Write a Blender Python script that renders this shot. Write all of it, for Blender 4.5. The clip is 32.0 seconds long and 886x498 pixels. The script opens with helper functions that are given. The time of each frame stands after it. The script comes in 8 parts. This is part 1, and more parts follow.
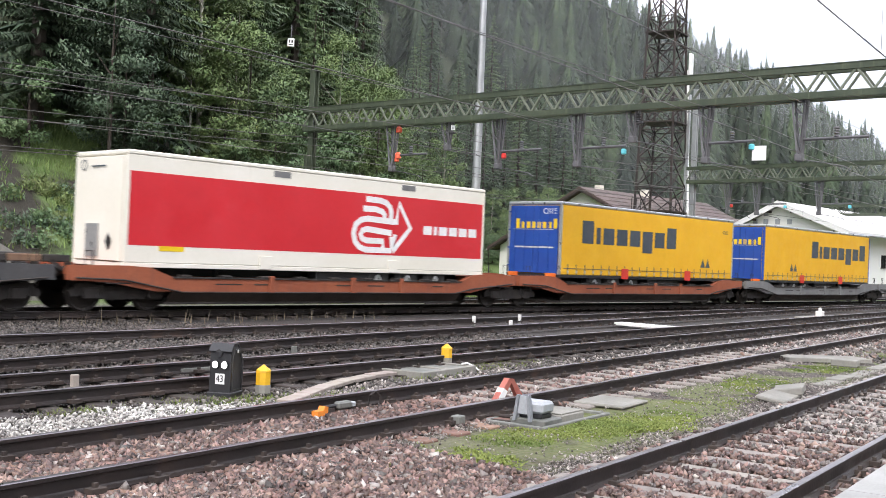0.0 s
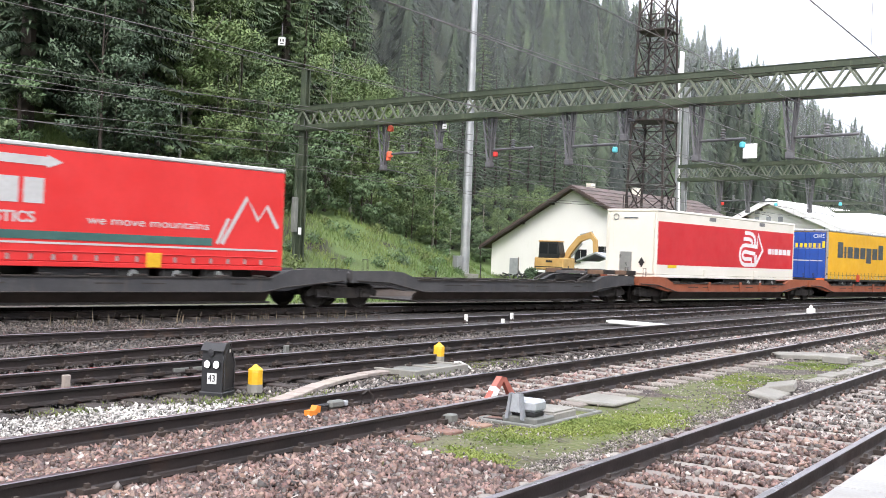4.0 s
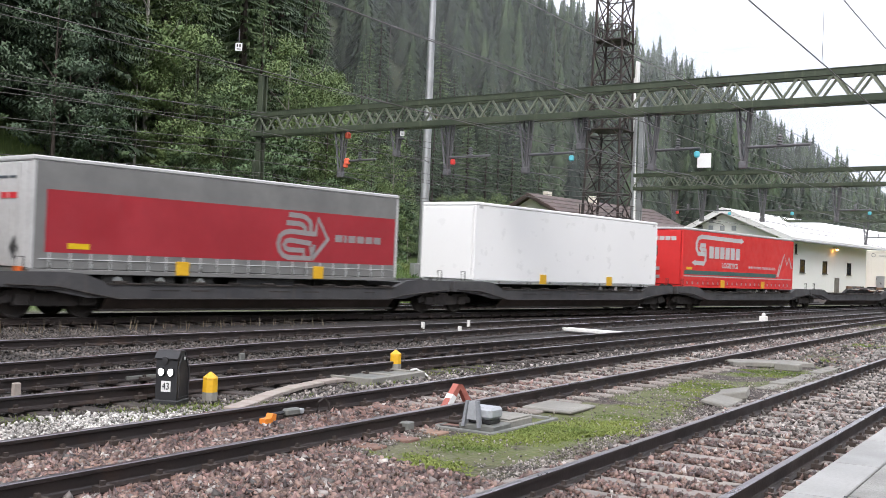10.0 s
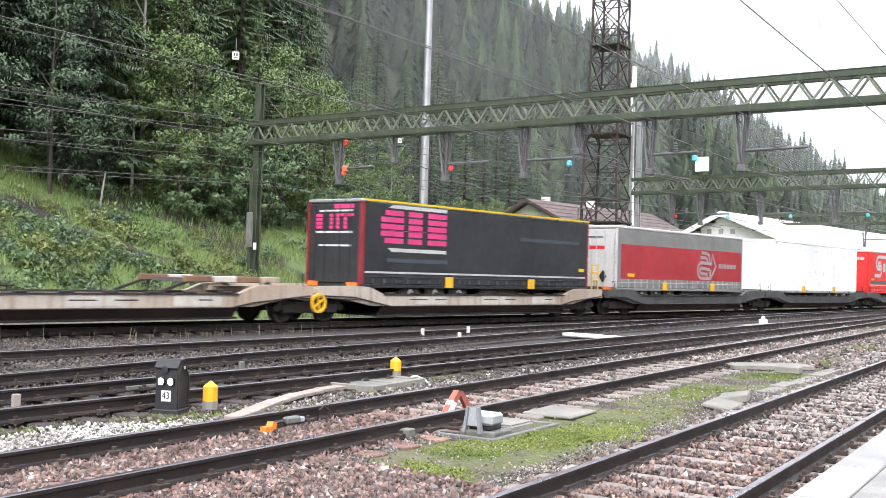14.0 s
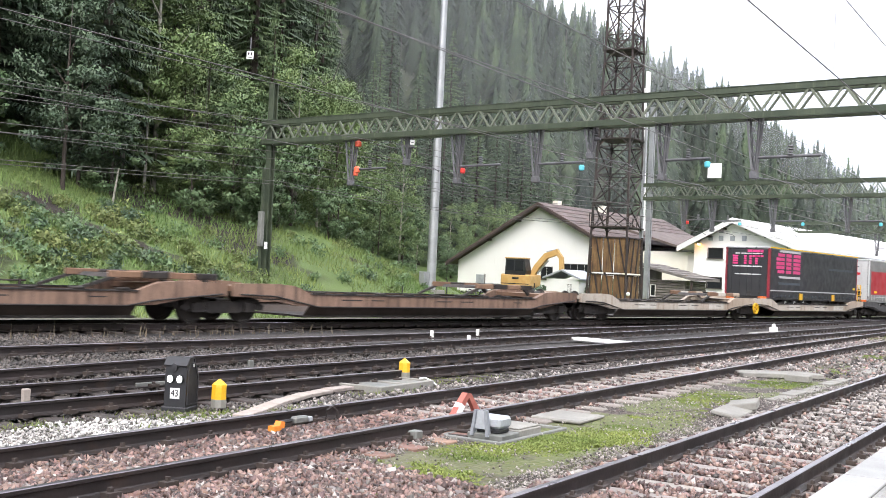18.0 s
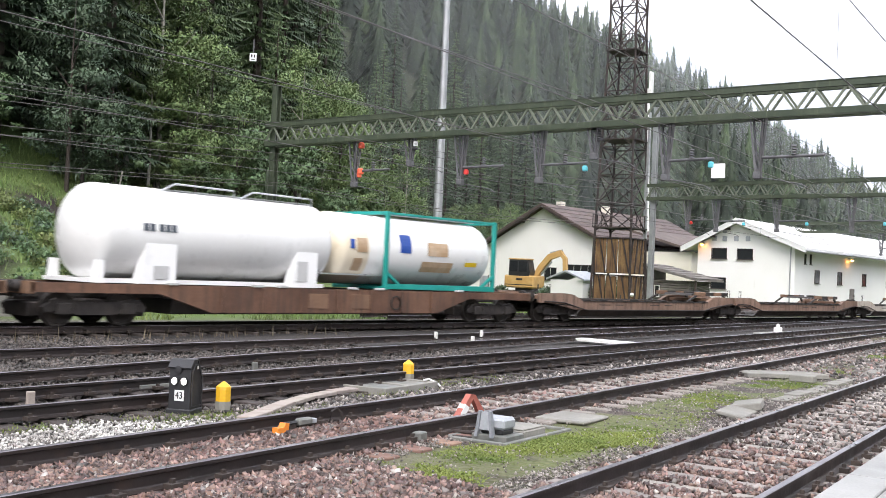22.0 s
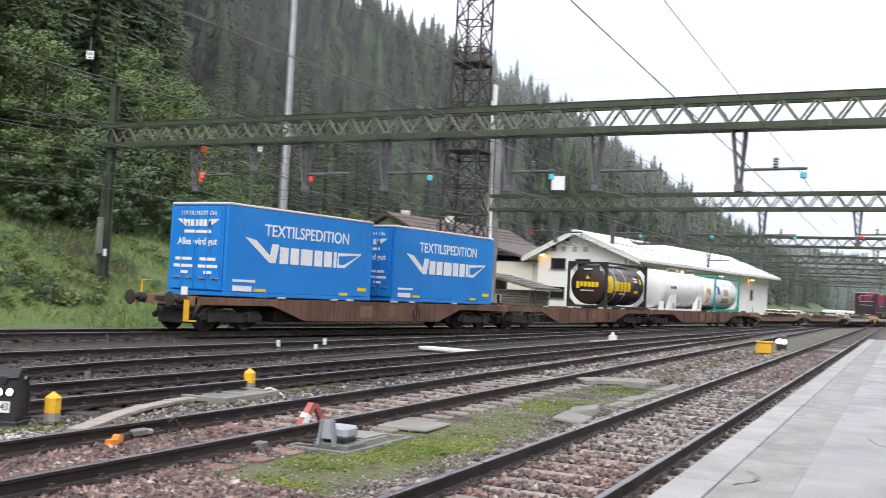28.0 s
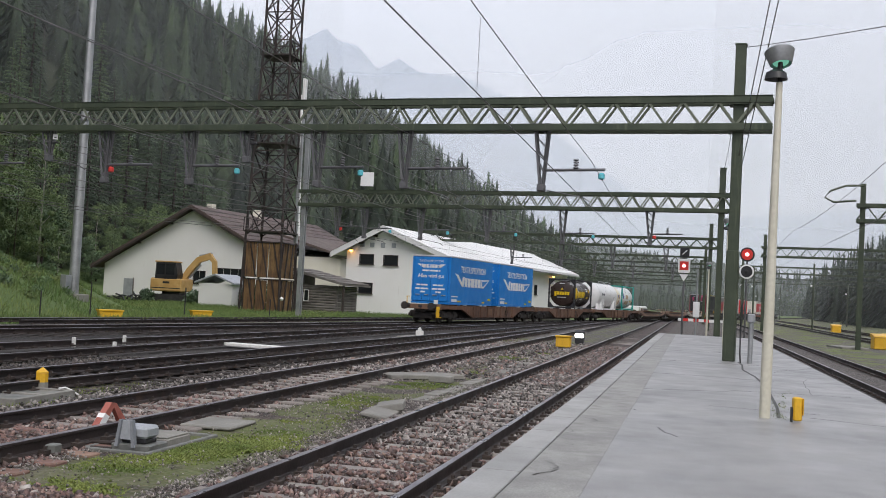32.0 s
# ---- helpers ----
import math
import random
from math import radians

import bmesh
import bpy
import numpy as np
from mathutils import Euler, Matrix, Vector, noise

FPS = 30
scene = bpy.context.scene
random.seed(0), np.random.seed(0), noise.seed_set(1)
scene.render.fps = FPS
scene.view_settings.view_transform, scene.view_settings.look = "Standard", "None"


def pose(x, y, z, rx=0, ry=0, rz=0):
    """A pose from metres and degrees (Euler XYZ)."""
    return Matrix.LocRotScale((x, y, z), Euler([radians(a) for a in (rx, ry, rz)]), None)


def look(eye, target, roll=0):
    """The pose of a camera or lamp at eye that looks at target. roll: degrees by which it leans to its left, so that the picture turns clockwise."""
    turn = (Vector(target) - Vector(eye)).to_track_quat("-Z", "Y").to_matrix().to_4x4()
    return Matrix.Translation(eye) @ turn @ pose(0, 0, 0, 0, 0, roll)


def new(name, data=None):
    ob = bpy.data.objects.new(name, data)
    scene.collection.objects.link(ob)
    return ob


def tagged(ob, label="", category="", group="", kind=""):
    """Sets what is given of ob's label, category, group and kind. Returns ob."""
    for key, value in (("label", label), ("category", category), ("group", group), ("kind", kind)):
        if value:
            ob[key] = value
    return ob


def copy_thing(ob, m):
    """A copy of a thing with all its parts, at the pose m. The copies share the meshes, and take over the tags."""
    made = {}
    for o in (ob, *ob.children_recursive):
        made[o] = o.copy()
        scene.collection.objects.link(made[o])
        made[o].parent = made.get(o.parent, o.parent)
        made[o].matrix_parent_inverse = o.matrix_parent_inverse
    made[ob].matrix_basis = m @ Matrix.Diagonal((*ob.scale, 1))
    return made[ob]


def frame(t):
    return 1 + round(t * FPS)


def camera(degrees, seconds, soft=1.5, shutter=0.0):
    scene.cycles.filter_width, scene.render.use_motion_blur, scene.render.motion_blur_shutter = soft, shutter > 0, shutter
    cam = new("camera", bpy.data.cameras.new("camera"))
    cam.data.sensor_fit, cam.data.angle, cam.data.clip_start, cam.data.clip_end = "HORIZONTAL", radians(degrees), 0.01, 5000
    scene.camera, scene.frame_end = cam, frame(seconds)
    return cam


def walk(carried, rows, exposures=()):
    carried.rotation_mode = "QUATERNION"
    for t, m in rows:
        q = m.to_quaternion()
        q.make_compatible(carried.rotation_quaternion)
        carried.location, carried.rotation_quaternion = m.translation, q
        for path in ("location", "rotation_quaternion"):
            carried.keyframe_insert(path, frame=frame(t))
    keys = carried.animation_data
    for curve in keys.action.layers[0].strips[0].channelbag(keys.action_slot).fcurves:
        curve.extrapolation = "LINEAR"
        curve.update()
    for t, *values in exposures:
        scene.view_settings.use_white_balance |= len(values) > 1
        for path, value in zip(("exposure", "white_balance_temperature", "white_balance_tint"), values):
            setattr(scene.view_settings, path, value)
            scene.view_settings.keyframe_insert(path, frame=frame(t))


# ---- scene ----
cam = camera(45.58, 32.0, soft=0.65, shutter=0.5)
EYE = (0.0, 0.0, 1.72)
PATH = [(0, 90.40, -2.40, -47.22), (0.5, 90.37, -2.43, -47.15), (1, 90.39, -2.36, -47.12), (1.5, 90.37, -2.46, -47.12), (2, 90.36, -2.61, -47.23), (2.5, 90.36, -2.51, -47.35), (3, 90.33, -2.43, -47.46), (3.5, 90.33, -2.30, -47.55), (5.5, 90.44, -1.96, -48.09), (6, 90.47, -1.90, -48.31), (6.5, 90.49, -1.88, -48.53), (7, 90.53, -1.86, -48.85), (7.5, 90.62, -1.94, -49.22), (8, 90.70, -1.99, -49.49), (8.5, 90.76, -1.97, -49.68), (9, 90.83, -2.08, -49.83), (9.5, 90.86, -2.32, -49.92), (10, 90.84, -2.38, -49.99), (10.5, 90.81, -2.23, -50.03), (11, 90.82, -1.95, -50.06), (11.5, 90.83, -1.79, -50.08), (12, 90.85, -1.70, -50.10), (12.5, 90.91, -1.82, -50.09), (13, 91.02, -1.86, -50.07), (13.5, 91.11, -1.85, -50.07), (14, 91.19, -1.77, -50.04), (14.5, 91.24, -1.70, -50.02), (16.5, 91.19, -2.15, -49.57), (17, 91.20, -2.33, -49.53), (17.5, 91.25, -2.49, -49.49), (18, 91.29, -2.73, -49.48), (18.5, 91.30, -2.85, -49.45), (19, 91.29, -2.74, -49.40), (19.5, 91.27, -2.53, -49.32), (20, 91.28, -2.26, -49.29), (20.5, 91.30, -2.24, -49.25), (21, 91.29, -2.35, -49.24), (21.5, 91.30, -2.53, -49.26), (22, 91.35, -2.52, -49.28), (22.5, 91.43, -2.43, -49.25), (23, 91.52, -2.38, -49.23), (23.5, 91.60, -2.19, -49.25), (24, 91.69, -2.11, -49.29), (24.5, 91.73, -2.10, -49.30), (26.5, 91.81, -2.61, -50.41), (27, 91.88, -2.75, -51.77), (27.5, 92.02, -2.94, -54.36), (28, 92.19, -2.94, -57.74), (28.5, 92.34, -2.69, -60.87), (29, 92.48, -2.96, -62.94), (29.5, 92.54, -3.43, -64.19), (30, 92.57, -3.72, -65.48), (30.5, 92.58, -3.85, -66.68), (31, 92.56, -3.47, -67.83), (31.5, 92.51, -3.20, -68.01), (32, 92.50, -3.04, -68.14)]
EXPOSURE = [(0, 1.15), (1, 1.12), (2, 1.2), (3, 1.4), (3.5, 1.4), (6, 1.25), (7, 1.0), (8, 0.85), (9, 0.75), (10, 0.88), (11, 1.02), (12, 1.15), (13, 1.35), (14, 1.5), (16.5, 1.48), (19, 1.45), (21, 1.52), (22, 1.15), (23, 0.98), (24, 1.18), (26.5, 1.12), (27, 1.12), (28, 0.84), (29, 0.43), (30, 0.22), (31, 0.14), (32, 0.08)]
walk(cam, [(t, pose(*EYE, a, b, c)) for t, a, b, c in PATH], EXPOSURE)

# light: overcast, soft, slightly cool
world = bpy.data.worlds.new("world")
scene.world = world
world.use_nodes = True
wn = world.node_tree
bg = wn.nodes["Background"]
sky = wn.nodes.new("ShaderNodeTexSky")
sky.sky_type, sky.sun_disc = "NISHITA", False
sky.sun_elevation, sky.sun_rotation = radians(49), radians(235)
sky.air_density, sky.dust_density, sky.ozone_density = 1.0, 6.0, 1.0
haze = wn.nodes.new("ShaderNodeMix")
haze.data_type = "RGBA"
haze.inputs[0].default_value = 0.8
haze.inputs[7].default_value = (8.7, 8.95, 10.0, 1)
wn.links.new(sky.outputs[0], haze.inputs[6])
wn.links.new(haze.outputs[2], bg.inputs[0])
bg.inputs[1].default_value = 0.115
sun = new("sun", bpy.data.lights.new("sun", "SUN"))
sun.data.energy, sun.data.angle, sun.data.color = 1.1, radians(30), (1.0, 0.97, 0.93)
sun.matrix_world = look((0, 0, 48), (34, 24, 0))

# ---------- mesh and object helpers ----------
class Geo:
    """Gathers corners and faces of one mesh."""

    def __init__(self):
        self.v, self.f = [], []

    def add(self, verts, faces):
        k = len(self.v)
        self.v.extend(tuple(p) for p in verts)
        self.f.extend(tuple(i + k for i in q) for q in faces)
        return self

    def box(self, x0, x1, y0, y1, z0, z1, c=0.0, m=None):
        if c <= 0:
            p = [(x, y, z) for x in (x0, x1) for y in (y0, y1) for z in (z0, z1)]
            q = [(0, 1, 3, 2), (4, 6, 7, 5), (0, 4, 5, 1), (2, 3, 7, 6), (0, 2, 6, 4), (1, 5, 7, 3)]
        else:
            p, q, at = [], [], {}
            for i, x in enumerate((x0, x1)):
                for j, y in enumerate((y0, y1)):
                    for k, z in enumerate((z0, z1)):
                        dx, dy, dz = (c, -c)[i], (c, -c)[j], (c, -c)[k]
                        for a, o in enumerate(((0, dy, dz), (dx, 0, dz), (dx, dy, 0))):
                            at[i, j, k, a] = len(p)
                            p.append((x + o[0], y + o[1], z + o[2]))
            for i in (0, 1):
                for a, order in ((0, ((0, 0), (1, 0), (1, 1), (0, 1))), (1, ((0, 0), (1, 0), (1, 1), (0, 1))), (2, ((0, 0), (1, 0), (1, 1), (0, 1)))):
                    ring = [at[(i, u, w, 0) if a == 0 else (u, i, w, 1) if a == 1 else (u, w, i, 2)] for u, w in order]
                    q.append(tuple(ring if (i == 1) != (a == 1) else ring[::-1]))
            for u in (0, 1):
                for w in (0, 1):
                    q.append((at[0, u, w, 1], at[1, u, w, 1], at[1, u, w, 2], at[0, u, w, 2]))
                    q.append((at[u, 0, w, 0], at[u, 1, w, 0], at[u, 1, w, 2], at[u, 0, w, 2]))
                    q.append((at[u, w, 0, 0], at[u, w, 1, 0], at[u, w, 1, 1], at[u, w, 0, 1]))
                    for s in (0, 1):
                        q.append((at[u, w, s, 0], at[u, w, s, 1], at[u, w, s, 2]))
        return self.add([m @ Vector(t) for t in p] if m is not None else p, q)

    def tube(self, pts, r, n=8, caps=True):
        """A round bar along points; r is one radius or one for each point."""
        pts = [Vector(p) for p in pts]
        rs = r if isinstance(r, (list, tuple)) else [r] * len(pts)
        ring, v = [], []
        for i, p in enumerate(pts):
            d = (pts[min(i + 1, len(pts) - 1)] - pts[max(i - 1, 0)]).normalized()
            a = d.orthogonal().normalized() if abs(d.z) > 0.95 else d.cross(Vector((0, 0, 1))).normalized()
            b = d.cross(a)
            v += [p + rs[i] * (math.cos(2 * math.pi * k / n) * a + math.sin(2 * math.pi * k / n) * b) for k in range(n)]
        q = [(i * n + k, i * n + (k + 1) % n, (i + 1) * n + (k + 1) % n, (i + 1) * n + k) for i in range(len(pts) - 1) for k in range(n)]
        if caps:
            q += [tuple(range(n))[::-1], tuple(range((len(pts) - 1) * n, len(pts) * n))]
        return self.add(v, q)

    def bar(self, a, b, w, h=None):
        """A square bar from a to b."""
        a, b = Vector(a), Vector(b)
        m = Matrix.Translation(a) @ (b - a).to_track_quat("X", "Z").to_matrix().to_4x4()
        h = h or w
        return self.box(0, (b - a).length, -w / 2, w / 2, -h / 2, h / 2, m=m)

    def prism(self, poly, lo, hi, axis="y"):
        """A flat outline drawn out along one axis."""
        def at(p, t):
            return (p[0], t, p[1]) if axis == "y" else (t, p[0], p[1]) if axis == "x" else (p[0], p[1], t)
        n = len(poly)
        return self.add([at(p, lo) for p in poly] + [at(p, hi) for p in poly],
                        [tuple(range(n)), tuple(range(2 * n - 1, n - 1, -1))] + [(i, i + n, (i + 1) % n + n, (i + 1) % n) for i in range(n)])

    def stroke(self, pts, w, lo, hi, axis="y"):
        """A flat band of width w that follows points."""
        L, R = [], []
        for i, p in enumerate(pts):
            a, b = Vector(pts[max(i - 1, 0)]), Vector(pts[min(i + 1, len(pts) - 1)])
            d = (b - a).normalized()
            o = Vector((-d.y, d.x)) * w / 2
            L.append(tuple(Vector(p) + o))
            R.append(tuple(Vector(p) - o))
        for i in range(len(pts) - 1):
            self.prism([L[i], L[i + 1], R[i + 1], R[i]], lo, hi, axis)
        return self

    def ring(self, cx, cz, rx, rz, w, lo, hi, a0=0, a1=360, n=14, axis="y"):
        return self.stroke([(cx + rx * math.cos(radians(a0 + (a1 - a0) * i / n)), cz + rz * math.sin(radians(a0 + (a1 - a0) * i / n))) for i in range(n + 1)], w, lo, hi, axis)

    def lathe(self, prof, n=16, centre=(0, 0, 0), axis="z"):
        """Turns a profile of (radius, height)."""
        v = []
        for r, h in prof:
            for k in range(n):
                a, b = r * math.cos(2 * math.pi * k / n), r * math.sin(2 * math.pi * k / n)
                p = (a, b, h) if axis == "z" else (h, a, b) if axis == "x" else (a, h, b)
                v.append(tuple(c + d for c, d in zip(centre, p)))
        q = [(i * n + k, i * n + (k + 1) % n, (i + 1) * n + (k + 1) % n, (i + 1) * n + k) for i in range(len(prof) - 1) for k in range(n)]
        return self.add(v, q + [tuple(range(n))[::-1], tuple(range((len(prof) - 1) * n, len(prof) * n))])

    def mesh(self, name, material, smooth=False):
        me = bpy.data.meshes.new(name)
        me.from_pydata(self.v, [], self.f)
        me.materials.append(material)
        bm = bmesh.new()
        bm.from_mesh(me)
        bmesh.ops.recalc_face_normals(bm, faces=bm.faces)
        bm.to_mesh(me)
        bm.free()
        if smooth:
            me.shade_smooth()
            me.set_sharp_from_angle(angle=radians(38))
        return me


def part(name, geo, material, parent, label="", smooth=False, at=None):
    """Links a gathered (or ready) mesh as one object under a thing or part."""
    me = geo.mesh(name, material, smooth) if isinstance(geo, Geo) else geo
    ob = new(name, me)
    ob.parent = parent
    if at is not None:
        ob.matrix_basis = at
    return tagged(ob, label)


def thing(name, label, category, group="", kind="", at=None):
    ob = new(name)
    ob.empty_display_size = 0.2
    if at is not None:
        ob.matrix_basis = at
    return tagged(ob, label, category, group, kind)


def solid(name, geo, material, label, category, group="", kind="", smooth=False, at=None):
    ob = new(name, geo.mesh(name, material, smooth) if isinstance(geo, Geo) else geo)
    if at is not None:
        ob.matrix_basis = at
    return tagged(ob, label, category, group, kind)


def bulk(name, verts, size, material, soft=None):
    """One mesh out of an array of equal faces (size corners each); soft gives each face the rounded crown's normal."""
    verts = np.asarray(verts, dtype=np.float32).reshape(-1, 3)
    if soft is not None:
        soft = np.asarray(soft, dtype=np.float32).reshape(-1, 3)
        soft = soft / np.maximum(np.linalg.norm(soft, axis=1), 1e-6)[:, None]
        f = verts.reshape(-1, 3, 3)
        flip = np.einsum("ij,ij->i", np.cross(f[:, 1] - f[:, 0], f[:, 2] - f[:, 0]), soft) < 0
        f[flip] = f[flip][:, ::-1]
        flat = np.cross(f[:, 1] - f[:, 0], f[:, 2] - f[:, 0])
        flat /= np.maximum(np.linalg.norm(flat, axis=1), 1e-9)[:, None]
        soft = 0.82 * soft + 0.18 * flat
        soft /= np.linalg.norm(soft, axis=1)[:, None]
    n = len(verts) // size
    me = bpy.data.meshes.new(name)
    me.vertices.add(len(verts))
    me.vertices.foreach_set("co", verts.ravel())
    me.loops.add(len(verts))
    me.loops.foreach_set("vertex_index", np.arange(len(verts), dtype=np.int32))
    me.polygons.add(n)
    me.polygons.foreach_set("loop_start", np.arange(0, len(verts), size, dtype=np.int32))
    me.update(calc_edges=True)
    me.materials.append(material)
    if soft is not None:
        me.shade_smooth()
        me.normals_split_custom_set(np.repeat(soft, size, 0))
    return me


def writing(body, size, material, parent, m, name="lettering", wide=1.0, bold=0.0):
    """Letters in the built-in font, as a thin raised mesh."""
    cu = bpy.data.curves.new(name, "FONT")
    cu.body, cu.size, cu.extrude, cu.offset = body, size, 0.004, bold
    cu.align_x, cu.align_y = "CENTER", "CENTER"
    tmp = bpy.data.objects.new(name, cu)
    scene.collection.objects.link(tmp)
    me = bpy.data.meshes.new_from_object(tmp.evaluated_get(bpy.context.evaluated_depsgraph_get()))
    bpy.data.objects.remove(tmp)
    bpy.data.curves.remove(cu)
    me.transform(Matrix.Diagonal((wide, 1, 1, 1)))
    me.materials.clear()
    me.materials.append(material)
    ob = new(name, me)
    ob.parent, ob.matrix_basis = parent, m
    return ob


SIDE = Euler((radians(90), 0, 0)).to_matrix().to_4x4()          # flat text onto the side towards the platform
REAR = Euler((radians(90), 0, radians(-90))).to_matrix().to_4x4()  # flat text onto the rear end


# ---------- materials ----------
def surf(name, c1, c2, rough=0.7, scale=1.5, fine=30.0, bump=0.15, metal=0.0, dirt=None, amount=0.0, streak=False, own=0.0, isle=0.0, wet=0.0, dist=0.01, grain=0.35):
    """A painted, stained or grown surface: two tones at two scales, dirt and fine relief."""
    mt = bpy.data.materials.new(name)
    mt.use_nodes = True
    nt = mt.node_tree
    N, K = nt.nodes, nt.links
    bs = N["Principled BSDF"]
    co = N.new("ShaderNodeTexCoord")
    src = co.outputs["Object"]

    def noise_node(sc, detail=4, vec=None):
        nn = N.new("ShaderNodeTexNoise")
        nn.inputs["Scale"].default_value, nn.inputs["Detail"].default_value = sc, detail
        K.new(vec or src, nn.inputs["Vector"])
        return nn.outputs["Fac"]

    def mapr(val, a, b, c=0.0, d=1.0):
        mr = N.new("ShaderNodeMapRange")
        for i, x in enumerate((a, b, c, d)):
            mr.inputs[i + 1].default_value = x
        K.new(val, mr.inputs[0])
        return mr.outputs[0]

    def mix(fac, a, b):
        mx = N.new("ShaderNodeMix")
        mx.data_type = "RGBA"
        for i, x in ((0, fac), (6, a), (7, b)):
            if isinstance(x, tuple):
                mx.inputs[i].default_value = (*x, 1)
            elif isinstance(x, (int, float)):
                mx.inputs[i].default_value = x
            else:
                K.new(x, mx.inputs[i])
        return mx.outputs[2]

    big = noise_node(scale)
    small = noise_node(fine, 6)
    col = mix(mapr(big, 0.35, 0.65), c1, c2)
    col = mix(mapr(small, 0.3, 0.7, 0.0, grain), col, tuple(x * 0.62 for x in c1))
    if amount > 0:
        vec = src
        if streak:
            mp = N.new("ShaderNodeMapping")
            mp.inputs["Scale"].default_value = (6, 6, 0.55)
            K.new(src, mp.inputs["Vector"])
            vec = mp.outputs[0]
        col = mix(mapr(noise_node(1.4 if streak else scale * 2.3, 8, vec), 0.72 - 0.4 * amount, 0.9 - 0.3 * amount, 0.0, min(1.0, 0.35 + amount)), col, dirt)
    if own or isle:
        if own:
            rnd = N.new("ShaderNodeObjectInfo").outputs["Random"]
        else:
            rnd = N.new("ShaderNodeNewGeometry").outputs["Random Per Island"]
        hs = N.new("ShaderNodeHueSaturation")
        K.new(mapr(rnd, 0, 1, 1 - (own or isle), 1 + (own or isle)), hs.inputs["Value"])
        rr = N.new("ShaderNodeMath")
        rr.operation = "FRACT"
        sc = N.new("ShaderNodeMath")
        sc.operation = "MULTIPLY"
        sc.inputs[1].default_value = 7.31
        K.new(rnd, sc.inputs[0])
        K.new(sc.outputs[0], rr.inputs[0])
        K.new(mapr(rr.outputs[0], 0, 1, 0.485, 0.515), hs.inputs["Hue"])
        K.new(col, hs.inputs["Color"])
        col = hs.outputs[0]
    K.new(col, bs.inputs["Base Color"])
    K.new(mapr(noise_node(scale * 3.1, 5), 0.3, 0.7, max(0.04, rough - 0.12 - wet), min(1, rough + 0.1)), bs.inputs["Roughness"])
    bs.inputs["Metallic"].default_value = metal
    if bump:
        bp = N.new("ShaderNodeBump")
        bp.inputs["Strength"].default_value, bp.inputs["Distance"].default_value = bump, dist
        K.new(small, bp.inputs["Height"])
        K.new(bp.outputs[0], bs.inputs["Normal"])
    return mt


def glow(name, col, power):
    mt = bpy.data.materials.new(name)
    mt.use_nodes = True
    b = mt.node_tree.nodes["Principled BSDF"]
    b.inputs["Base Color"].default_value = (*[min(1, c) for c in col], 1)
    b.inputs["Emission Color"].default_value = (*col, 1)
    b.inputs["Emission Strength"].default_value = power
    return mt


RUST = (0.16, 0.075, 0.035)
M_rail = surf("rail_steel", (0.022, 0.018, 0.018), (0.042, 0.03, 0.027), 0.6, 0.8, 25, 0.3, 0.2, (0.09, 0.05, 0.03), 0.3)
M_head = surf("rail_head", (0.24, 0.22, 0.235), (0.34, 0.315, 0.33), 0.34, 0.5, 20, 0.05, 0.9)
M_clip = surf("rail_clip", (0.035, 0.026, 0.023), (0.065, 0.048, 0.04), 0.75, 3, 20, 0.2)
M_tanlid = surf("tan_duct_lid", (0.31, 0.265, 0.23), (0.4, 0.35, 0.31), 0.8, 1.5, 30, 0.3, 0, (0.2, 0.17, 0.14), 0.35, own=0.1)
M_sleep = surf("sleeper_concrete", (0.22, 0.195, 0.175), (0.33, 0.295, 0.265), 0.8, 2, 30, 0.35, 0, (0.17, 0.12, 0.095), 0.45, own=0.15)
M_wood = surf("sleeper_wood", (0.2, 0.115, 0.085), (0.3, 0.19, 0.145), 0.85, 3, 24, 0.5, 0, (0.09, 0.06, 0.05), 0.5, own=0.2)
M_stone_red = surf("ballast_red", (0.135, 0.079, 0.066), (0.26, 0.178, 0.15), 0.5, 3, 40, 0.3, isle=0.68)
M_stone_brown = surf("ballast_brown", (0.06, 0.038, 0.034), (0.13, 0.088, 0.079), 0.5, 3, 40, 0.3, isle=0.7)
M_stone_grey = surf("ballast_grey", (0.16, 0.138, 0.125), (0.35, 0.318, 0.295), 0.55, 3, 40, 0.3, isle=0.72)
M_stone_dark = surf("ballast_oily", (0.042, 0.035, 0.031), (0.125, 0.106, 0.094), 0.5, 2, 40, 0.4, isle=0.75)
M_stone_white = surf("ballast_white", (0.32, 0.3, 0.28), (0.6, 0.58, 0.55), 0.7, 2, 40, 0.4, isle=0.55)
M_grass = surf("short_grass", (0.115, 0.165, 0.036), (0.235, 0.275, 0.07), 0.8, 1.0, 20, 0, isle=0.2)
M_meadow = surf("meadow_grass", (0.09, 0.155, 0.04), (0.185, 0.235, 0.07), 0.75, 0.15, 5, 0, isle=0.4)
M_dry = surf("dry_stalks", (0.075, 0.06, 0.042), (0.15, 0.12, 0.08), 0.8, 1, 9, 0, isle=0.25)
M_conc = surf("weathered_concrete", (0.2, 0.192, 0.172), (0.3, 0.288, 0.26), 0.8, 1.3, 28, 0.35, 0, (0.17, 0.165, 0.13), 0.4)
M_whiteconc = surf("whitewashed_concrete", (0.72, 0.71, 0.68), (0.8, 0.79, 0.77), 0.75, 1.5, 25, 0.2, 0, (0.35, 0.33, 0.3), 0.25)
M_mastgreen = surf("green_steel_paint", (0.045, 0.06, 0.038), (0.072, 0.088, 0.056), 0.55, 1.2, 22, 0.2, 0.2, (0.13, 0.15, 0.09), 0.35, streak=True)
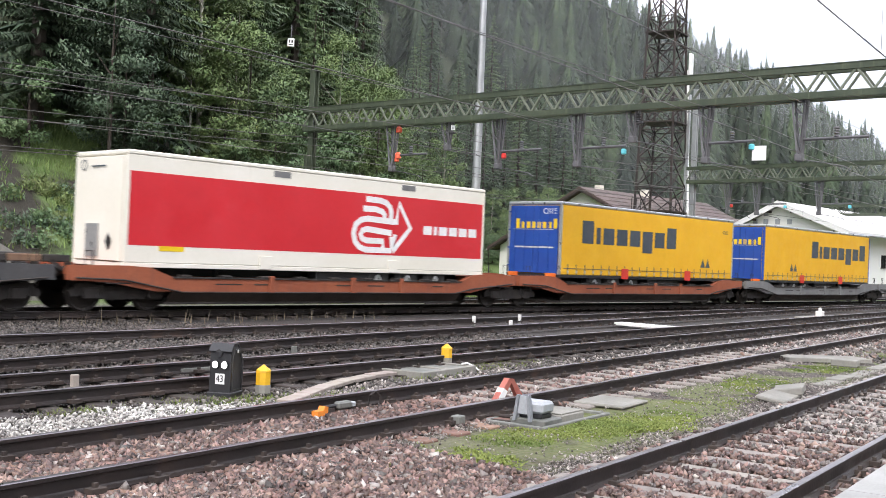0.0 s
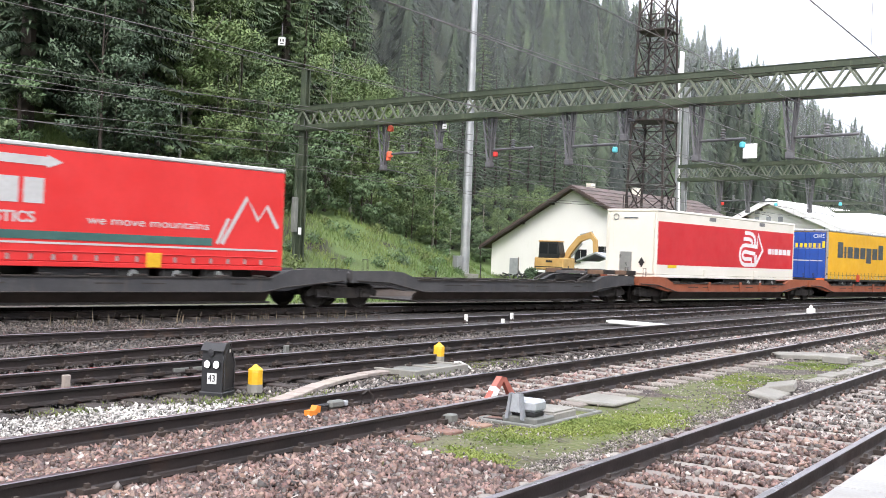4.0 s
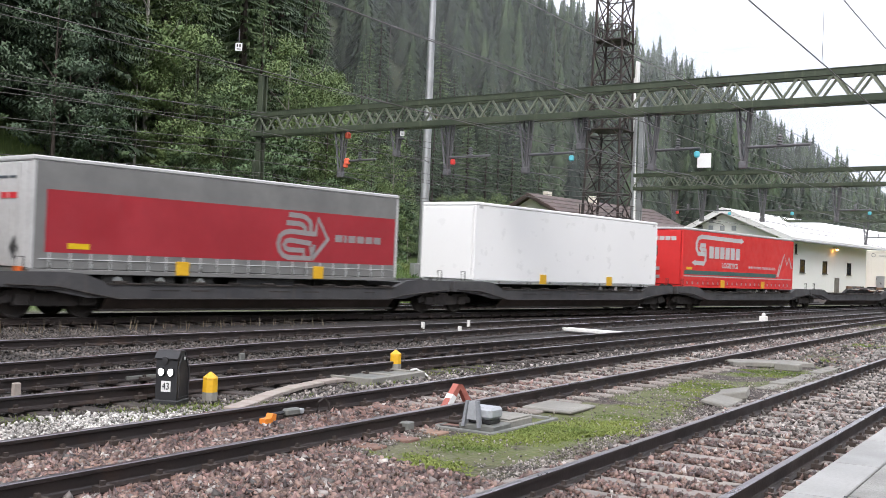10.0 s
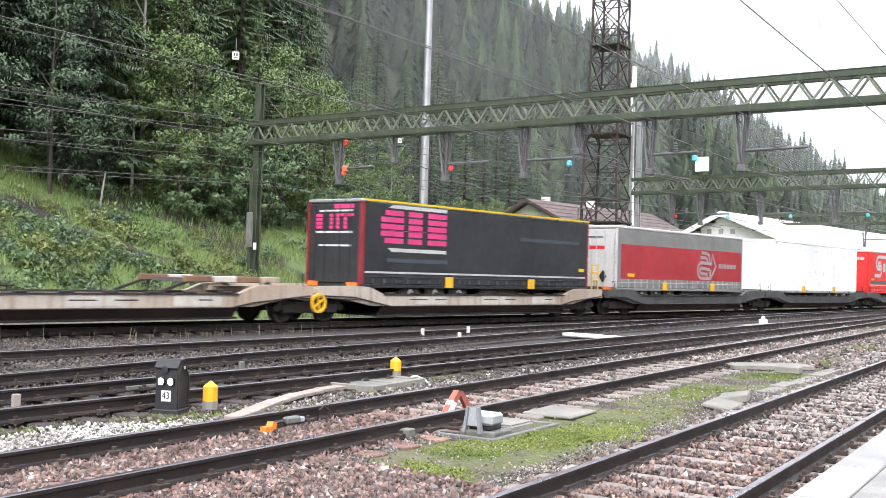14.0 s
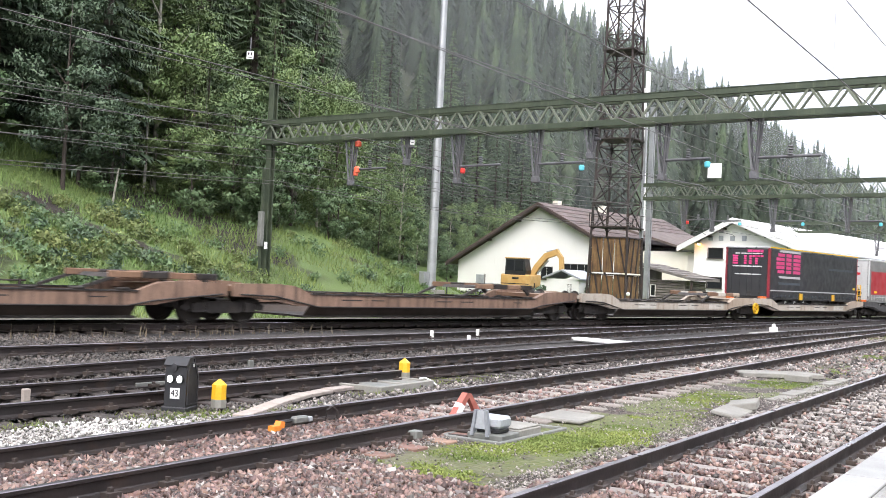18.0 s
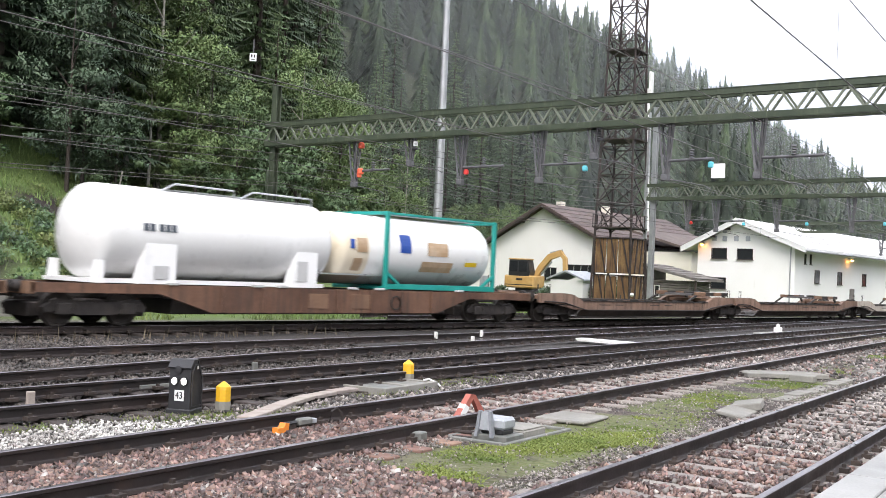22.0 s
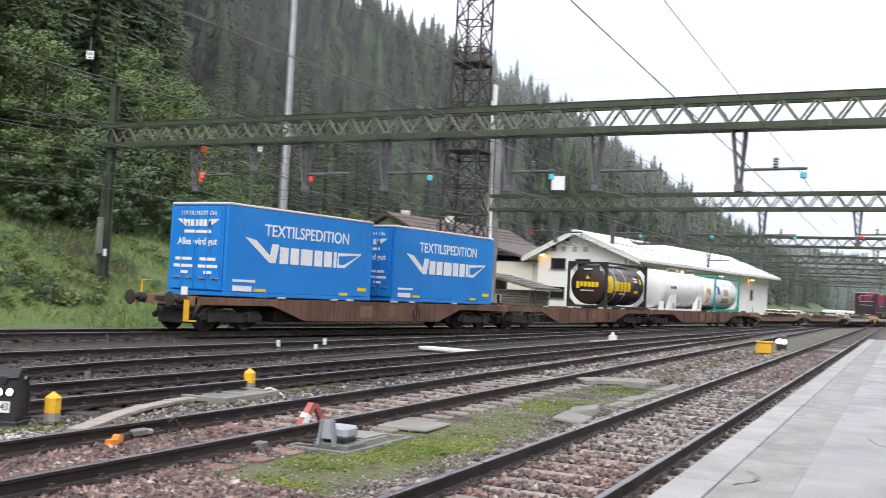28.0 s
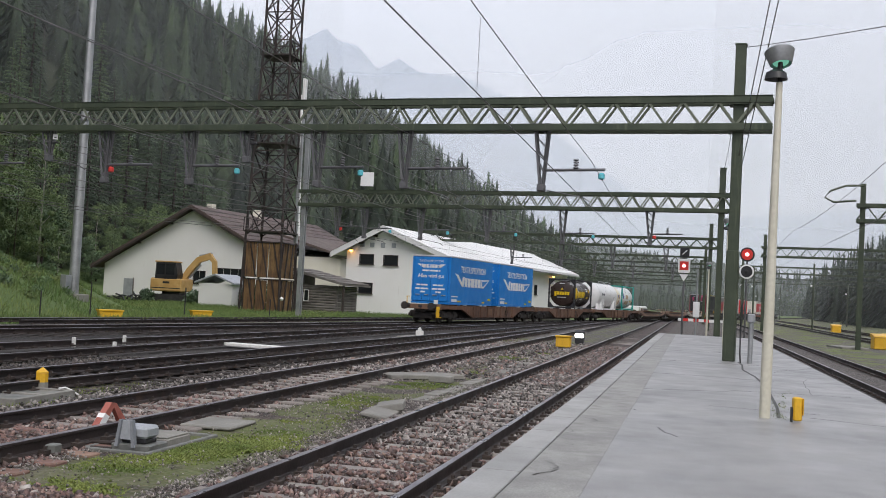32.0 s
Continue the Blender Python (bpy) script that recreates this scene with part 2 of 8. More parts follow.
M_galv = surf("galvanised_steel", (0.36, 0.37, 0.38), (0.47, 0.48, 0.49), 0.45, 1.5, 18, 0.12, 0.6)
M_darksteel = surf("dark_lattice_steel", (0.1, 0.1, 0.105), (0.16, 0.158, 0.16), 0.6, 1.5, 20, 0.2, 0.4)
M_bracket = surf("bracket_steel", (0.1, 0.1, 0.108), (0.16, 0.158, 0.165), 0.55, 1.5, 20, 0.15, 0.3)
# lighter copy of the mast green: light caught by the diagonals, as colour
M_diag_lit = surf("lit_green_steel", (0.12, 0.138, 0.1), (0.175, 0.195, 0.145), 0.55, 1.2, 22, 0.15, 0.2)
M_rusty = surf("rusty_lattice_steel", (0.028, 0.023, 0.022), (0.052, 0.039, 0.035), 0.75, 1.0, 12, 0.3, 0.2, (0.1, 0.05, 0.026), 0.35)
M_rustsheet = surf("rusty_sheet", (0.13, 0.07, 0.032), (0.24, 0.145, 0.06), 0.75, 0.8, 8, 0.3, 0.1, (0.055, 0.032, 0.02), 0.65, streak=True)
M_wire = surf("copper_wire", (0.07, 0.065, 0.06), (0.1, 0.09, 0.085), 0.5, 1, 9, 0)
M_plaster = surf("white_plaster", (0.83, 0.825, 0.8), (0.87, 0.865, 0.85), 0.85, 0.3, 12, 0.15, 0, (0.62, 0.6, 0.55), 0.2, streak=True, grain=0.12)
M_plaster2 = surf("cream_plaster", (0.72, 0.68, 0.58), (0.78, 0.74, 0.65), 0.85, 0.4, 12, 0.15, grain=0.12)
M_tileroof = surf("brown_roof_tile", (0.085, 0.062, 0.056), (0.13, 0.095, 0.085), 0.75, 0.8, 14, 0.4, own=0.1)
M_whiteroof = surf("pale_sheet_roof", (0.74, 0.74, 0.74), (0.82, 0.82, 0.82), 0.5, 0.5, 14, 0.1, own=0.03, grain=0.12)
M_timber = surf("dark_timber", (0.03, 0.023, 0.02), (0.06, 0.046, 0.038), 0.8, 1, 14, 0.3, own=0.12)
M_greytimber = surf("grey_timber", (0.15, 0.135, 0.125), (0.23, 0.21, 0.195), 0.85, 1, 14, 0.35, own=0.15)
M_window = surf("dark_window_glass", (0.02, 0.022, 0.025), (0.03, 0.032, 0.035), 0.12, 1, 6, 0)
M_yellow = surf("yellow_paint", (0.72, 0.4, 0.02), (0.8, 0.48, 0.03), 0.45, 1.5, 20, 0.08, 0, (0.35, 0.22, 0.06), 0.25, streak=True)
M_digger = surf("digger_orange", (0.52, 0.31, 0.1), (0.6, 0.39, 0.15), 0.6, 1.5, 20, 0.08, 0, (0.4, 0.24, 0.1), 0.35)
M_lid = surf("dull_steel_lid", (0.15, 0.155, 0.145), (0.24, 0.24, 0.22), 0.6, 2, 20, 0.3, 0.2, (0.08, 0.085, 0.06), 0.45)
M_darkwood = surf("tarred_sleeper", (0.035, 0.028, 0.025), (0.06, 0.048, 0.042), 0.85, 3, 24, 0.4, own=0.2)
M_black = surf("black_paint", (0.018, 0.018, 0.02), (0.03, 0.03, 0.033), 0.45, 1.5, 20, 0.08)
M_rubber = surf("rubber", (0.02, 0.02, 0.02), (0.04, 0.038, 0.036), 0.8, 4, 30, 0.2)
M_greydev = surf("grey_cast_metal", (0.36, 0.38, 0.41), (0.46, 0.48, 0.51), 0.5, 3, 30, 0.15, 0.2)
M_castarm = surf("dull_cast_arm", (0.22, 0.235, 0.26), (0.3, 0.315, 0.34), 0.5, 3, 30, 0.15, 0.2)
M_white = surf("white_paint", (0.8, 0.8, 0.79), (0.85, 0.85, 0.84), 0.45, 1, 14, 0.05, 0, (0.6, 0.58, 0.55), 0.12, streak=True, grain=0.12)
M_red = surf("red_paint", (0.6, 0.035, 0.03), (0.68, 0.05, 0.04), 0.4, 1, 14, 0.05)
M_potred = surf("red_insulator", (0.78, 0.1, 0.05), (0.82, 0.16, 0.08), 0.35, 1, 14, 0.03)
M_dullred = surf("worn_red_paint", (0.34, 0.09, 0.065), (0.44, 0.15, 0.115), 0.6, 3, 14, 0.1, 0, (0.16, 0.08, 0.06), 0.35)
M_orange = surf("orange_paint", (0.75, 0.22, 0.03), (0.8, 0.28, 0.04), 0.5, 1, 14, 0.08)
M_cyan = surf("cyan_glass_insulator", (0.1, 0.5, 0.6), (0.16, 0.58, 0.66), 0.2, 3, 12, 0)
M_lamp_post = surf("cream_post_paint", (0.62, 0.59, 0.48), (0.68, 0.65, 0.55), 0.5, 1, 14, 0.06, 0, (0.42, 0.4, 0.33), 0.25, streak=True)
M_amber = glow("amber_lens", (1.0, 0.42, 0.08), 14)
M_redlight = glow("red_lens", (1.0, 0.3, 0.32), 6)
M_whitelight = glow("white_lens", (1.0, 0.98, 0.92), 5)
M_greenish = glow("mercury_lamp", (0.3, 0.85, 0.62), 0.35)
M_bulb = glow("small_bulb", (1.0, 0.98, 0.95), 1.2)

# ---------- the lie of the land ----------
K = 0.151            # station tracks run off the through track by this slope
KA = math.degrees(math.atan(K))


def lerp(x, xs, ys):
    return float(np.interp(x, xs, ys))


def hill(s, n):
    """Height of the ground over the rail heads."""
    foot = lerp(s, (-150, 0, 20, 40, 55, 75, 95, 120, 300, 500, 656, 960, 1400, 2600), (26, 28.5, 30, 33, 42, 66, 86, 88, 98, 112, 136, 200, 300, 560))
    d = n - foot
    base = -0.2 - 0.2 * min(1, max(0, (n - 27) / 12)) if n > 27 else -0.2 - 0.05 * min(1, max(0, n - K * s - 8.8)) * (n > 8)
    if d > 0:
        base += lerp(s, (0, 20, 40, 58, 90), (0.44, 0.42, 0.35, 0.26, 0.3)) * min(d, 15) * min(1, d / 4)
        up = 0.7 * max(0, d - 15)
        top = lerp(s, (0, 300, 390, 420, 475, 500, 540, 700, 1800), (180, 165, 174, 150, 116, 84, 60, 58, 58))
        base += top * (1 - math.exp(-up / top * 1.5)) if up > 0 else 0
    m = n - K * s
    edge = lerp(s, (0, 60, 150, 350, 700, 1500), (-45, -40, -34, -40, -70, -190))
    if m < edge:
        base += min(95, 0.5 * (edge - m))
    r = math.hypot(s, n)
    if d > 1 or m < edge:
        base += 0.35 * noise.noise((s * 0.11, n * 0.11, 0)) + (2.5 * noise.noise((s * 0.02, n * 0.02, 3)) if d > 14 else 0)
    elif r > 6:
        base += 0.03 * noise.noise((s * 0.5, n * 0.5, 7))
    return base


def spaced(marks):
    out = []
    for a, b, step in marks:
        out += list(np.arange(a, b, step))
    return out + [marks[-1][1]]


def ground_material():
    mt = bpy.data.materials.new("ground_cover")
    mt.use_nodes = True
    nt = mt.node_tree
    N, L = nt.nodes, nt.links
    bs = N["Principled BSDF"]
    pos = N.new("ShaderNodeNewGeometry").outputs["Position"]
    sep = N.new("ShaderNodeSeparateXYZ")
    L.new(pos, sep.inputs[0])

    def mth(op, a, b=None):
        k = N.new("ShaderNodeMath")
        k.operation = op
        for i, x in enumerate((a, b)):
            if x is None:
                continue
            if isinstance(x, (int, float)):
                k.inputs[i].default_value = x
            else:
                L.new(x, k.inputs[i])
        return k.outputs[0]

    def band(v, a, b, c, d):
        """One between b and c, nought outside a and d."""
        r1, r2 = N.new("ShaderNodeMapRange"), N.new("ShaderNodeMapRange")
        for r, lo, hi in ((r1, a, b), (r2, d, c)):
            r.inputs[1].default_value, r.inputs[2].default_value = lo, hi
            L.new(v, r.inputs[0])
        return mth("MULTIPLY", r1.outputs[0], r2.outputs[0])

    def nz(sc, det=4):
        k = N.new("ShaderNodeTexNoise")
        k.inputs["Scale"].default_value, k.inputs["Detail"].default_value = sc, det
        L.new(pos, k.inputs["Vector"])
        return k.outputs["Fac"]

    def cells(sc):
        k = N.new("ShaderNodeTexVoronoi")
        k.inputs["Scale"].default_value = sc
        L.new(pos, k.inputs["Vector"])
        return k

    def mix(f, a, b):
        k = N.new("ShaderNodeMix")
        k.data_type = "RGBA"
        for i, x in ((0, f), (6, a), (7, b)):
            if isinstance(x, tuple):
                k.inputs[i].default_value = (*x, 1)
            elif isinstance(x, (int, float)):
                k.inputs[i].default_value = x
            else:
                L.new(x, k.inputs[i])
        return k.outputs[2]

    s, n = sep.outputs[0], sep.outputs[1]
    m = mth("SUBTRACT", n, mth("MULTIPLY", s, K))
    st = cells(17)
    tone = N.new("ShaderNodeSeparateColor")
    L.new(st.outputs["Color"], tone.inputs[0])
    grey = mix(tone.outputs[0], (0.05, 0.043, 0.039), (0.25, 0.227, 0.21))
    # red ground kept darker than its stones, to paint shade between them
    redd = mix(tone.outputs[0], (0.025, 0.018, 0.016), (0.13, 0.09, 0.08))
    col = mix(mth("MAXIMUM", mth("MULTIPLY", band(m, 3.5, 4.5, 8.0, 9.0), band(s, -90, -80, 14, 30)), mth("MULTIPLY", band(m, 1.5, 1.9, 4.2, 4.6), band(s, -90, -80, 120, 190))), grey, redd)
    # cell edges go near black: shade between textured stones, put into the colour
    gap = N.new("ShaderNodeMapRange")
    gap.inputs[1].default_value, gap.inputs[2].default_value, gap.inputs[3].default_value, gap.inputs[4].default_value = 0.38, 0.62, 0.0, 0.85
    L.new(st.outputs["Distance"], gap.inputs[0])
    col = mix(gap.outputs[0], col, (0.03, 0.025, 0.022))
    soil = mix(nz(6, 6), (0.07, 0.055, 0.045), (0.15, 0.125, 0.105))
    col = mix(band(nz(0.7, 5), 0.55, 0.68, 2, 3), col, soil)
    oil = mth("MULTIPLY", band(m, 9.0, 10.0, 40, 50), band(n, -90, -80, 27, 28.5))
    col = mix(mth("MULTIPLY", oil, 0.9), col, (0.036, 0.031, 0.029))
    # oily track bed, blackened and widened to paint in the shade under wagons
    oily_shaded_bed = mth("MULTIPLY", band(mth("ADD", n, mth("MULTIPLY", nz(1.1, 4), 0.5)), 23.0, 23.5, 27.4, 28.0), band(s, -150, -149, 95, 130))
    col = mix(mth("MULTIPLY", oily_shaded_bed, 0.95), col, (0.013, 0.011, 0.0105))
    green = mix(nz(9, 6), (0.075, 0.1, 0.028), (0.19, 0.225, 0.055))
    strip = mth("MULTIPLY", band(m, 4.25, 4.85, 6.0, 6.6), band(s, 6, 9, 90, 120))
    far = mth("MULTIPLY", band(m, -60, -50, -7.5, -6.2), band(s, 20, 40, 4000, 5000))
    verge = band(n, 29.4, 31, 5000, 6000)
    patch = band(nz(0.55, 6), 0.44, 0.56, 2, 3)
    near_patch = band(mth("ADD", nz(0.9, 7), mth("MULTIPLY", band(s, 6, 8, 11, 16), 0.12)), 0.5, 0.56, 2, 3)
    col = mix(mth("MULTIPLY", strip, mth("MULTIPLY", near_patch, 0.6)), col, green)
    col = mix(mth("MULTIPLY", far, mth("MULTIPLY", patch, 0.9)), col, green)
    field = mix(nz(0.16, 8), (0.055, 0.105, 0.025), (0.13, 0.175, 0.05))
    col = mix(verge, col, field)
    # bare earth on the bank and litter under the trees
    z = sep.outputs[2]
    earth = mix(nz(2.2, 9), (0.007, 0.0045, 0.0038), (0.03, 0.019, 0.015))
    col = mix(mth("MULTIPLY", band(z, 0.8, 1.6, 5.5, 7.5), band(nz(0.17, 3), 0.52, 0.6, 2, 3)), col, earth)
    # a slip of raw earth running down the bank
    lean = mth("ADD", mth("MULTIPLY", mth("SUBTRACT", s, 22.9), 0.8), mth("MULTIPLY", mth("SUBTRACT", n, 38.9), 0.6))
    wob = mth("MULTIPLY", mth("SUBTRACT", nz(0.9, 5), 0.5), 3.0)
    slip = mth("MULTIPLY", band(mth("ADD", lean, wob), -1.1, -0.6, 0.6, 1.0), band(n, 35, 36.5, 41, 42.5))
    slip = mth("MAXIMUM", slip, mth("MULTIPLY", band(mth("ADD", mth("SUBTRACT", s, mth("MULTIPLY", z, 0.9)), wob), -3, -2, 15.6, 16.6), band(z, 0.6, 1.2, 6.0, 6.8)))
    col = mix(mth("MULTIPLY", slip, 0.95), col, earth)
    col = mix(band(z, 6.5, 9, 900, 1000), col, mix(nz(0.6, 5), (0.02, 0.03, 0.014), (0.045, 0.055, 0.024)))
    L.new(col, bs.inputs["Base Color"])
    bs.inputs["Roughness"].default_value = 0.85
    bp = N.new("ShaderNodeBump")
    bp.inputs["Strength"].default_value, bp.inputs["Distance"].default_value = 0.8, 0.04
    L.new(st.outputs["Distance"], bp.inputs["Height"])
    L.new(bp.outputs[0], bs.inputs["Normal"])
    return mt


xs = spaced([(-150, -20, 10), (-20, 70, 1.5), (70, 160, 4), (160, 500, 20), (500, 2600, 75)])
ys = spaced([(-900, -100, 50), (-100, -10, 6), (-10, 50, 1.5), (50, 130, 4), (130, 400, 12), (400, 1500, 75)])
gv = [(x, y, hill(x, y)) for x in xs for y in ys]
w = len(ys)
gf = [(i * w + j, (i + 1) * w + j, (i + 1) * w + j + 1, i * w + j + 1) for i in range(len(xs) - 1) for j in range(w - 1)]
gm = bpy.data.meshes.new("ground")
gm.from_pydata(gv, [], gf)
gm.shade_smooth()
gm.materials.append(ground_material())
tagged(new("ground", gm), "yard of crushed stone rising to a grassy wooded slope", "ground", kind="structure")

# distant range in the cloud; the haze is put into its pale blue colour
M_far_haze = surf("hazed_far_mountain", (0.46, 0.52, 0.61), (0.58, 0.63, 0.7), 1.0, 0.002, 0.02, 0)
fg = Geo()
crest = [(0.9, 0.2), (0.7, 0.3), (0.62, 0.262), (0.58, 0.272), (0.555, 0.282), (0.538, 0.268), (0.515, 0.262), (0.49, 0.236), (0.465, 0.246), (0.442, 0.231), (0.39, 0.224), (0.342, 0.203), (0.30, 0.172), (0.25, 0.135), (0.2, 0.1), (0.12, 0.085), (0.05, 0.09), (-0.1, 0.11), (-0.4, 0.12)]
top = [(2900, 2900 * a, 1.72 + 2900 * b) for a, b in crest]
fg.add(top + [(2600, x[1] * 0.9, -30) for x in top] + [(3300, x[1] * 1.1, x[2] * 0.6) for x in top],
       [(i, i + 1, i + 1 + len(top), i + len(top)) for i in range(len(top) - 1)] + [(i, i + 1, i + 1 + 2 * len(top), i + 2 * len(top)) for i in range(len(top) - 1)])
solid("mountain_backdrop", fg, M_far_haze, "far mountain ridge in low cloud, coloured pale blue for haze", "mountain", kind="structure", smooth=True)


def mist(s0, n0, n1, z0, z1, dens, low, along=False):
    """A bank of thin cloud: a pale sheet that lets most light through."""
    mt = bpy.data.materials.new("thin_cloud")
    mt.use_nodes = True
    N, L = mt.node_tree.nodes, mt.node_tree.links
    N.remove(N["Principled BSDF"])
    tr, df, tl, mx, sm = (N.new("ShaderNodeBsdf" + k) for k in ("Transparent", "Diffuse", "Translucent", "Diffuse", "Diffuse"))
    add, fin = N.new("ShaderNodeMixShader"), N.new("ShaderNodeMixShader")
    for k in (df, tl):
        k.inputs[0].default_value = (0.93, 0.95, 0.98, 1)
    L.new(df.outputs[0], add.inputs[1])
    L.new(tl.outputs[0], add.inputs[2])
    pos = N.new("ShaderNodeNewGeometry").outputs["Position"]
    nn = N.new("ShaderNodeTexNoise")
    nn.inputs["Scale"].default_value, nn.inputs["Detail"].default_value = 2.6 / (n1 - n0) * 2, 5
    L.new(pos, nn.inputs["Vector"])
    mr = N.new("ShaderNodeMapRange")
    for i, x in enumerate((0.3, 0.7, dens * 0.5, dens)):
        mr.inputs[i + 1].default_value = x
    L.new(nn.outputs["Fac"], mr.inputs[0])
    sep = N.new("ShaderNodeSeparateXYZ")
    L.new(pos, sep.inputs[0])
    fade = N.new("ShaderNodeMapRange")
    fade.interpolation_type = "SMOOTHSTEP"
    for i, x in enumerate((z0, low, 0.25, 1.0)):
        fade.inputs[i + 1].default_value = x
    L.new(sep.outputs[2], fade.inputs[0])
    thin = N.new("ShaderNodeMapRange")
    thin.interpolation_type = "SMOOTHSTEP"
    for i, x in enumerate((low, z1, 1.0, 0.0)):
        thin.inputs[i + 1].default_value = x
    L.new(sep.outputs[2], thin.inputs[0])
    mt2 = N.new("ShaderNodeMath")
    mt2.operation = "MULTIPLY"
    L.new(fade.outputs[0], mt2.inputs[0])
    L.new(thin.outputs[0], mt2.inputs[1])
    mu = N.new("ShaderNodeMath")
    mu.operation = "MULTIPLY"
    L.new(mr.outputs[0], mu.inputs[0])
    L.new(mt2.outputs[0], mu.inputs[1])
    L.new(mu.outputs[0], fin.inputs[0])
    L.new(tr.outputs[0], fin.inputs[1])
    L.new(add.outputs[0], fin.inputs[2])
    L.new(fin.outputs[0], N["Material Output"].inputs[0])
    for k in (mx, sm):
        N.remove(k)
    g = Geo()
    q = [(s0, n0, z0), (s0, n1, z0), (s0, n1, z1), (s0, n0, z1)]
    g.add([(p[1], p[0], p[2]) for p in q] if along else q, [(0, 1, 2, 3)])
    ob = solid("cloud_bank", g, mt, "thin grey mist hanging in the valley", "mist", kind="stuff")
    ob.visible_shadow = False


mist(150, -300, 600, -5, 200, 0.05, 40)
mist(80, -60, 150, 2, 160, 0.075, 22, True)
mist(185, -300, 26, -5, 150, 0.16, 30)
mist(330, -500, 900, -8, 260, 0.16, 60)
mist(800, -900, 1500, -8, 420, 0.36, 100)
mist(2300, -2000, 3500, -60, 900, 0.8, 60)

# ---------- platform ----------
PM = pose(0, 0, 0, 0, 0, KA)          # platform space: x along, y across (y = 1.64 is the track-side edge)
CK = math.cos(math.radians(KA))
P_EDGE, P_BACK, P_TOP, P_END = 1.74 * CK, -3.65 * CK, 0.25, 59.6


def wet_asphalt():
    mt = surf("wet_platform", (0.25, 0.246, 0.243), (0.35, 0.345, 0.338), 0.45, 0.55, 60, 0.22, 0, (0.165, 0.163, 0.165), 0.42, grain=0.5)
    return mt


M_plat = wet_asphalt()
for nd in M_plat.node_tree.nodes:
    if nd.type == "MAP_RANGE" and abs(nd.inputs[3].default_value - 0.3) < 1e-3:
        nd.inputs[3].default_value, nd.inputs[4].default_value = 0.1, 0.55
M_kerb = surf("platform_coping", (0.27, 0.265, 0.255), (0.36, 0.355, 0.342), 0.5, 0.8, 40, 0.2, 0, (0.25, 0.24, 0.22), 0.3, own=0.07)
M_edge = surf("worn_edge_concrete", (0.24, 0.236, 0.222), (0.36, 0.352, 0.33), 0.62, 1.6, 55, 0.5, 0, (0.17, 0.168, 0.15), 0.4, dist=0.02, grain=0.6)
M_crack = surf("crack_filler", (0.05, 0.05, 0.048), (0.08, 0.078, 0.07), 0.7, 3, 20, 0.2)
plat = thing("platform", "low station platform of wet grey asphalt with a concrete coping", "platform", kind="structure", at=PM)
part("surface", Geo().box(-60, P_END, P_BACK + 0.3, P_EDGE - 0.95, -0.7, P_TOP), M_plat, plat)
part("edge_strip", Geo().box(-60, P_END, P_EDGE - 0.949, P_EDGE - 0.372, -0.7, P_TOP + 0.002), M_edge, plat, "rougher, worn pale concrete strip")
part("wall_face", Geo().box(-60, P_END - 0.05, P_EDGE - 0.35, P_EDGE - 0.06, -0.7, P_TOP - 0.09), M_conc, plat)
random.seed(5)
cr = Geo()
chips = [(7.6 + 0.55 * i + random.uniform(-0.2, 0.2), P_EDGE - 0.5 + random.uniform(-0.12, 0.1), random.uniform(0.15, 0.5), random.uniform(-70, 70)) for i in range(20)]
across = [(18.7, 1.7, 2.9, -62), (20.2, -0.7, 2.2, -84), (24.0, 1.2, 3.0, -92), (15.9, -1.7, 1.5, -112), (12.4, 0.1, 0.9, 30), (16.5, -1.9, 1.6, 80), (30, 1.0, 3.4, -90), (37, 1.0, 3.6, -88), (20.5, -2.2, 5.0, 4), (27.0, -2.0, 4.0, -3)]
for x0, y0, ln, a in chips + across:
    p, pts = Vector((x0, y0)), []
    for i in range(9):
        pts.append(tuple(p))
        a += random.uniform(-38, 38) if ln < 1 else random.uniform(-9, 9)
        p = p + Vector((math.cos(radians(a)), math.sin(radians(a)))) * ln / 8
    cr.stroke(pts, random.uniform(0.008, 0.022) if ln < 1 else 0.008, P_TOP - 0.004, P_TOP + 0.002, axis="z")
part("crack", cr, M_crack, plat)
cr = Geo()
pts = [(31.6 + 0.02 * i, -1.15, 0) for i in range(2)]
cab = [(31.4, -1.35), (30, -1.4), (27.5, -1.3), (25.0, -1.45), (22, -1.5), (19.5, -1.42), (17.2, -1.35), (15.6, -1.25)]
cr.stroke(cab, 0.05, P_TOP - 0.004, P_TOP + 0.006, axis="z")
part("cable_slot", cr, M_crack, plat)

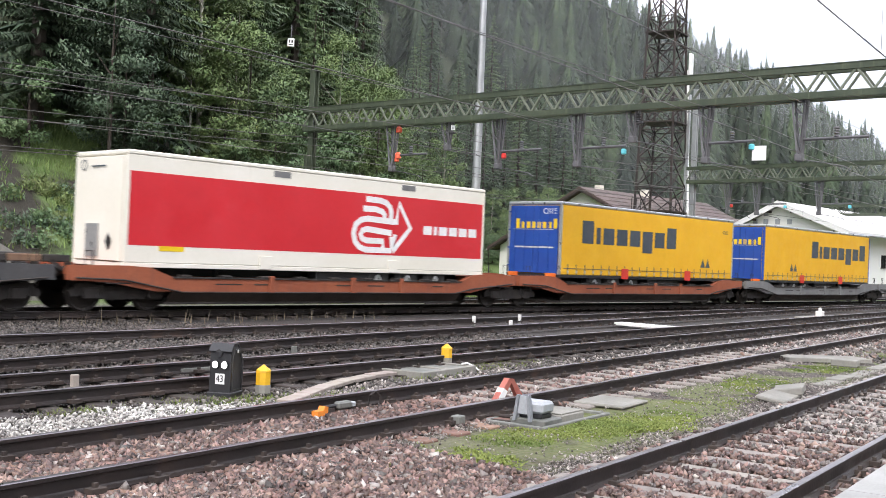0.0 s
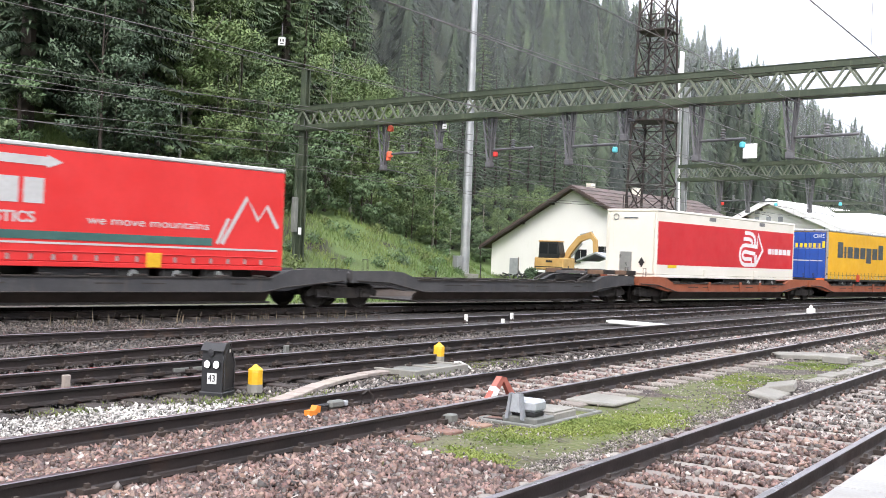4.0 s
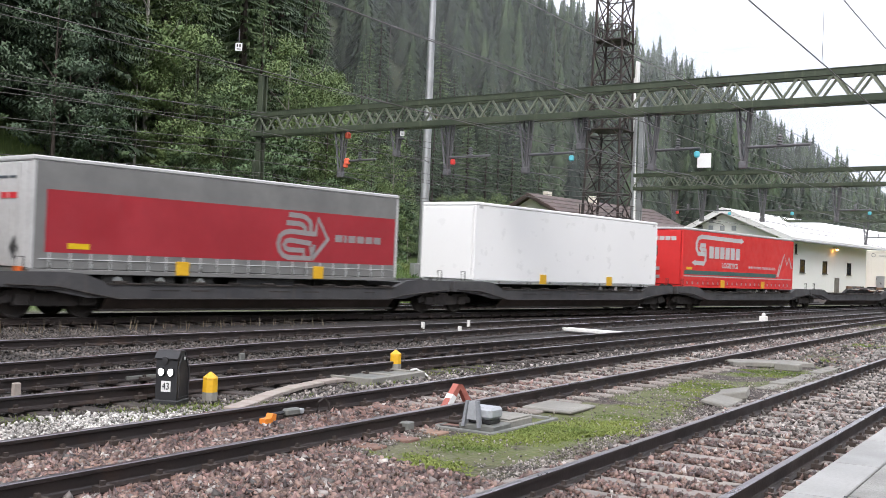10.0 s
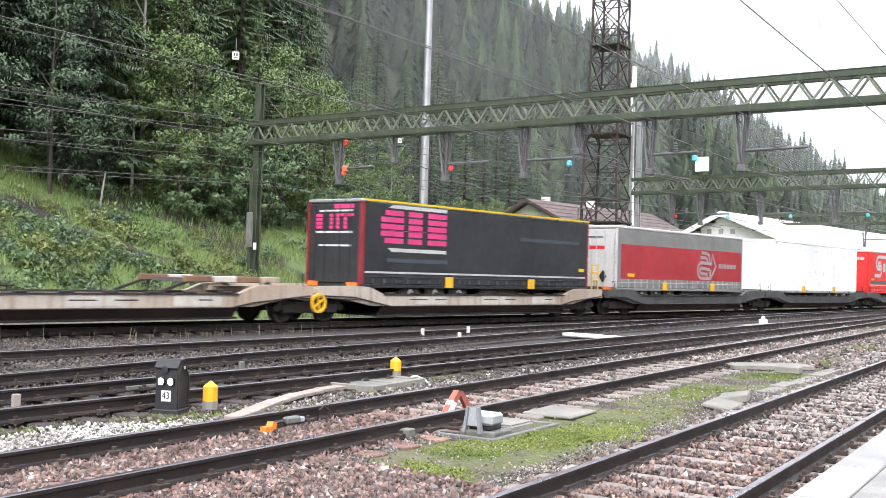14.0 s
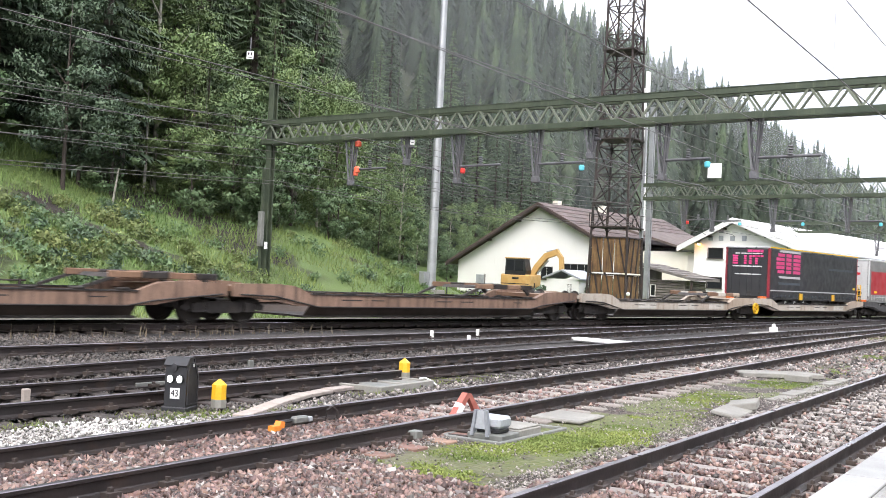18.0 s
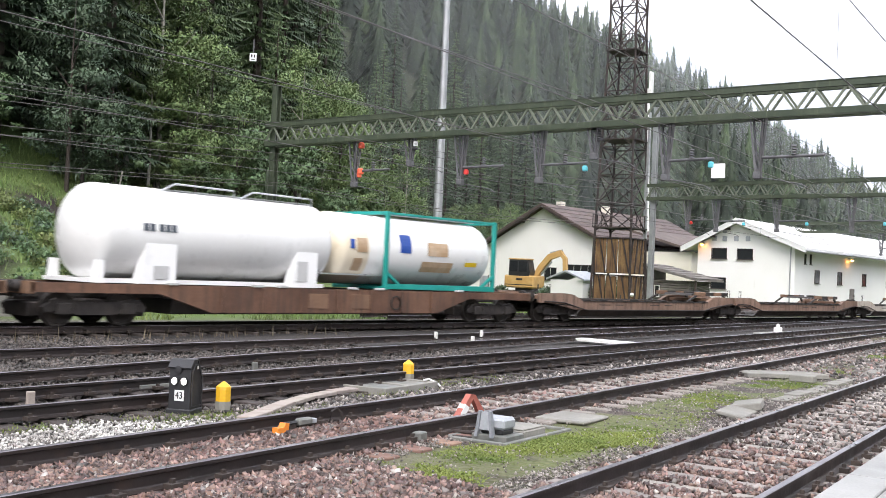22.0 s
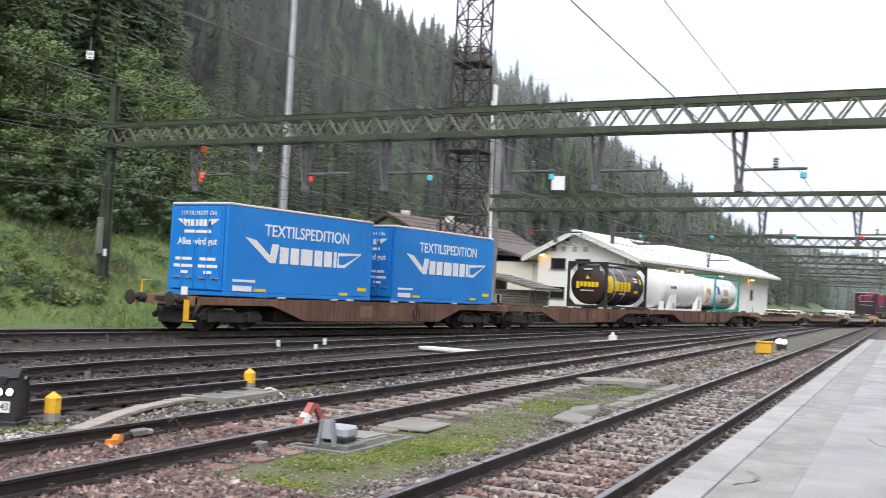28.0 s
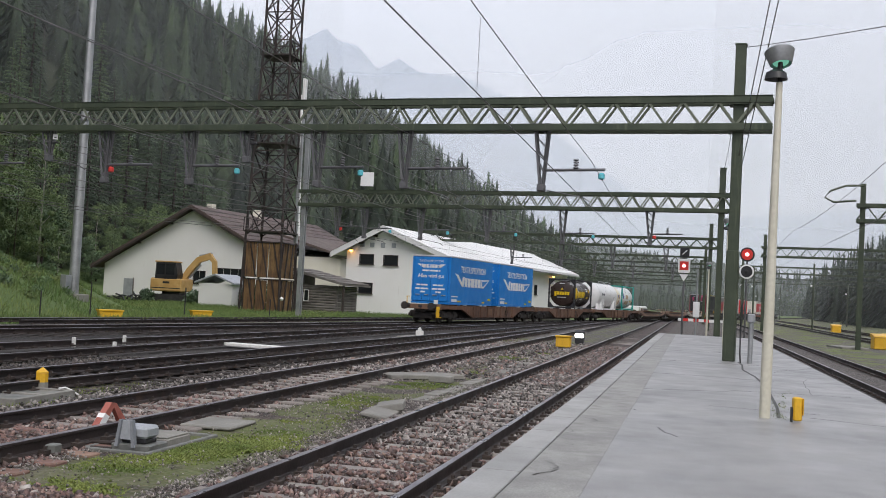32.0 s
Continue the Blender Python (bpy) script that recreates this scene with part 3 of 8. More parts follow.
# ---------- tracks ----------
def rail_run(parent, pts, name="rail"):
    """One rail: foot, web and head along points of the plan."""
    prof = [(-0.07, -0.172), (0.07, -0.172), (0.07, -0.16), (0.02, -0.145), (0.01, -0.13), (0.01, -0.045), (0.034, -0.034), (0.034, -0.006), (-0.034, -0.006), (-0.034, -0.034), (-0.01, -0.045), (-0.01, -0.13), (-0.02, -0.145), (-0.07, -0.16)]
    for nm, pf, mt in ((name, prof, M_rail), ("running_surface", [(-0.032, -0.0055), (0.032, -0.0055), (0.026, 0.001), (-0.026, 0.001)], M_head)):
        g, k = Geo(), len(pf)
        v = []
        for i, p in enumerate(pts):
            a, b = Vector(pts[max(i - 1, 0)]), Vector(pts[min(i + 1, len(pts) - 1)])
            d = (b - a).normalized()
            v += [(p[0] - d.y * o, p[1] + d.x * o, z) for o, z in pf]
        g.add(v, [(i * k + j, i * k + (j + 1) % k, (i + 1) * k + (j + 1) % k, (i + 1) * k + j) for i in range(len(pts) - 1) for j in range(k)] + [tuple(range(k))[::-1], tuple(range((len(pts) - 1) * k, len(pts) * k))])
        part(nm, g, mt, parent)


def clips(parent, pts, step, reach):
    g = Geo()
    for a, b in zip(pts, pts[1:]):
        a, b = Vector(a), Vector(b)
        ang = math.degrees(math.atan2(b.y - a.y, b.x - a.x))
        for i in range(int((b - a).length / step)):
            p = a + (b - a) * (i * step / (b - a).length)
            if reach[0] < p.x < reach[1]:
                m = pose(p.x, p.y, 0, 0, 0, ang)
                g.box(-0.07, 0.07, -0.16, -0.065, -0.165, -0.12, m=m)
                g.box(-0.07, 0.07, 0.065, 0.16, -0.165, -0.12, m=m)
                g.box(-0.02, 0.02, -0.12, -0.085, -0.125, -0.085, m=m)
    if g.v:
        part("rail_clips", g, M_clip, parent)


def line_pts(c0, k, lo, hi):
    return [(lo, c0 + k * lo), (hi, c0 + k * hi)]


TRACKS = [  # name, near rail, far rail (each: points of the plan), nearest stretch
    ("platform_track", line_pts(2.40, K, -60, 190), line_pts(3.915, K, -60, 190), (4, 60)),
    ("second_track", line_pts(6.72, K, -60, 170), line_pts(8.235, K, -60, 170), (2, 60)),
    ("third_track", line_pts(10.82, 0.118, -60, 230), line_pts(12.34, 0.118, -60, 230), (0, 60)),
    ("junction_track", [(-40, 7.5), (6.8, 14.75), (14, 16.35), (26, 18.05), (45, 20.4), (74, 23.2), (110, 24.25)], [(-60, 12.65), (8.4, 18.42), (22.5, 19.68), (45, 21.6), (80, 24.3), (110, 25.76)], (0, 60)),
    ("through_track", line_pts(24.245, 0, -150, 700), line_pts(25.755, 0, -150, 700), (0, 90)),
    ("far_platform_track", line_pts(-4.55, K, -60, 700), line_pts(-6.07, K, -60, 700), (20, 80)),
    ("outer_track", line_pts(-13.0, K, 20, 700), line_pts(-14.5, K, 20, 700), (20, 80)),
    ("outermost_track", line_pts(-17.8, K, 20, 700), line_pts(-19.3, K, 20, 700), (20, 80)),
    ("siding", [(30, 28.6), (60, 29.2), (110, 29.5)], [(30, 30.1), (60, 30.7), (110, 31.0)], (30, 80)),
]
track_things = {}
for nm, near, far, reach in TRACKS:
    tk = thing(nm, "railway track with dark rails on stone ballast", "railway track", kind="structure")
    track_things[nm] = tk
    rail_run(tk, near)
    rail_run(tk, far)
    clips(tk, near, 0.6, reach)
    clips(tk, far, 0.6, reach)

# ---------- trees ----------
M_bark = surf("bark", (0.035, 0.028, 0.023), (0.07, 0.055, 0.045), 0.9, 2, 12, 0.5)
M_birch = surf("pale_bark", (0.26, 0.245, 0.21), (0.4, 0.38, 0.335), 0.85, 2, 8, 0.4)
M_spruce = [surf("spruce_needles", a, b, 0.75, 0.35, 3.0, 0, isle=0.35) for a, b in (((0.045, 0.074, 0.043), (0.085, 0.125, 0.066)), ((0.055, 0.09, 0.05), (0.1, 0.147, 0.073)), ((0.085, 0.135, 0.06), (0.14, 0.2, 0.09)))]
M_leaf = [surf("broad_leaves", a, b, 0.6, 0.5, 3.0, 0, isle=0.25) for a, b in (((0.06, 0.1, 0.058), (0.1, 0.15, 0.083)), ((0.08, 0.14, 0.06), (0.14, 0.21, 0.09)), ((0.11, 0.175, 0.06), (0.18, 0.25, 0.09)))]
M_wood_far = [surf("forest_needles", a, b, 0.8, sc, 0.7, 0, isle=0.14) for a, b, sc in (((0.015, 0.027, 0.019), (0.034, 0.053, 0.03), 0.1), ((0.024, 0.04, 0.025), (0.051, 0.078, 0.039), 0.13), ((0.042, 0.069, 0.036), (0.078, 0.116, 0.054), 0.13))]
rng = np.random.default_rng(11)


def spruce_mesh(height, spread, dense, mt, droop=0.35):
    """Whorls of boughs that sag and turn up at the tip, each hung with a fringe of small needle sprays."""
    tri, nor = [], []
    z = height * 0.06
    while z < height * 0.985:
        t = z / height
        reach = spread * (1 - t) ** 0.85 * rng.uniform(0.78, 1.1) + 0.12
        for a in rng.uniform(0, 2 * math.pi, int(dense * (0.6 + 0.6 * (1 - t))) + 3):
            ln = reach * rng.uniform(0.62, 1.12)
            ca, sa = math.cos(a), math.sin(a)
            rise = rng.uniform(-0.1, 0.25) * (0.3 + t)
            steps = max(3, int(ln / 0.17) + 1)
            first = 0.1 if t < 0.7 else 0.0
            for u in np.linspace(first, 0.97, steps):
                d = ln * u
                zz = z + ln * (rise * u - droop * u * u + 0.45 * droop * u ** 4)
                w = (0.1 + 0.3 * ln * (1 - u) ** 0.7 * u ** 0.3) * rng.uniform(0.55, 1.1)
                w = min(w, 0.5)
                g = 0.055 + 0.02 * rng.random()
                for side in (-1, 1):
                    o, k = side * w, d + w * rng.uniform(0.35, 0.8)
                    dz = w * rng.uniform(0.25, 0.95)
                    tri += [(ca * (d - g), sa * (d - g), zz), (ca * (d + g * 1.6), sa * (d + g * 1.6), zz + 0.02), (ca * k - sa * o, sa * k + ca * o, zz - dz)]
                    nor.append((ca - 0.5 * side * sa, sa + 0.5 * side * ca, 0.75))
                if rng.random() < 0.7:
                    tri += [(ca * d - sa * 0.07, sa * d + ca * 0.07, zz), (ca * d + sa * 0.07, sa * d - ca * 0.07, zz), (ca * (d + 0.06), sa * (d + 0.06), zz - rng.uniform(0.15, 0.42))]
                    nor.append((ca, sa, 0.5))
        z += min(height * 0.028, 0.46) * rng.uniform(0.75, 1.2)
    tri += [(-0.08, 0, height * 0.94), (0.08, 0, height * 0.94), (0, 0, height * 1.03), (0, -0.08, height * 0.94), (0, 0.08, height * 0.94), (0, 0, height * 1.03)]
    nor += [(0, -1, 0.5), (-1, 0, 0.5)]
    return bulk("crown", tri, 3, mt, nor)


def broadleaf_mesh(height, spread, clumps, count, mt, low=0.1):
    """Small leaves gathered in clumps round the limbs."""
    out, nor = [], []
    for _ in range(clumps):
        f = rng.uniform(low, 1.0)
        wide = spread * (1 - abs(f - 0.42) ** 1.6 * 1.5) * 0.85
        a, q = rng.uniform(0, 2 * math.pi), rng.uniform(0.15, 1) ** 0.6
        c = np.array((math.cos(a) * q * wide, math.sin(a) * q * wide, f * height))
        r = spread * rng.uniform(0.14, 0.3)
        d = rng.normal(0, 1, (count, 3))
        d *= (r * rng.uniform(0.5, 1.1, count) / np.linalg.norm(d, axis=1))[:, None]
        p = c + d * (1, 1, 0.62)
        e1, e2 = rng.normal(0, 0.042, (count, 3)), rng.normal(0, 0.042, (count, 3))
        e1[:, 2] *= 0.5
        e2[:, 2] -= 0.03
        out.append(np.stack([p - e1, p + e1 - e2 * 0.4, p + e2 * 1.6], 1).reshape(-1, 3))
        nor.append(d / r + (c - (0, 0, height * 0.45)) / spread * 0.5 + (0, 0, 0.35))
    return bulk("crown", np.concatenate(out), 3, mt, np.concatenate(nor))


def trunk_mesh(height, r, mt, limbs=0):
    g = Geo().tube([(0, 0, -0.6), (0.03, 0, height * 0.3), (-0.04, 0.03, height * 0.6), (0, 0, height * 0.93)], [r * 1.25, r * 0.85, r * 0.5, r * 0.1], 7)
    for i in range(limbs):
        a, z = i * 2.4, height * (0.22 + 0.09 * i)
        g.tube([(0, 0, z), (math.cos(a) * height * 0.13, math.sin(a) * height * 0.13, z + height * 0.14)], [r * 0.35, r * 0.1], 5)
    return g.mesh("trunk", mt, True)


KINDS = []
for i in range(6):
    h = (15, 18, 21, 17, 20, 12)[i]
    KINDS.append(("spruce", h, trunk_mesh(h, 0.16 + h * 0.006, M_bark), spruce_mesh(h, (2.8, 3.2, 3.6, 3.5, 3.2, 2.6)[i], (5, 5, 6, 6, 5, 5)[i], M_spruce[(0, 1, 0, 1, 2, 2)[i]], (0.35, 0.45, 0.5, 0.35, 0.4, 0.15)[i])))
for i in range(5):
    h = (9, 11, 7, 12, 4)[i]
    KINDS.append(("broadleaf", h, trunk_mesh(h, 0.1, M_birch if i == 3 else M_bark, 6), broadleaf_mesh(h, (3.0, 3.5, 2.5, 2.7, 2.0)[i], (64, 76, 52, 66, 34)[i], 165, M_leaf[(0, 2, 1, 2, 1)[i]], (0.1, 0.08, 0.06, 0.12, 0.02)[i])))


def plant(kind, s, n, size, turn, z=None):
    nm, h, tr, cr = KINDS[kind]
    lab = "dark green spruce with drooping boughs on the slope" if nm == "spruce" else ("leafy light green broad-leaved tree on the slope" if kind < 10 else "low leafy bush at the wood's edge")
    t = thing(nm + "_tree" if kind < 10 else "leafy_bush", lab, "tree" if kind < 10 else "bush", "trees on the slope" if kind < 10 else "bushes at the wood's edge")
    t.matrix_basis = pose(s, n, hill(s, n) if z is None else z, 0, 0, turn) @ Matrix.Diagonal((size, size, size * random.uniform(0.92, 1.12), 1))
    part("trunk", tr, None, t)
    part("crown", cr, None, t)


random.seed(21)
placed = []
tries = 0
while len(placed) < 205 and tries < 120000:
    tries += 1
    s, n = random.uniform(2, 150), random.uniform(36, 150)
    if n / max(s, 1) > 2.5 or n / s < 0.42:
        continue
    foot = lerp(s, (-150, 0, 20, 40, 55, 75, 95, 120, 300), (26, 28.5, 30, 33, 42, 66, 86, 88, 98))
    edge = lerp(s, (0, 20, 25, 30, 45, 60, 80, 100, 300), (15, 14.5, 13, 10.5, 9.5, 8, 6, 4, 4))
    d = n - foot - edge
    if d < 0 or d > 26 or (d > 14 and random.random() < 0.55):
        continue
    gap = 1.5 if d < 3 else 2.2 if d < 10 else 3.2
    if any(abs(s - a) < gap and abs(n - b) < gap for a, b in placed):
        continue
    placed.append((s, n))
    pick = random.random()
    if d < 3:
        kind, size = (10, random.uniform(0.6, 1.2)) if pick < 0.6 else (random.choice((8, 9, 7) if s > 27 else (8, 6, 5)), random.uniform(0.5, 0.75))
    elif d < 8:
        kind, size = (random.choice((7, 7, 8, 9, 9, 5) if s > 27 else (0, 0, 2, 2, 3, 6)), random.uniform(0.65, 1.0))
    else:
        kind, size = random.choice((0, 1, 2, 3, 4, 4, 0, 1)), random.uniform(0.85, 1.3)
    plant(kind, s, n, size, random.uniform(0, 360))


for kind, s, n, size in ((9, 31.0, 46.2, 1.35), (9, 30.0, 47.5, 1.2), (6, 24.6, 43.6, 0.95), (6, 25.8, 44.4, 0.85), (8, 34.2, 43.8, 0.95), (8, 35.6, 43.9, 0.8), (7, 33.0, 44.6, 0.8), (2, 27.6, 45.5, 1.0), (2, 22.5, 46.5, 1.15), (0, 24.5, 48.5, 1.3), (9, 40.0, 45.5, 0.8), (7, 44.5, 47.0, 0.8), (9, 48.0, 49.5, 0.75)):
    plant(kind, s, n, size, random.uniform(0, 360))


def far_wood(name, spots, mt, label, count=80, wide=0.3):
    """Distant spruces: a slim core and a shell of short drooping tufts all up a tapering crown, all in one mesh."""
    sp = np.array(spots)
    c = len(sp)
    s, n, z, h, r = (sp[:, i:i + 1] for i in range(5))
    t0 = 1 - rng.random((c, count)) ** 0.55
    ang = rng.uniform(0, 2 * math.pi, (c, count))
    lean = rng.uniform(0.6, 0.8, (c, 1))
    ragged = 1 + 0.16 * np.sin(t0 * h * rng.uniform(1.6, 2.6, (c, 1)) + ang * 2)
    rad = r * (1 - t0) ** lean * ragged * rng.uniform(0.72, 1.12, (c, count)) + 0.1
    inn = rad * rng.uniform(0.35, 0.65, (c, count))
    half = np.minimum(wide * rng.uniform(0.6, 1.3, (c, count)), rad * 0.7)
    top = z + h * np.minimum(t0 + 0.01, 0.99) + 0.12 * rad
    tip = z + h * t0 - (rad - inn) * rng.uniform(0.3, 0.9, (c, count))
    ca, sa = np.cos(ang), np.sin(ang)
    P = np.stack([s + inn * ca - half * sa, n + inn * sa + half * ca, top], -1)
    Q = np.stack([s + inn * ca + half * sa, n + inn * sa - half * ca, top - 0.15 * rng.random((c, count))], -1)
    R = np.stack([s + rad * ca, n + rad * sa, tip], -1)
    tri = [np.stack([P, Q, R], 2).reshape(-1, 3)]
    nor = [np.stack([ca, sa, np.full_like(ca, 0.45)], -1).reshape(-1, 3)]
    for k in range(6):
        a, b = k * math.pi / 3, (k + 1) * math.pi / 3
        ring = [np.concatenate([s + 0.5 * r * math.cos(q), n + 0.5 * r * math.sin(q), z + 0.05 * h], 1) for q in (a, b)]
        tri.append(np.stack([ring[0], ring[1], np.concatenate([s, n, z + h * 1.02], 1)], 1).reshape(-1, 3))
        nor.append(np.tile((math.cos(a + 0.5), math.sin(a + 0.5), 0.3), (c, 1)))
    ob = new(name, bulk(name, np.concatenate(tri), 3, mt, np.concatenate(nor)))
    return tagged(ob, label, "forest", kind="stuff")


random.seed(8)
near_wood, mid_wood, spots = [], [], []
x = 6.0
while x < 1350:
    step = 7.6 if x < 250 else 8.2 if x < 450 else 10.5
    foot = lerp(x, (0, 20, 40, 55, 75, 95, 120, 300, 500, 656, 960, 1400), (28.5, 30, 33, 42, 66, 86, 88, 98, 112, 136, 200, 300))
    y = foot + (36 if x < 150 else 12)
    while y < foot + 255:
        s, n = x + random.uniform(-0.45, 0.45) * step, y + random.uniform(-0.45, 0.45) * step
        if 0.05 < n / max(s, 1) < 2.4 and random.random() < 0.9:
            big = random.random()
            far = math.hypot(s, n)
            (near_wood if far < 170 else mid_wood if far < 320 else spots).append((s, n, hill(s, n) - 0.5, 11 + 11 * big + random.uniform(-1, 1), 3.2 + 1.8 * big))
        y += step
    x += step
for lot, count, wide in ((near_wood, 1700, 0.16), (mid_wood, 900, 0.2), (spots, 150, 0.5)):
    random.shuffle(lot)
    cut = (int(len(lot) * 0.42), int(len(lot) * 0.82))
    for part_lot, mt in ((lot[:cut[0]], M_wood_far[0]), (lot[cut[0]:cut[1]], M_wood_far[1]), (lot[cut[1]:], M_wood_far[2])):
        far_wood("forest", part_lot, mt, "dense dark spruce forest covering the mountainside", count, wide)
spots = []
for _ in range(3000):
    s = 190 + 1030 * random.random() ** 1.5
    m = lerp(s, (0, 60, 150, 350, 700, 1500), (-45, -40, -34, -40, -70, -190)) - 130 * random.random() ** 1.4
    n = m + K * s
    if n / s > -0.2:
        spots.append((s, n, hill(s, n) - 0.5, random.uniform(12, 21), random.uniform(2.4, 3.8)))
far_wood("forest", [t for t in spots if t[0] < 330], M_wood_far[0], "spruce forest on the slope across the valley", 260, 0.32)
far_wood("forest", [t for t in spots if t[0] >= 330], M_wood_far[0], "spruce forest on the slope across the valley", 60, 0.8)
spots = []
for _ in range(1100):
    s = random.uniform(820, 1300)
    n = random.uniform(-0.08, 0.2) * s
    if s > 0:
        spots.append((s, n, hill(s, n) - 0.4, random.uniform(8, 19), random.uniform(2.2, 4.0)))
far_wood("forest", spots, M_wood_far[1], "hazy wood closing the valley down the line", 60, 0.9)

# wooded ridge that closes the valley in the mist
rg = Geo()
steps = 90
low, mid, high = [], [], []
for i in range(steps + 1):
    a = -0.16 + 0.5 * i / steps
    h = 46 + 34 * abs(a - 0.05) / 0.2 + 9 * noise.noise((i * 0.16, 0, 2)) + 6 * noise.noise((i * 0.7, 3, 2))
    low.append((1180, 1180 * a, -12))
    mid.append((1290, 1290 * a, h * 0.55))
    high.append((1400 + 25 * noise.noise((i * 0.5, 1, 1)), 1400 * a, h))
rg.add(low + mid + high, [(i + k, i + k + 1, i + k + steps + 2, i + k + steps + 1) for k in (0, steps + 1) for i in range(steps)])
solid("ridge_backdrop", rg, M_wood_far[0], "low wooded ridge closing the valley in the mist", "hill", kind="structure")
spots = []
for _ in range(900):
    u = random.random()
    a = random.uniform(-0.15, 0.33)
    h = 46 + 34 * abs(a - 0.05) / 0.2
    spots.append((1190 + 200 * u, (1190 + 200 * u) * a, h * u - 6, random.uniform(11, 20), random.uniform(3.0, 5.0)))
far_wood("forest", spots, M_wood_far[0], "spruces on the low ridge in the mist", 36, 1.0)

# ---------- overhead line gantries ----------
def gantry(name, right, left, z0, z1, over=0.8, pitch=1.0, detail=True, tops=(9.4, 9.6)):
    """A lattice girder on two steel masts, across the tracks."""
    g = thing(name, "green lattice steel gantry carrying the overhead line across the tracks", "gantry", "overhead line gantries")
    a, b = Vector((*right, 0)), Vector((*left, 0))
    L = (b - a).length
    M = pose(a.x, a.y, 0, 0, 0, math.degrees(math.atan2(b.y - a.y, b.x - a.x)))
    for x, tz, nm in ((0, tops[0], "mast"), (L, tops[1], "mast")):
        mg = Geo()
        for o in (-0.12, 0.12):
            mg.box(x - 0.15, x + 0.15, o - 0.03, o + 0.03, -0.35, tz, 0.01)
        mg.box(x - 0.035, x + 0.035, -0.1, 0.1, -0.35, tz - 0.02)
        mg.box(x - 0.17, x + 0.17, -0.16, 0.16, tz - 0.02, tz + 0.02)
        for z in (z0, z1):
            mg.box(x - 0.27, x + 0.27, -0.28, 0.28, z - 0.13, z - 0.04)
        part(nm, mg, M_galv if tz > 12 else M_mastgreen, g, at=M)
    x0, x1 = -over, L + 0.35
    for y in (-0.26, 0.26):
        for z in (z0, z1):
            cg = Geo().box(x0, x1, y - 0.055, y + 0.055, z - 0.085, z + 0.11, 0.008)
            cg.box(x0, x1, y - 0.075, y + 0.075, z + (0.11 if z == z1 else -0.105), z + (0.13 if z == z1 else -0.085))
            part("chord", cg, M_mastgreen, g, at=M)
    n = int((x1 - x0) / pitch)
    st = (x1 - x0) / n
    zz = (z0 + 0.06, z1 - 0.04)
    up = Geo().bar((0, 0, zz[0]), (st / 2, 0, zz[1]), 0.05, 0.07)
    dn = Geo().bar((0, 0, zz[1]), (st / 2, 0, zz[0]), 0.05, 0.07)
    if detail:
        um, dm = up.mesh("diagonal", M_diag_lit), dn.mesh("diagonal", M_diag_lit)
        for i in range(n):
            for y in (-0.26, 0.26):
                part("diagonal", um, None, g, at=M @ pose(x0 + i * st, y, 0))
                part("diagonal", dm, None, g, at=M @ pose(x0 + (i + 0.5) * st, y, 0))
        tie = Geo().box(-0.03, 0.03, -0.25, 0.25, z1 - 0.03, z1 + 0.03).mesh("tie", M_mastgreen)
        for i in range(0, n + 1, 4):
            part("tie", tie, None, g, at=M @ pose(x0 + i * st, 0, 0))
    else:
        d = Geo()
        for i in range(n):
            for y in (-0.2, 0.2):
                d.bar((x0 + i * st, y, zz[0]), (x0 + (i + 0.5) * st, y, zz[1]), 0.06)
                d.bar((x0 + (i + 0.5) * st, y, zz[1]), (x0 + (i + 1) * st, y, zz[0]), 0.06)
        part("lattice", d, M_mastgreen, g, at=M)
    return g


gantry("gantry", (31.54, 3.65), (29.8, 35.65), 7.03, 7.83, 0.95, tops=(9.5, 9.6))
gantry("gantry", (60.0, 7.65), (61.0, 34.65), 7.2, 8.05, 0.6, tops=(9.6, 13.2))
for s0, r0, l0 in ((97, 13.2, 42), (132, 18.5, 46), (170, 24.5, 52), (215, 31, 60), (262, 38.5, 66)):
    gantry("gantry", (s0, r0), (s0 + 1, l0), 7.2, 8.0, 0.6, 1.2, False)
for s0, r0, l0 in ((67, -24, 0.4), (112, -18, 9.8), (160, -12, 17), (215, -6, 26)):
    gantry("gantry", (s0 - 0.5, r0), (s0, l0), 7.4, 8.3, 0.6, 1.2, False, tops=(9.2, 9.6))


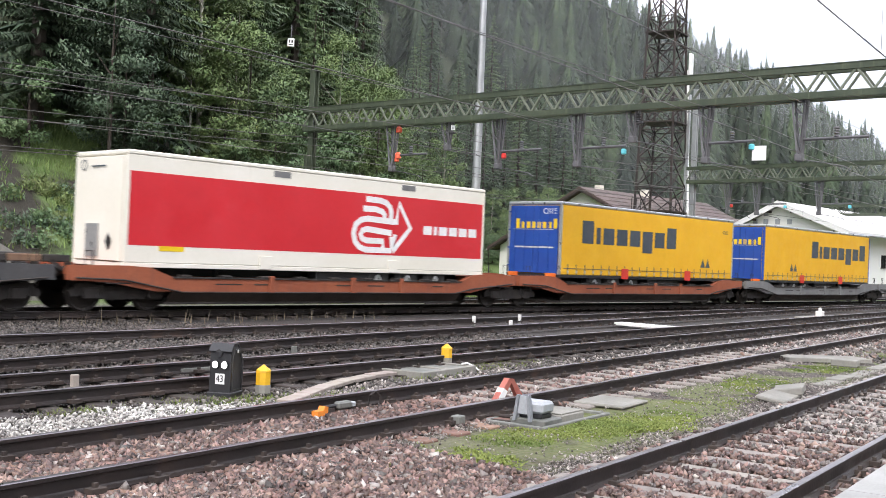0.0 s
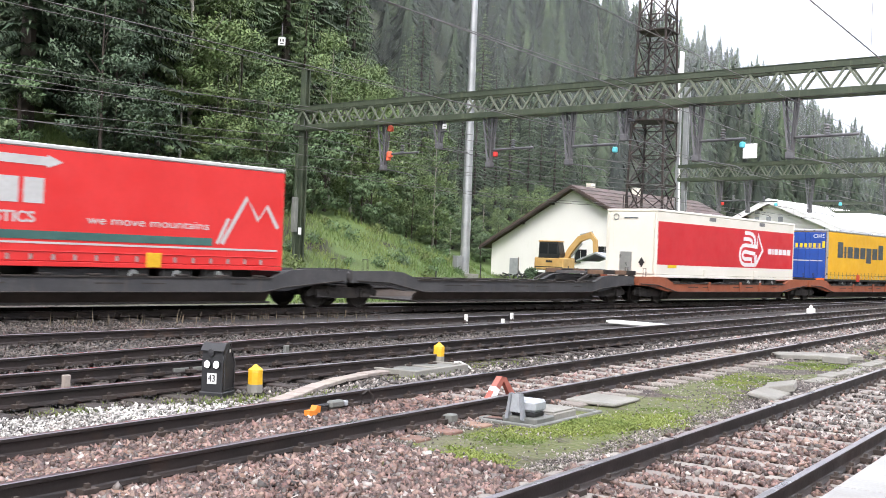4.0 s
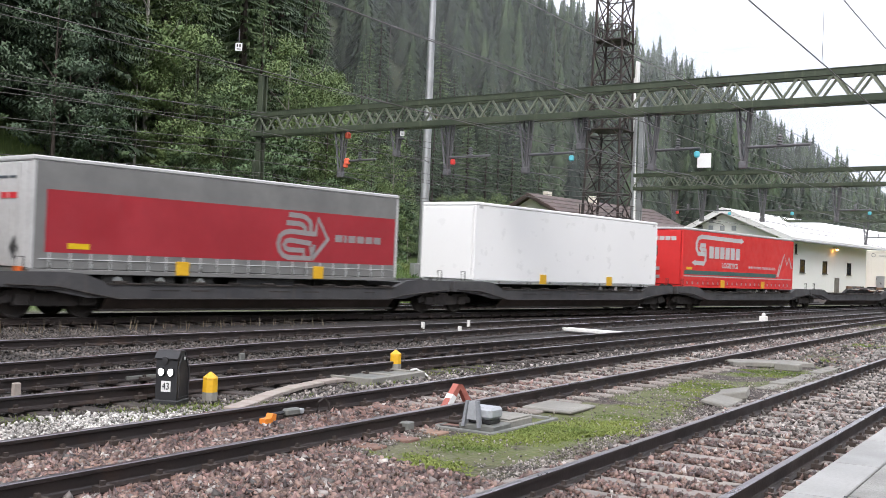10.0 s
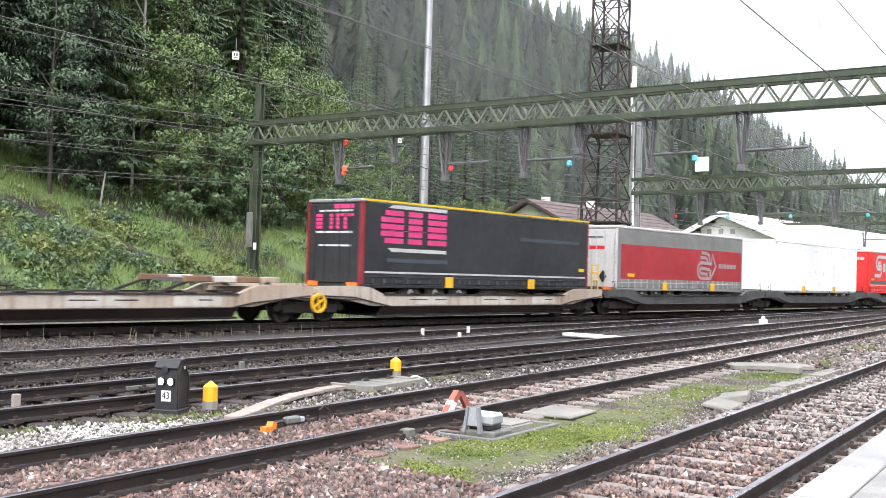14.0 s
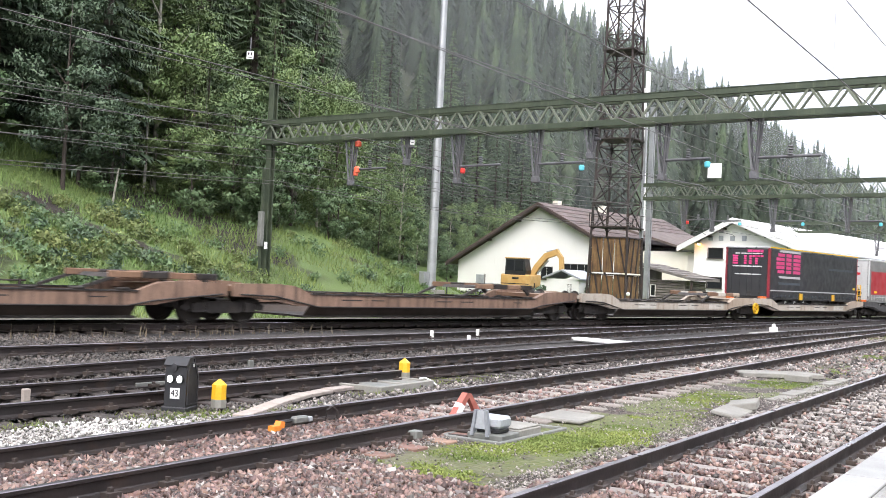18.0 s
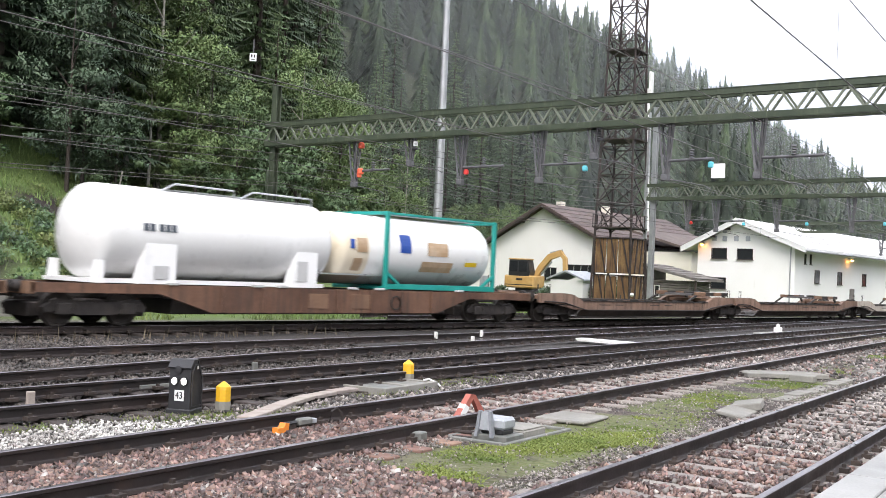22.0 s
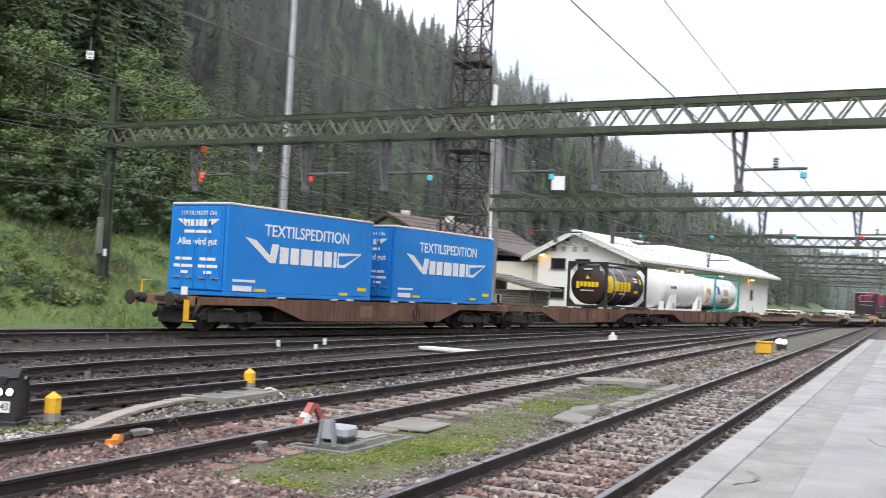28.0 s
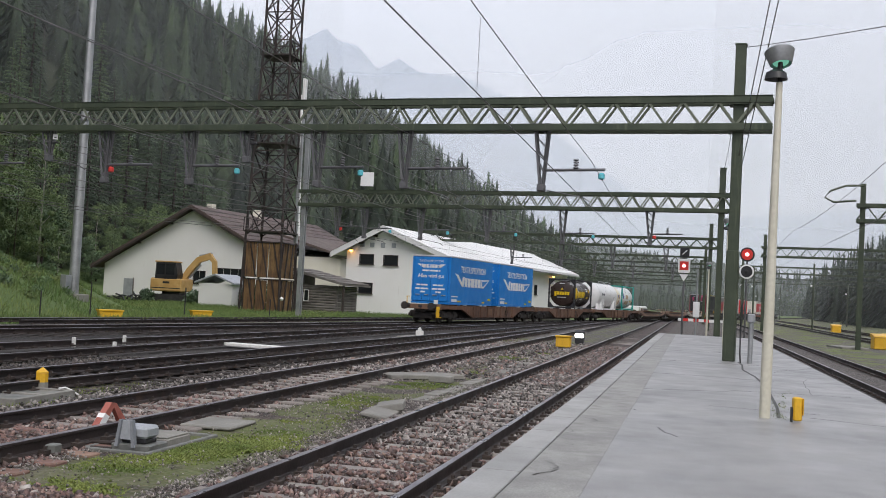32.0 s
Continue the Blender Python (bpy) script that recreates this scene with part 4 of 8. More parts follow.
# hanging brackets under the girder, with steady arm and insulator
def bracket(arm=2.0, low=5.2, colour=None):
    b = thing("catenary_bracket", "grey steel lattice bracket hanging from the gantry with a side arm", "bracket", "catenary brackets")
    f = Geo()
    for y in (-0.2, 0.2):
        f.bar((0, -0.22, 7.15), (0, -0.1, low), 0.05) if y < 0 else None
        f.bar((y * 0.8, 0.22, 7.15), (y * 0.4, 0.0, low), 0.055)
        f.bar((y * 0.8, -0.22, 7.15), (y * 0.4, -0.1, low), 0.055)
        for i in range(5):
            t0, t1 = i / 5, (i + 0.9) / 5
            p = Vector((y * (0.8 - 0.4 * t0), 0.22 - 0.22 * t0, 7.15 + (low - 7.15) * t0))
            q = Vector((y * (0.8 - 0.4 * t1), -0.22 + 0.12 * t1, 7.15 + (low - 7.15) * t1))
            f.bar(p, q, 0.032)
    f.box(-0.3, 0.3, -0.3, 0.3, 7.09, 7.15)
    part("frame", f, M_bracket, b)
    part("foot_block", Geo().box(-0.12, 0.12, -0.16, 0.08, low - 0.14, low + 0.08, 0.02), M_bracket, b)
    part("arm", Geo().tube([(0, -0.08, low + 0.52), (0, -arm, low + 0.55)], 0.045, 8), M_bracket, b, smooth=True)
    part("steady_arm", Geo().tube([(0, -0.1, low - 0.08), (0.1, -0.6, low - 0.16), (0.15, -1.35, low - 0.3), (0.15, -1.55, low - 0.42)], 0.018, 6), M_bracket, b, smooth=True)
    ins = Geo()
    for i in range(4):
        ins.lathe([(0.03, 0), (0.09, 0.02), (0.08, 0.05), (0.03, 0.07)], 8, (0, -arm * 0.55, low + 0.57 + i * 0.08))
    part("insulator", ins, M_bracket, b, smooth=True)
    if colour is not None:
        part("pot", Geo().lathe([(0.05, 0), (0.1, 0.03), (0.1, 0.16), (0.06, 0.2)], 10, (0, -arm + 0.1 if colour is M_cyan else -0.3, low + 0.25)), colour, b, smooth=True)
    if colour is M_potred:
        for z in (6.65, 5.6):
            part("pot", Geo().lathe([(0.06, 0), (0.13, 0.03), (0.13, 0.2), (0.07, 0.26)], 10, (0, -0.36, z)), colour, b, smooth=True)
    return b


def on_beam(u, s0=31.54, n0=3.65, s1=29.8, n1=35.65):
    L = math.hypot(s1 - s0, n1 - n0)
    return pose(s0 + (s1 - s0) * u / L, n0 + (n1 - n0) * u / L, 0, 0, 0, math.degrees(math.atan2(n1 - n0, s1 - s0)) - 90)


kinds = {}
for u, arm, col in ((27.3, 1.9, M_potred), (21.9, 2.0, M_red), (18.4, 2.0, M_cyan), (13.5, 1.7, M_cyan), (10.4, 2.1, None), (5.85, 2.0, M_cyan)):
    b = bracket(arm, 5.22, col)
    b.matrix_basis = on_beam(u)
    kinds[u] = b
for u in (24.4, 16.2):
    b = bracket(0.4, 6.0)
    b.matrix_basis = on_beam(u)
second = bracket(1.9, 5.3, M_red)
second.matrix_basis = on_beam(24.5, 60, 7.65, 61, 34.65)
for u in (22.5, 18.5, 14.0, 9.2, 4.0):
    copy_thing(kinds[5.85] if u > 8 else second, on_beam(u, 60, 7.65, 61, 34.65))
for s0, r0, l0 in ((97, 13.2, 42), (132, 18.5, 46)):
    for u in (4, 9, 14, 19):
        copy_thing(kinds[10.4], on_beam(u, s0, r0, s0 + 1, l0))


def plate(name, m, w, h, mt, label, rim=None):
    t = thing(name, label, "sign", at=m)
    part("board", Geo().box(-0.012, 0.012, -w / 2, w / 2, -h / 2, h / 2, 0.004), mt, t)
    part("hanger", Geo().tube([(0.02, 0, h / 2), (0.02, 0, h / 2 + 0.35)], 0.014, 6), M_darksteel, t)
    return t


plate("square_signboard", on_beam(11.65) @ pose(0, 0, 5.37), 0.46, 0.46, M_white, "plain white square signboard hanging under the gantry")
for s0, n0, z0, w in ((29.6, 35.4, 7.0, 0.16), (30.1, 27.6, 6.72, 0.17)):
    t = plate("number_plate", pose(s0, n0, z0, 0, 0, 42), w, w * 1.1, M_white, "small white plate with black bars on the gantry")
    part("marks", Geo().box(-0.02, -0.013, -w * 0.25, w * 0.25, -0.03, 0.0), M_black, t)

# ---------- wires ----------
def sag(a, b, dip, n=9):
    a, b = Vector(a), Vector(b)
    return [a.lerp(b, i / n) - Vector((0, 0, dip * 4 * (i / n) * (1 - i / n))) for i in range(n + 1)]


def wire(name, pts, r=0.011, label="thin dark overhead wire strung along the tracks"):
    return solid(name, Geo().tube(pts, r, 5, False), M_wire, label, "wire", "overhead wires")


STATIONS = (-18, 31, 60.5, 97, 132, 170, 215, 262)
for c0, k, top in ((3.15, K, 5.62), (7.48, K, 5.62), (11.58, 0.118, 5.9), (17.8, 0.085, 5.8), (25.0, 0.0, 5.8), (-5.3, K, 5.9)):
    for z, dip in ((4.63, 0.0), (top, 0.22)):
        pts = []
        for a, b in zip(STATIONS, STATIONS[1:]):
            pts += sag((a, c0 + k * a, z + (0.35 if dip else 0)), (b, c0 + k * b, z + (0.35 if dip else 0)), dip, 8)
        wire("contact_wire" if not dip else "carrier_wire", pts, 0.009)
    dr = Geo()
    for x in range(-14, 130, 7):
        dr.tube([(x, c0 + k * x, 4.63), (x, c0 + k * x, top + 0.1)], 0.004, 4, False)
    solid("dropper_wires", dr, M_wire, "short vertical droppers between the two overhead wires", "wire", "overhead wires", kind="stuff")
for z, n in ((5.35, 35.3), (5.2, 35.2), (7.6, 36.2), (7.9, 35.0), (6.6, 35.1), (6.3, 35.25)):
    wire("line_wire", sag((-25, n - 1.0, z - 0.6), (29.9, n, z), 0.5) + sag((29.9, n, z), (61, n + 0.6, z + 0.3), 0.45)[1:], 0.014, "thin line wire strung from mast to mast below the slope")
for a, b, d in (((31.5, 3.62, 9.4), (18, -14, 9.6), 0.5), ((31.5, 3.6, 6.2), (12.0, 0.2, 11.0), 0.0), ((31.6, 3.5, 6.0), (12.3, 0.0, 11.2), 0.0), ((31.5, 3.62, 9.4), (60, 7.6, 9.6), 0.6)):
    wire("stay_wire", sag(a, b, d), 0.012, "thin stay wire fixed to the gantry mast")
# balises on the bank wire: loop and hanging plate
t = plate("number_plate", pose(16.7, 20.97, 6.94, 0, 0, 42), 0.17, 0.2, M_white, "small white plate with black bars hanging on an overhead wire")
for y0, y1, z0, z1 in ((0.015, 0.05, -0.01, 0.065), (-0.05, -0.015, -0.01, 0.065), (-0.05, 0.05, -0.065, -0.045)):
    part("mark", Geo().box(-0.02, -0.013, y0, y1, z0, z1), M_black, t)
wire("feeder_loop", [(19, 21.12, 7.75), (19, 21.05, 8.05), (19, 20.8, 8.24), (19, 20.4, 8.2), (19, 20.15, 7.9), (19, 20.08, 7.5), (19, 20.14, 7.08), (19, 20.37, 6.66), (19, 20.69, 6.56), (19, 20.95, 6.8)], 0.012, "bent black feeder cable looping off the overhead wire")

# ---------- lattice radio tower with rusty tanks ----------
def radio_tower(s, n, half, top):
    t = thing("radio_tower", "tall rusty lattice steel tower with sheet-clad base", "tower", at=pose(s, n, hill(s, n), 0, 0, 8))
    def hw(z):
        return half * (1 - 0.34 * min(1, z / 22))
    for i, (a, b) in enumerate(((-1, -1), (1, -1), (1, 1), (-1, 1))):
        part("leg", Geo().tube([(a * hw(z), b * hw(z), z) for z in (-0.5, 6, 12, 22, top)], 0.09, 6), M_rusty, t)
    z = 6.0
    while z < top - 1:
        h = 2.2
        for i, (a, b) in enumerate(((-1, -1), (1, -1), (1, 1), (-1, 1))):
            c, d = ((1, -1), (1, 1), (-1, 1), (-1, -1))[i]
            p0, p1 = Vector((a * hw(z), b * hw(z), z)), Vector((c * hw(z), d * hw(z), z))
            q0, q1 = Vector((a * hw(z + h), b * hw(z + h), z + h)), Vector((c * hw(z + h), d * hw(z + h), z + h))
            for u, v in ((p0, q1), (p1, q0), (q0, q1)):
                part("brace", Geo().bar(u, v, 0.08), M_rusty, t)
        z += h
    for z in (6.3, 13.2, 20.2):
        w = hw(z) + 0.15
        pg = Geo().box(-w, w, -w, w, z - 0.05, z + 0.05)
        for x in np.linspace(-w, w, 5):
            for y in (-w, w):
                pg.bar((x, y, z), (x, y, z + 1.0), 0.05)
        for y in (-w, w):
            pg.bar((-w, y, z + 1.0), (w, y, z + 1.0), 0.05)
        part("gallery", pg, M_rusty, t)
    w = half - 0.2
    for z0, z1 in ((2.75, 5.5), (-0.2, 2.62)):
        for k in range(3):
            x0 = -w + 2 * w * k / 3
            pn = Geo().box(-w, -w + 0.05, x0 + 0.04, x0 + 2 * w / 3 - 0.04, z0, z1 - 0.1 * (k == 1), 0.01)
            part("cladding_sheet", pn, M_rustsheet, t)
            pn = Geo().box(x0 + 0.04, x0 + 2 * w / 3 - 0.04, -w, -w + 0.05, z0, z1 - 0.08 * (k == 2), 0.01)
            part("cladding_sheet", pn, M_rustsheet, t)
        fr = Geo()
        for i in range(4):
            x0 = -w + 2 * w * i / 3
            fr.bar((-w - 0.05, x0, z0), (-w - 0.05, x0 + 0.6 * (i < 3), z1), 0.09)
            fr.bar((x0, -w - 0.05, z0), (x0 + 0.5 * (i < 3), -w - 0.05, z1), 0.09)
        fr.box(-w - 0.1, w, -w - 0.1, w, z1 - 0.06, z1 + 0.02)
        part("cladding_frame", fr, M_rusty, t)
    part("cable_duct", Geo().box(hw(10) - 0.1, hw(10) + 0.18, -hw(10) - 0.2, -hw(10) + 0.05, 5.6, 15.6), M_galv, t)
    part("feeder_pipe", Geo().tube([(hw(6) + 0.1, -hw(6) - 0.1, 6.2), (hw(17) + 0.1, -hw(17) - 0.1, 17.5)], 0.13, 8), M_white, t)
    for o in (-0.22, 0.1):
        part("antenna_panel", Geo().box(hw(16) + o, hw(16) + 0.24 + o, -hw(16) - 0.42, -hw(16) - 0.22, 16.9, 18.8, 0.03), M_white, t)
    part("lamp_globe", Geo().lathe([(0.02, 0), (0.12, 0.06), (0.16, 0.16), (0.12, 0.26), (0.02, 0.32)], 10, (-half, -half - 0.2, 1.0)), M_white, t, smooth=True)
    return t


radio_tower(71.8, 43.6, 1.65, 36)

pl = thing("light_mast", "tall tapered grey steel lighting mast", "mast", at=pose(46, 40.2, hill(46, 40.2)))
part("base_plate", Geo().box(-0.6, 0.6, -0.6, 0.6, -0.4, 0.08, 0.02), M_conc, pl)
part("shaft", Geo().tube([(0, 0, 0), (0, 0, 9), (0, 0, 20), (0, 0, 30)], [0.28, 0.235, 0.17, 0.12], 16), M_galv, pl, smooth=True)
part("door_box", Geo().box(-0.85, -0.4, -0.2, 0.2, 0.2, 1.1, 0.02), M_galv, pl)
for z in (9.0, 9.6):
    part("collar", Geo().lathe([(0.235, z), (0.3, z + 0.02), (0.3, z + 0.1), (0.235, z + 0.12)], 16), M_galv, pl, smooth=True)

# ---------- buildings ----------
def gable_house(name, label, s0, s1, n0, n1, nr, base, eave0, eave1, ridge, wall, roof, eaves=0.9, front=0.9, sheets=12, rows=0):
    """Walls s0..s1, n0..n1; the ridge runs along s at n = nr; the gable at s0 looks up the line."""
    h = thing(name, label, "building")
    poly = [(n0, base - 0.5), (n1, base - 0.5), (n1, eave1), (nr, ridge), (n0, eave0)]
    part("gable_wall", Geo().prism(poly, s0, s0 + 0.4, "x"), wall, h)
    part("gable_wall", Geo().prism(poly, s1 - 0.4, s1, "x"), wall, h)
    part("side_wall", Geo().box(s0 + 0.4, s1 - 0.4, n0, n0 + 0.4, base - 0.5, eave0), wall, h)
    part("side_wall", Geo().box(s0 + 0.4, s1 - 0.4, n1 - 0.4, n1, base - 0.5, eave1), wall, h)
    for n, e in ((n0, eave0), (n1, eave1)):
        sl = (ridge - e) / (nr - n)
        o = n + (-eaves if n < nr else eaves)
        zo = e + sl * (o - n)
        pts = [(nr, ridge + 0.12), (o, zo + 0.12), (o, zo + 0.3), (nr, ridge + 0.3)]
        rf = part("roof_slope", Geo().prism(pts, s0 - front, s1 + front, "x"), roof, h)
        st = (s1 - s0 + 2 * front) / sheets
        for i in range(sheets):
            x0 = s0 - front + i * st
            if rows:
                for r in range(rows):
                    a0, a1 = r / rows, (r + 1) / rows
                    q = [(nr + (o - nr) * a0, ridge + 0.302 + (zo - ridge) * a0), (nr + (o - nr) * a1, ridge + 0.302 + (zo - ridge) * a1 + 0.03), (nr + (o - nr) * a1, ridge + 0.36 + (zo - ridge) * a1 + 0.03), (nr + (o - nr) * a0, ridge + 0.33 + (zo - ridge) * a0)]
                    part("roof_tile", Geo().prism(q, x0 + 0.02, x0 + st - 0.02, "x"), roof, rf)
            else:
                q = [(nr, ridge + 0.302), (o, zo + 0.302), (o, zo + 0.33), (nr, ridge + 0.33)]
                part("roof_sheet", Geo().prism(q, x0 + 0.03, x0 + st - 0.03, "x"), roof, rf)
                part("seam", Geo().prism([(nr, ridge + 0.302), (o, zo + 0.302), (o, zo + 0.37), (nr, ridge + 0.37)], x0 - 0.025, x0 + 0.025, "x"), roof, rf)
        bd = [(nr, ridge - 0.12), (o, zo - 0.12), (o, zo + 0.11), (nr, ridge + 0.11)]
        part("barge_board", Geo().prism(bd, s0 - front, s0 - front + 0.06, "x"), M_timber if roof is M_tileroof else M_whiteroof, h)
        part("gutter", Geo().tube([(s0 - front, o, zo + 0.08), (s1 + front, o, zo + 0.05)], 0.09, 8), M_galv, h)
        for t in (0.25, 0.6):
            nn, zz = nr + (n - nr) * t, ridge + (e - ridge) * t
            part("purlin", Geo().box(s0 - front + 0.08, s0, nn - 0.1, nn + 0.1, zz - 0.2, zz), M_timber, h)
    part("downpipe", Geo().tube([(s0 - 0.02, n0 + 0.35, eave0 - 0.1), (s0 - 0.1, n0 + 0.35, eave0 - 0.7), (s0 - 0.1, n0 + 0.35, base)], 0.06, 8), M_galv, h)
    return h


def window(parent, s, n, z, w, h, along, bars=1, frame_mat=None):
    """A window set in a wall: frame, sill and dark panes (along: 'n' in a gable, 's' in a side wall)."""
    fm = frame_mat or M_timber
    d = 0.06
    def bx(a0, a1, z0, z1, o0, o1):
        return Geo().box(s - o1, s - o0, n + a0, n + a1, z + z0, z + z1) if along == "n" else Geo().box(s + a0, s + a1, n - o1, n - o0, z + z0, z + z1)
    win = part("window", bx(-w / 2, w / 2, -h / 2, -h / 2 + d, 0.0, 0.05), fm, parent)
    part("window_frame", bx(-w / 2, w / 2, h / 2 - d, h / 2, 0.0, 0.05), fm, win)
    for a in (-w / 2, w / 2 - d):
        part("window_frame", bx(a, a + d, -h / 2 + d, h / 2 - d, 0.0, 0.05), fm, win)
    for i in range(bars + 1):
        a0, a1 = -w / 2 + d + i * (w - 2 * d) / (bars + 1), -w / 2 + d + (i + 1) * (w - 2 * d) / (bars + 1)
        part("pane", bx(a0 + 0.02, a1 - 0.02, -h / 2 + d, h / 2 - d, 0.004, 0.02), M_window, win)
    part("window_sill", bx(-w / 2 - 0.08, w / 2 + 0.08, -h / 2 - 0.06, -h / 2, 0.0, 0.12), M_conc, win)


HB = -0.42
house = gable_house("railway_house", "white plastered building with a steep brown tiled roof", 92, 117, 58.2, 76.4, 65.1, HB, 6.0, 3.25, 9.35, M_plaster, M_tileroof, 1.1, 1.0, 12, 8)
part("door", Geo().box(91.93, 92.0, 72.5, 73.7, HB, HB + 2.15, 0.01), M_greydev, house)
part("door_frame", Geo().box(91.9, 91.99, 72.4, 72.5, HB, HB + 2.25), M_greytimber, house)
window(house, 92, 64.2, 2.2, 1.5, 1.4, "n")
window(house, 92, 60.4, 3.1 - 0.35, 3.6, 1.05, "n", 3)
for a, b in ((66, 96), (64.6, 103)):
    ch = Geo().box(b - 0.4, b + 0.4, a - 0.35, a + 0.35, 8.6, 10.2, 0.02)
    part("chimney", ch, M_plaster2, house)
side = thing("side_wing", "cream plastered wing with brown tiled roof beside the white building", "building")
part("wall", Geo().box(97, 114, 50.5, 58.1, HB - 0.4, 5.0), M_plaster2, side)
part("roof", Geo().prism([(49.6, 4.9), (58.1, 7.2), (58.1, 7.45), (49.6, 5.15)], 96.3, 114.6, "x"), M_tileroof, side)

shed = gable_house("goods_shed", "long white goods shed with a pale sheet roof", 88, 133, 36.1, 45.2, 41.2, HB, 5.45, 5.45, 7.45, M_plaster, M_whiteroof, 1.3, 0.9, 26)
for n, z, w, h in ((43.1, 4.64, 1.5, 1.0), (40.65, 4.62, 1.5, 1.0), (43.1, 1.98, 1.5, 1.05)):
    window(shed, 88, n, z, w, h, "n", 0)
for n, z in ((43.6, 6.0), (42.6, 6.0), (41.5, 6.0), (40.4, 6.0), (42.6, 6.7)):
    part("vent_block", Geo().box(87.94, 88.0, n - 0.22, n + 0.22, z - 0.22, z + 0.22, 0.02), M_greydev, shed)
for x in (93, 98.5, 105, 112, 119, 126):
    window(shed, x, 36.1, 2.9, 1.1, 1.2, "s")
part("door", Geo().box(101.2, 102.3, 36.02, 36.1, HB, 2.0, 0.02), M_greytimber, shed)
for x in (90.2, 91.4):
    window(shed, x, 36.1, 4.4, 0.35, 0.9, "s", 0)


def wall_lamp(s, n, z, turn, mat_l):
    t = thing("wall_lamp", "lit orange lamp on the shed wall", "lamp", "shed wall lamps", at=pose(s, n, z, 0, 0, turn))
    part("bracket", Geo().tube([(0, 0, 0.15), (-0.25, 0, 0.2), (-0.4, 0, 0.1)], 0.03, 6), M_galv, t)
    part("shade", Geo().lathe([(0.05, 0.14), (0.2, 0.04), (0.22, 0.0), (0.06, 0.06)], 12, (-0.4, 0, 0)), M_galv, t, smooth=True)
    part("bulb", Geo().lathe([(0.01, -0.14), (0.13, -0.08), (0.15, 0), (0.08, 0.05)], 10, (-0.4, 0, 0)), mat_l, t, smooth=True)


wall_lamp(88, 44.6, 5.45, 0, M_amber)
for x in (100.5, 113, 125):
    wall_lamp(x, 36.1, 4.7, 90, M_amber)

cab = thing("log_hut", "small grey log hut with a sloping shingle roof", "hut", at=pose(80, 41.8, HB, 0, 0, 0))
for i in range(11):
    part("log", Geo().tube([(0, -0.1, 0.12 + i * 0.22), (0, 4.2, 0.12 + i * 0.22)], 0.12, 7), M_greytimber, cab, smooth=True)
    part("log", Geo().tube([(-0.1, 0, 0.12 + i * 0.22), (3.6, 0, 0.12 + i * 0.22)], 0.12, 7), M_greytimber, cab, smooth=True)
part("back_wall", Geo().box(0.1, 3.5, 4.1, 4.25, 0, 3.4), M_greytimber, cab)
part("roof", Geo().prism([(-1.1, 2.45), (4.7, 3.65), (4.7, 3.8), (-1.1, 2.6)], -0.8, 4.2, "x"), M_greytimber, cab)
for i in range(9):
    for j in range(6):
        a, b = -1.1 + 5.8 * j / 6, -1.1 + 5.8 * (j + 1) / 6
        za, zb = 2.6 + 1.2 * j / 6, 2.6 + 1.2 * (j + 1) / 6
        part("shingle", Geo().prism([(a, za + 0.05), (b, zb + 0.002), (b, zb + 0.03), (a, za + 0.09)], -0.8 + i * 0.555 + 0.01, -0.8 + (i + 1) * 0.555 - 0.01, "x"), M_greytimber, cab)
part("post", Geo().box(-0.6, -0.45, -0.95, -0.8, 0, 2.5), M_timber, cab)
window(cab, -0.12, 2.9, 1.5, 0.5, 1.0, "n", 0, M_whiteconc)

hut = thing("garden_hut", "small white hut with a flat grey gable roof", "hut", at=pose(79, 51.6, HB))
part("body", Geo().box(0, 3, 0, 3.5, -0.2, 2.1), M_plaster, hut)
part("roof", Geo().prism([(-0.3, 2.05), (1.75, 2.8), (3.8, 2.05), (3.8, 2.2), (1.75, 2.95), (-0.3, 2.2)], -0.3, 3.3, "x"), M_greydev, hut)


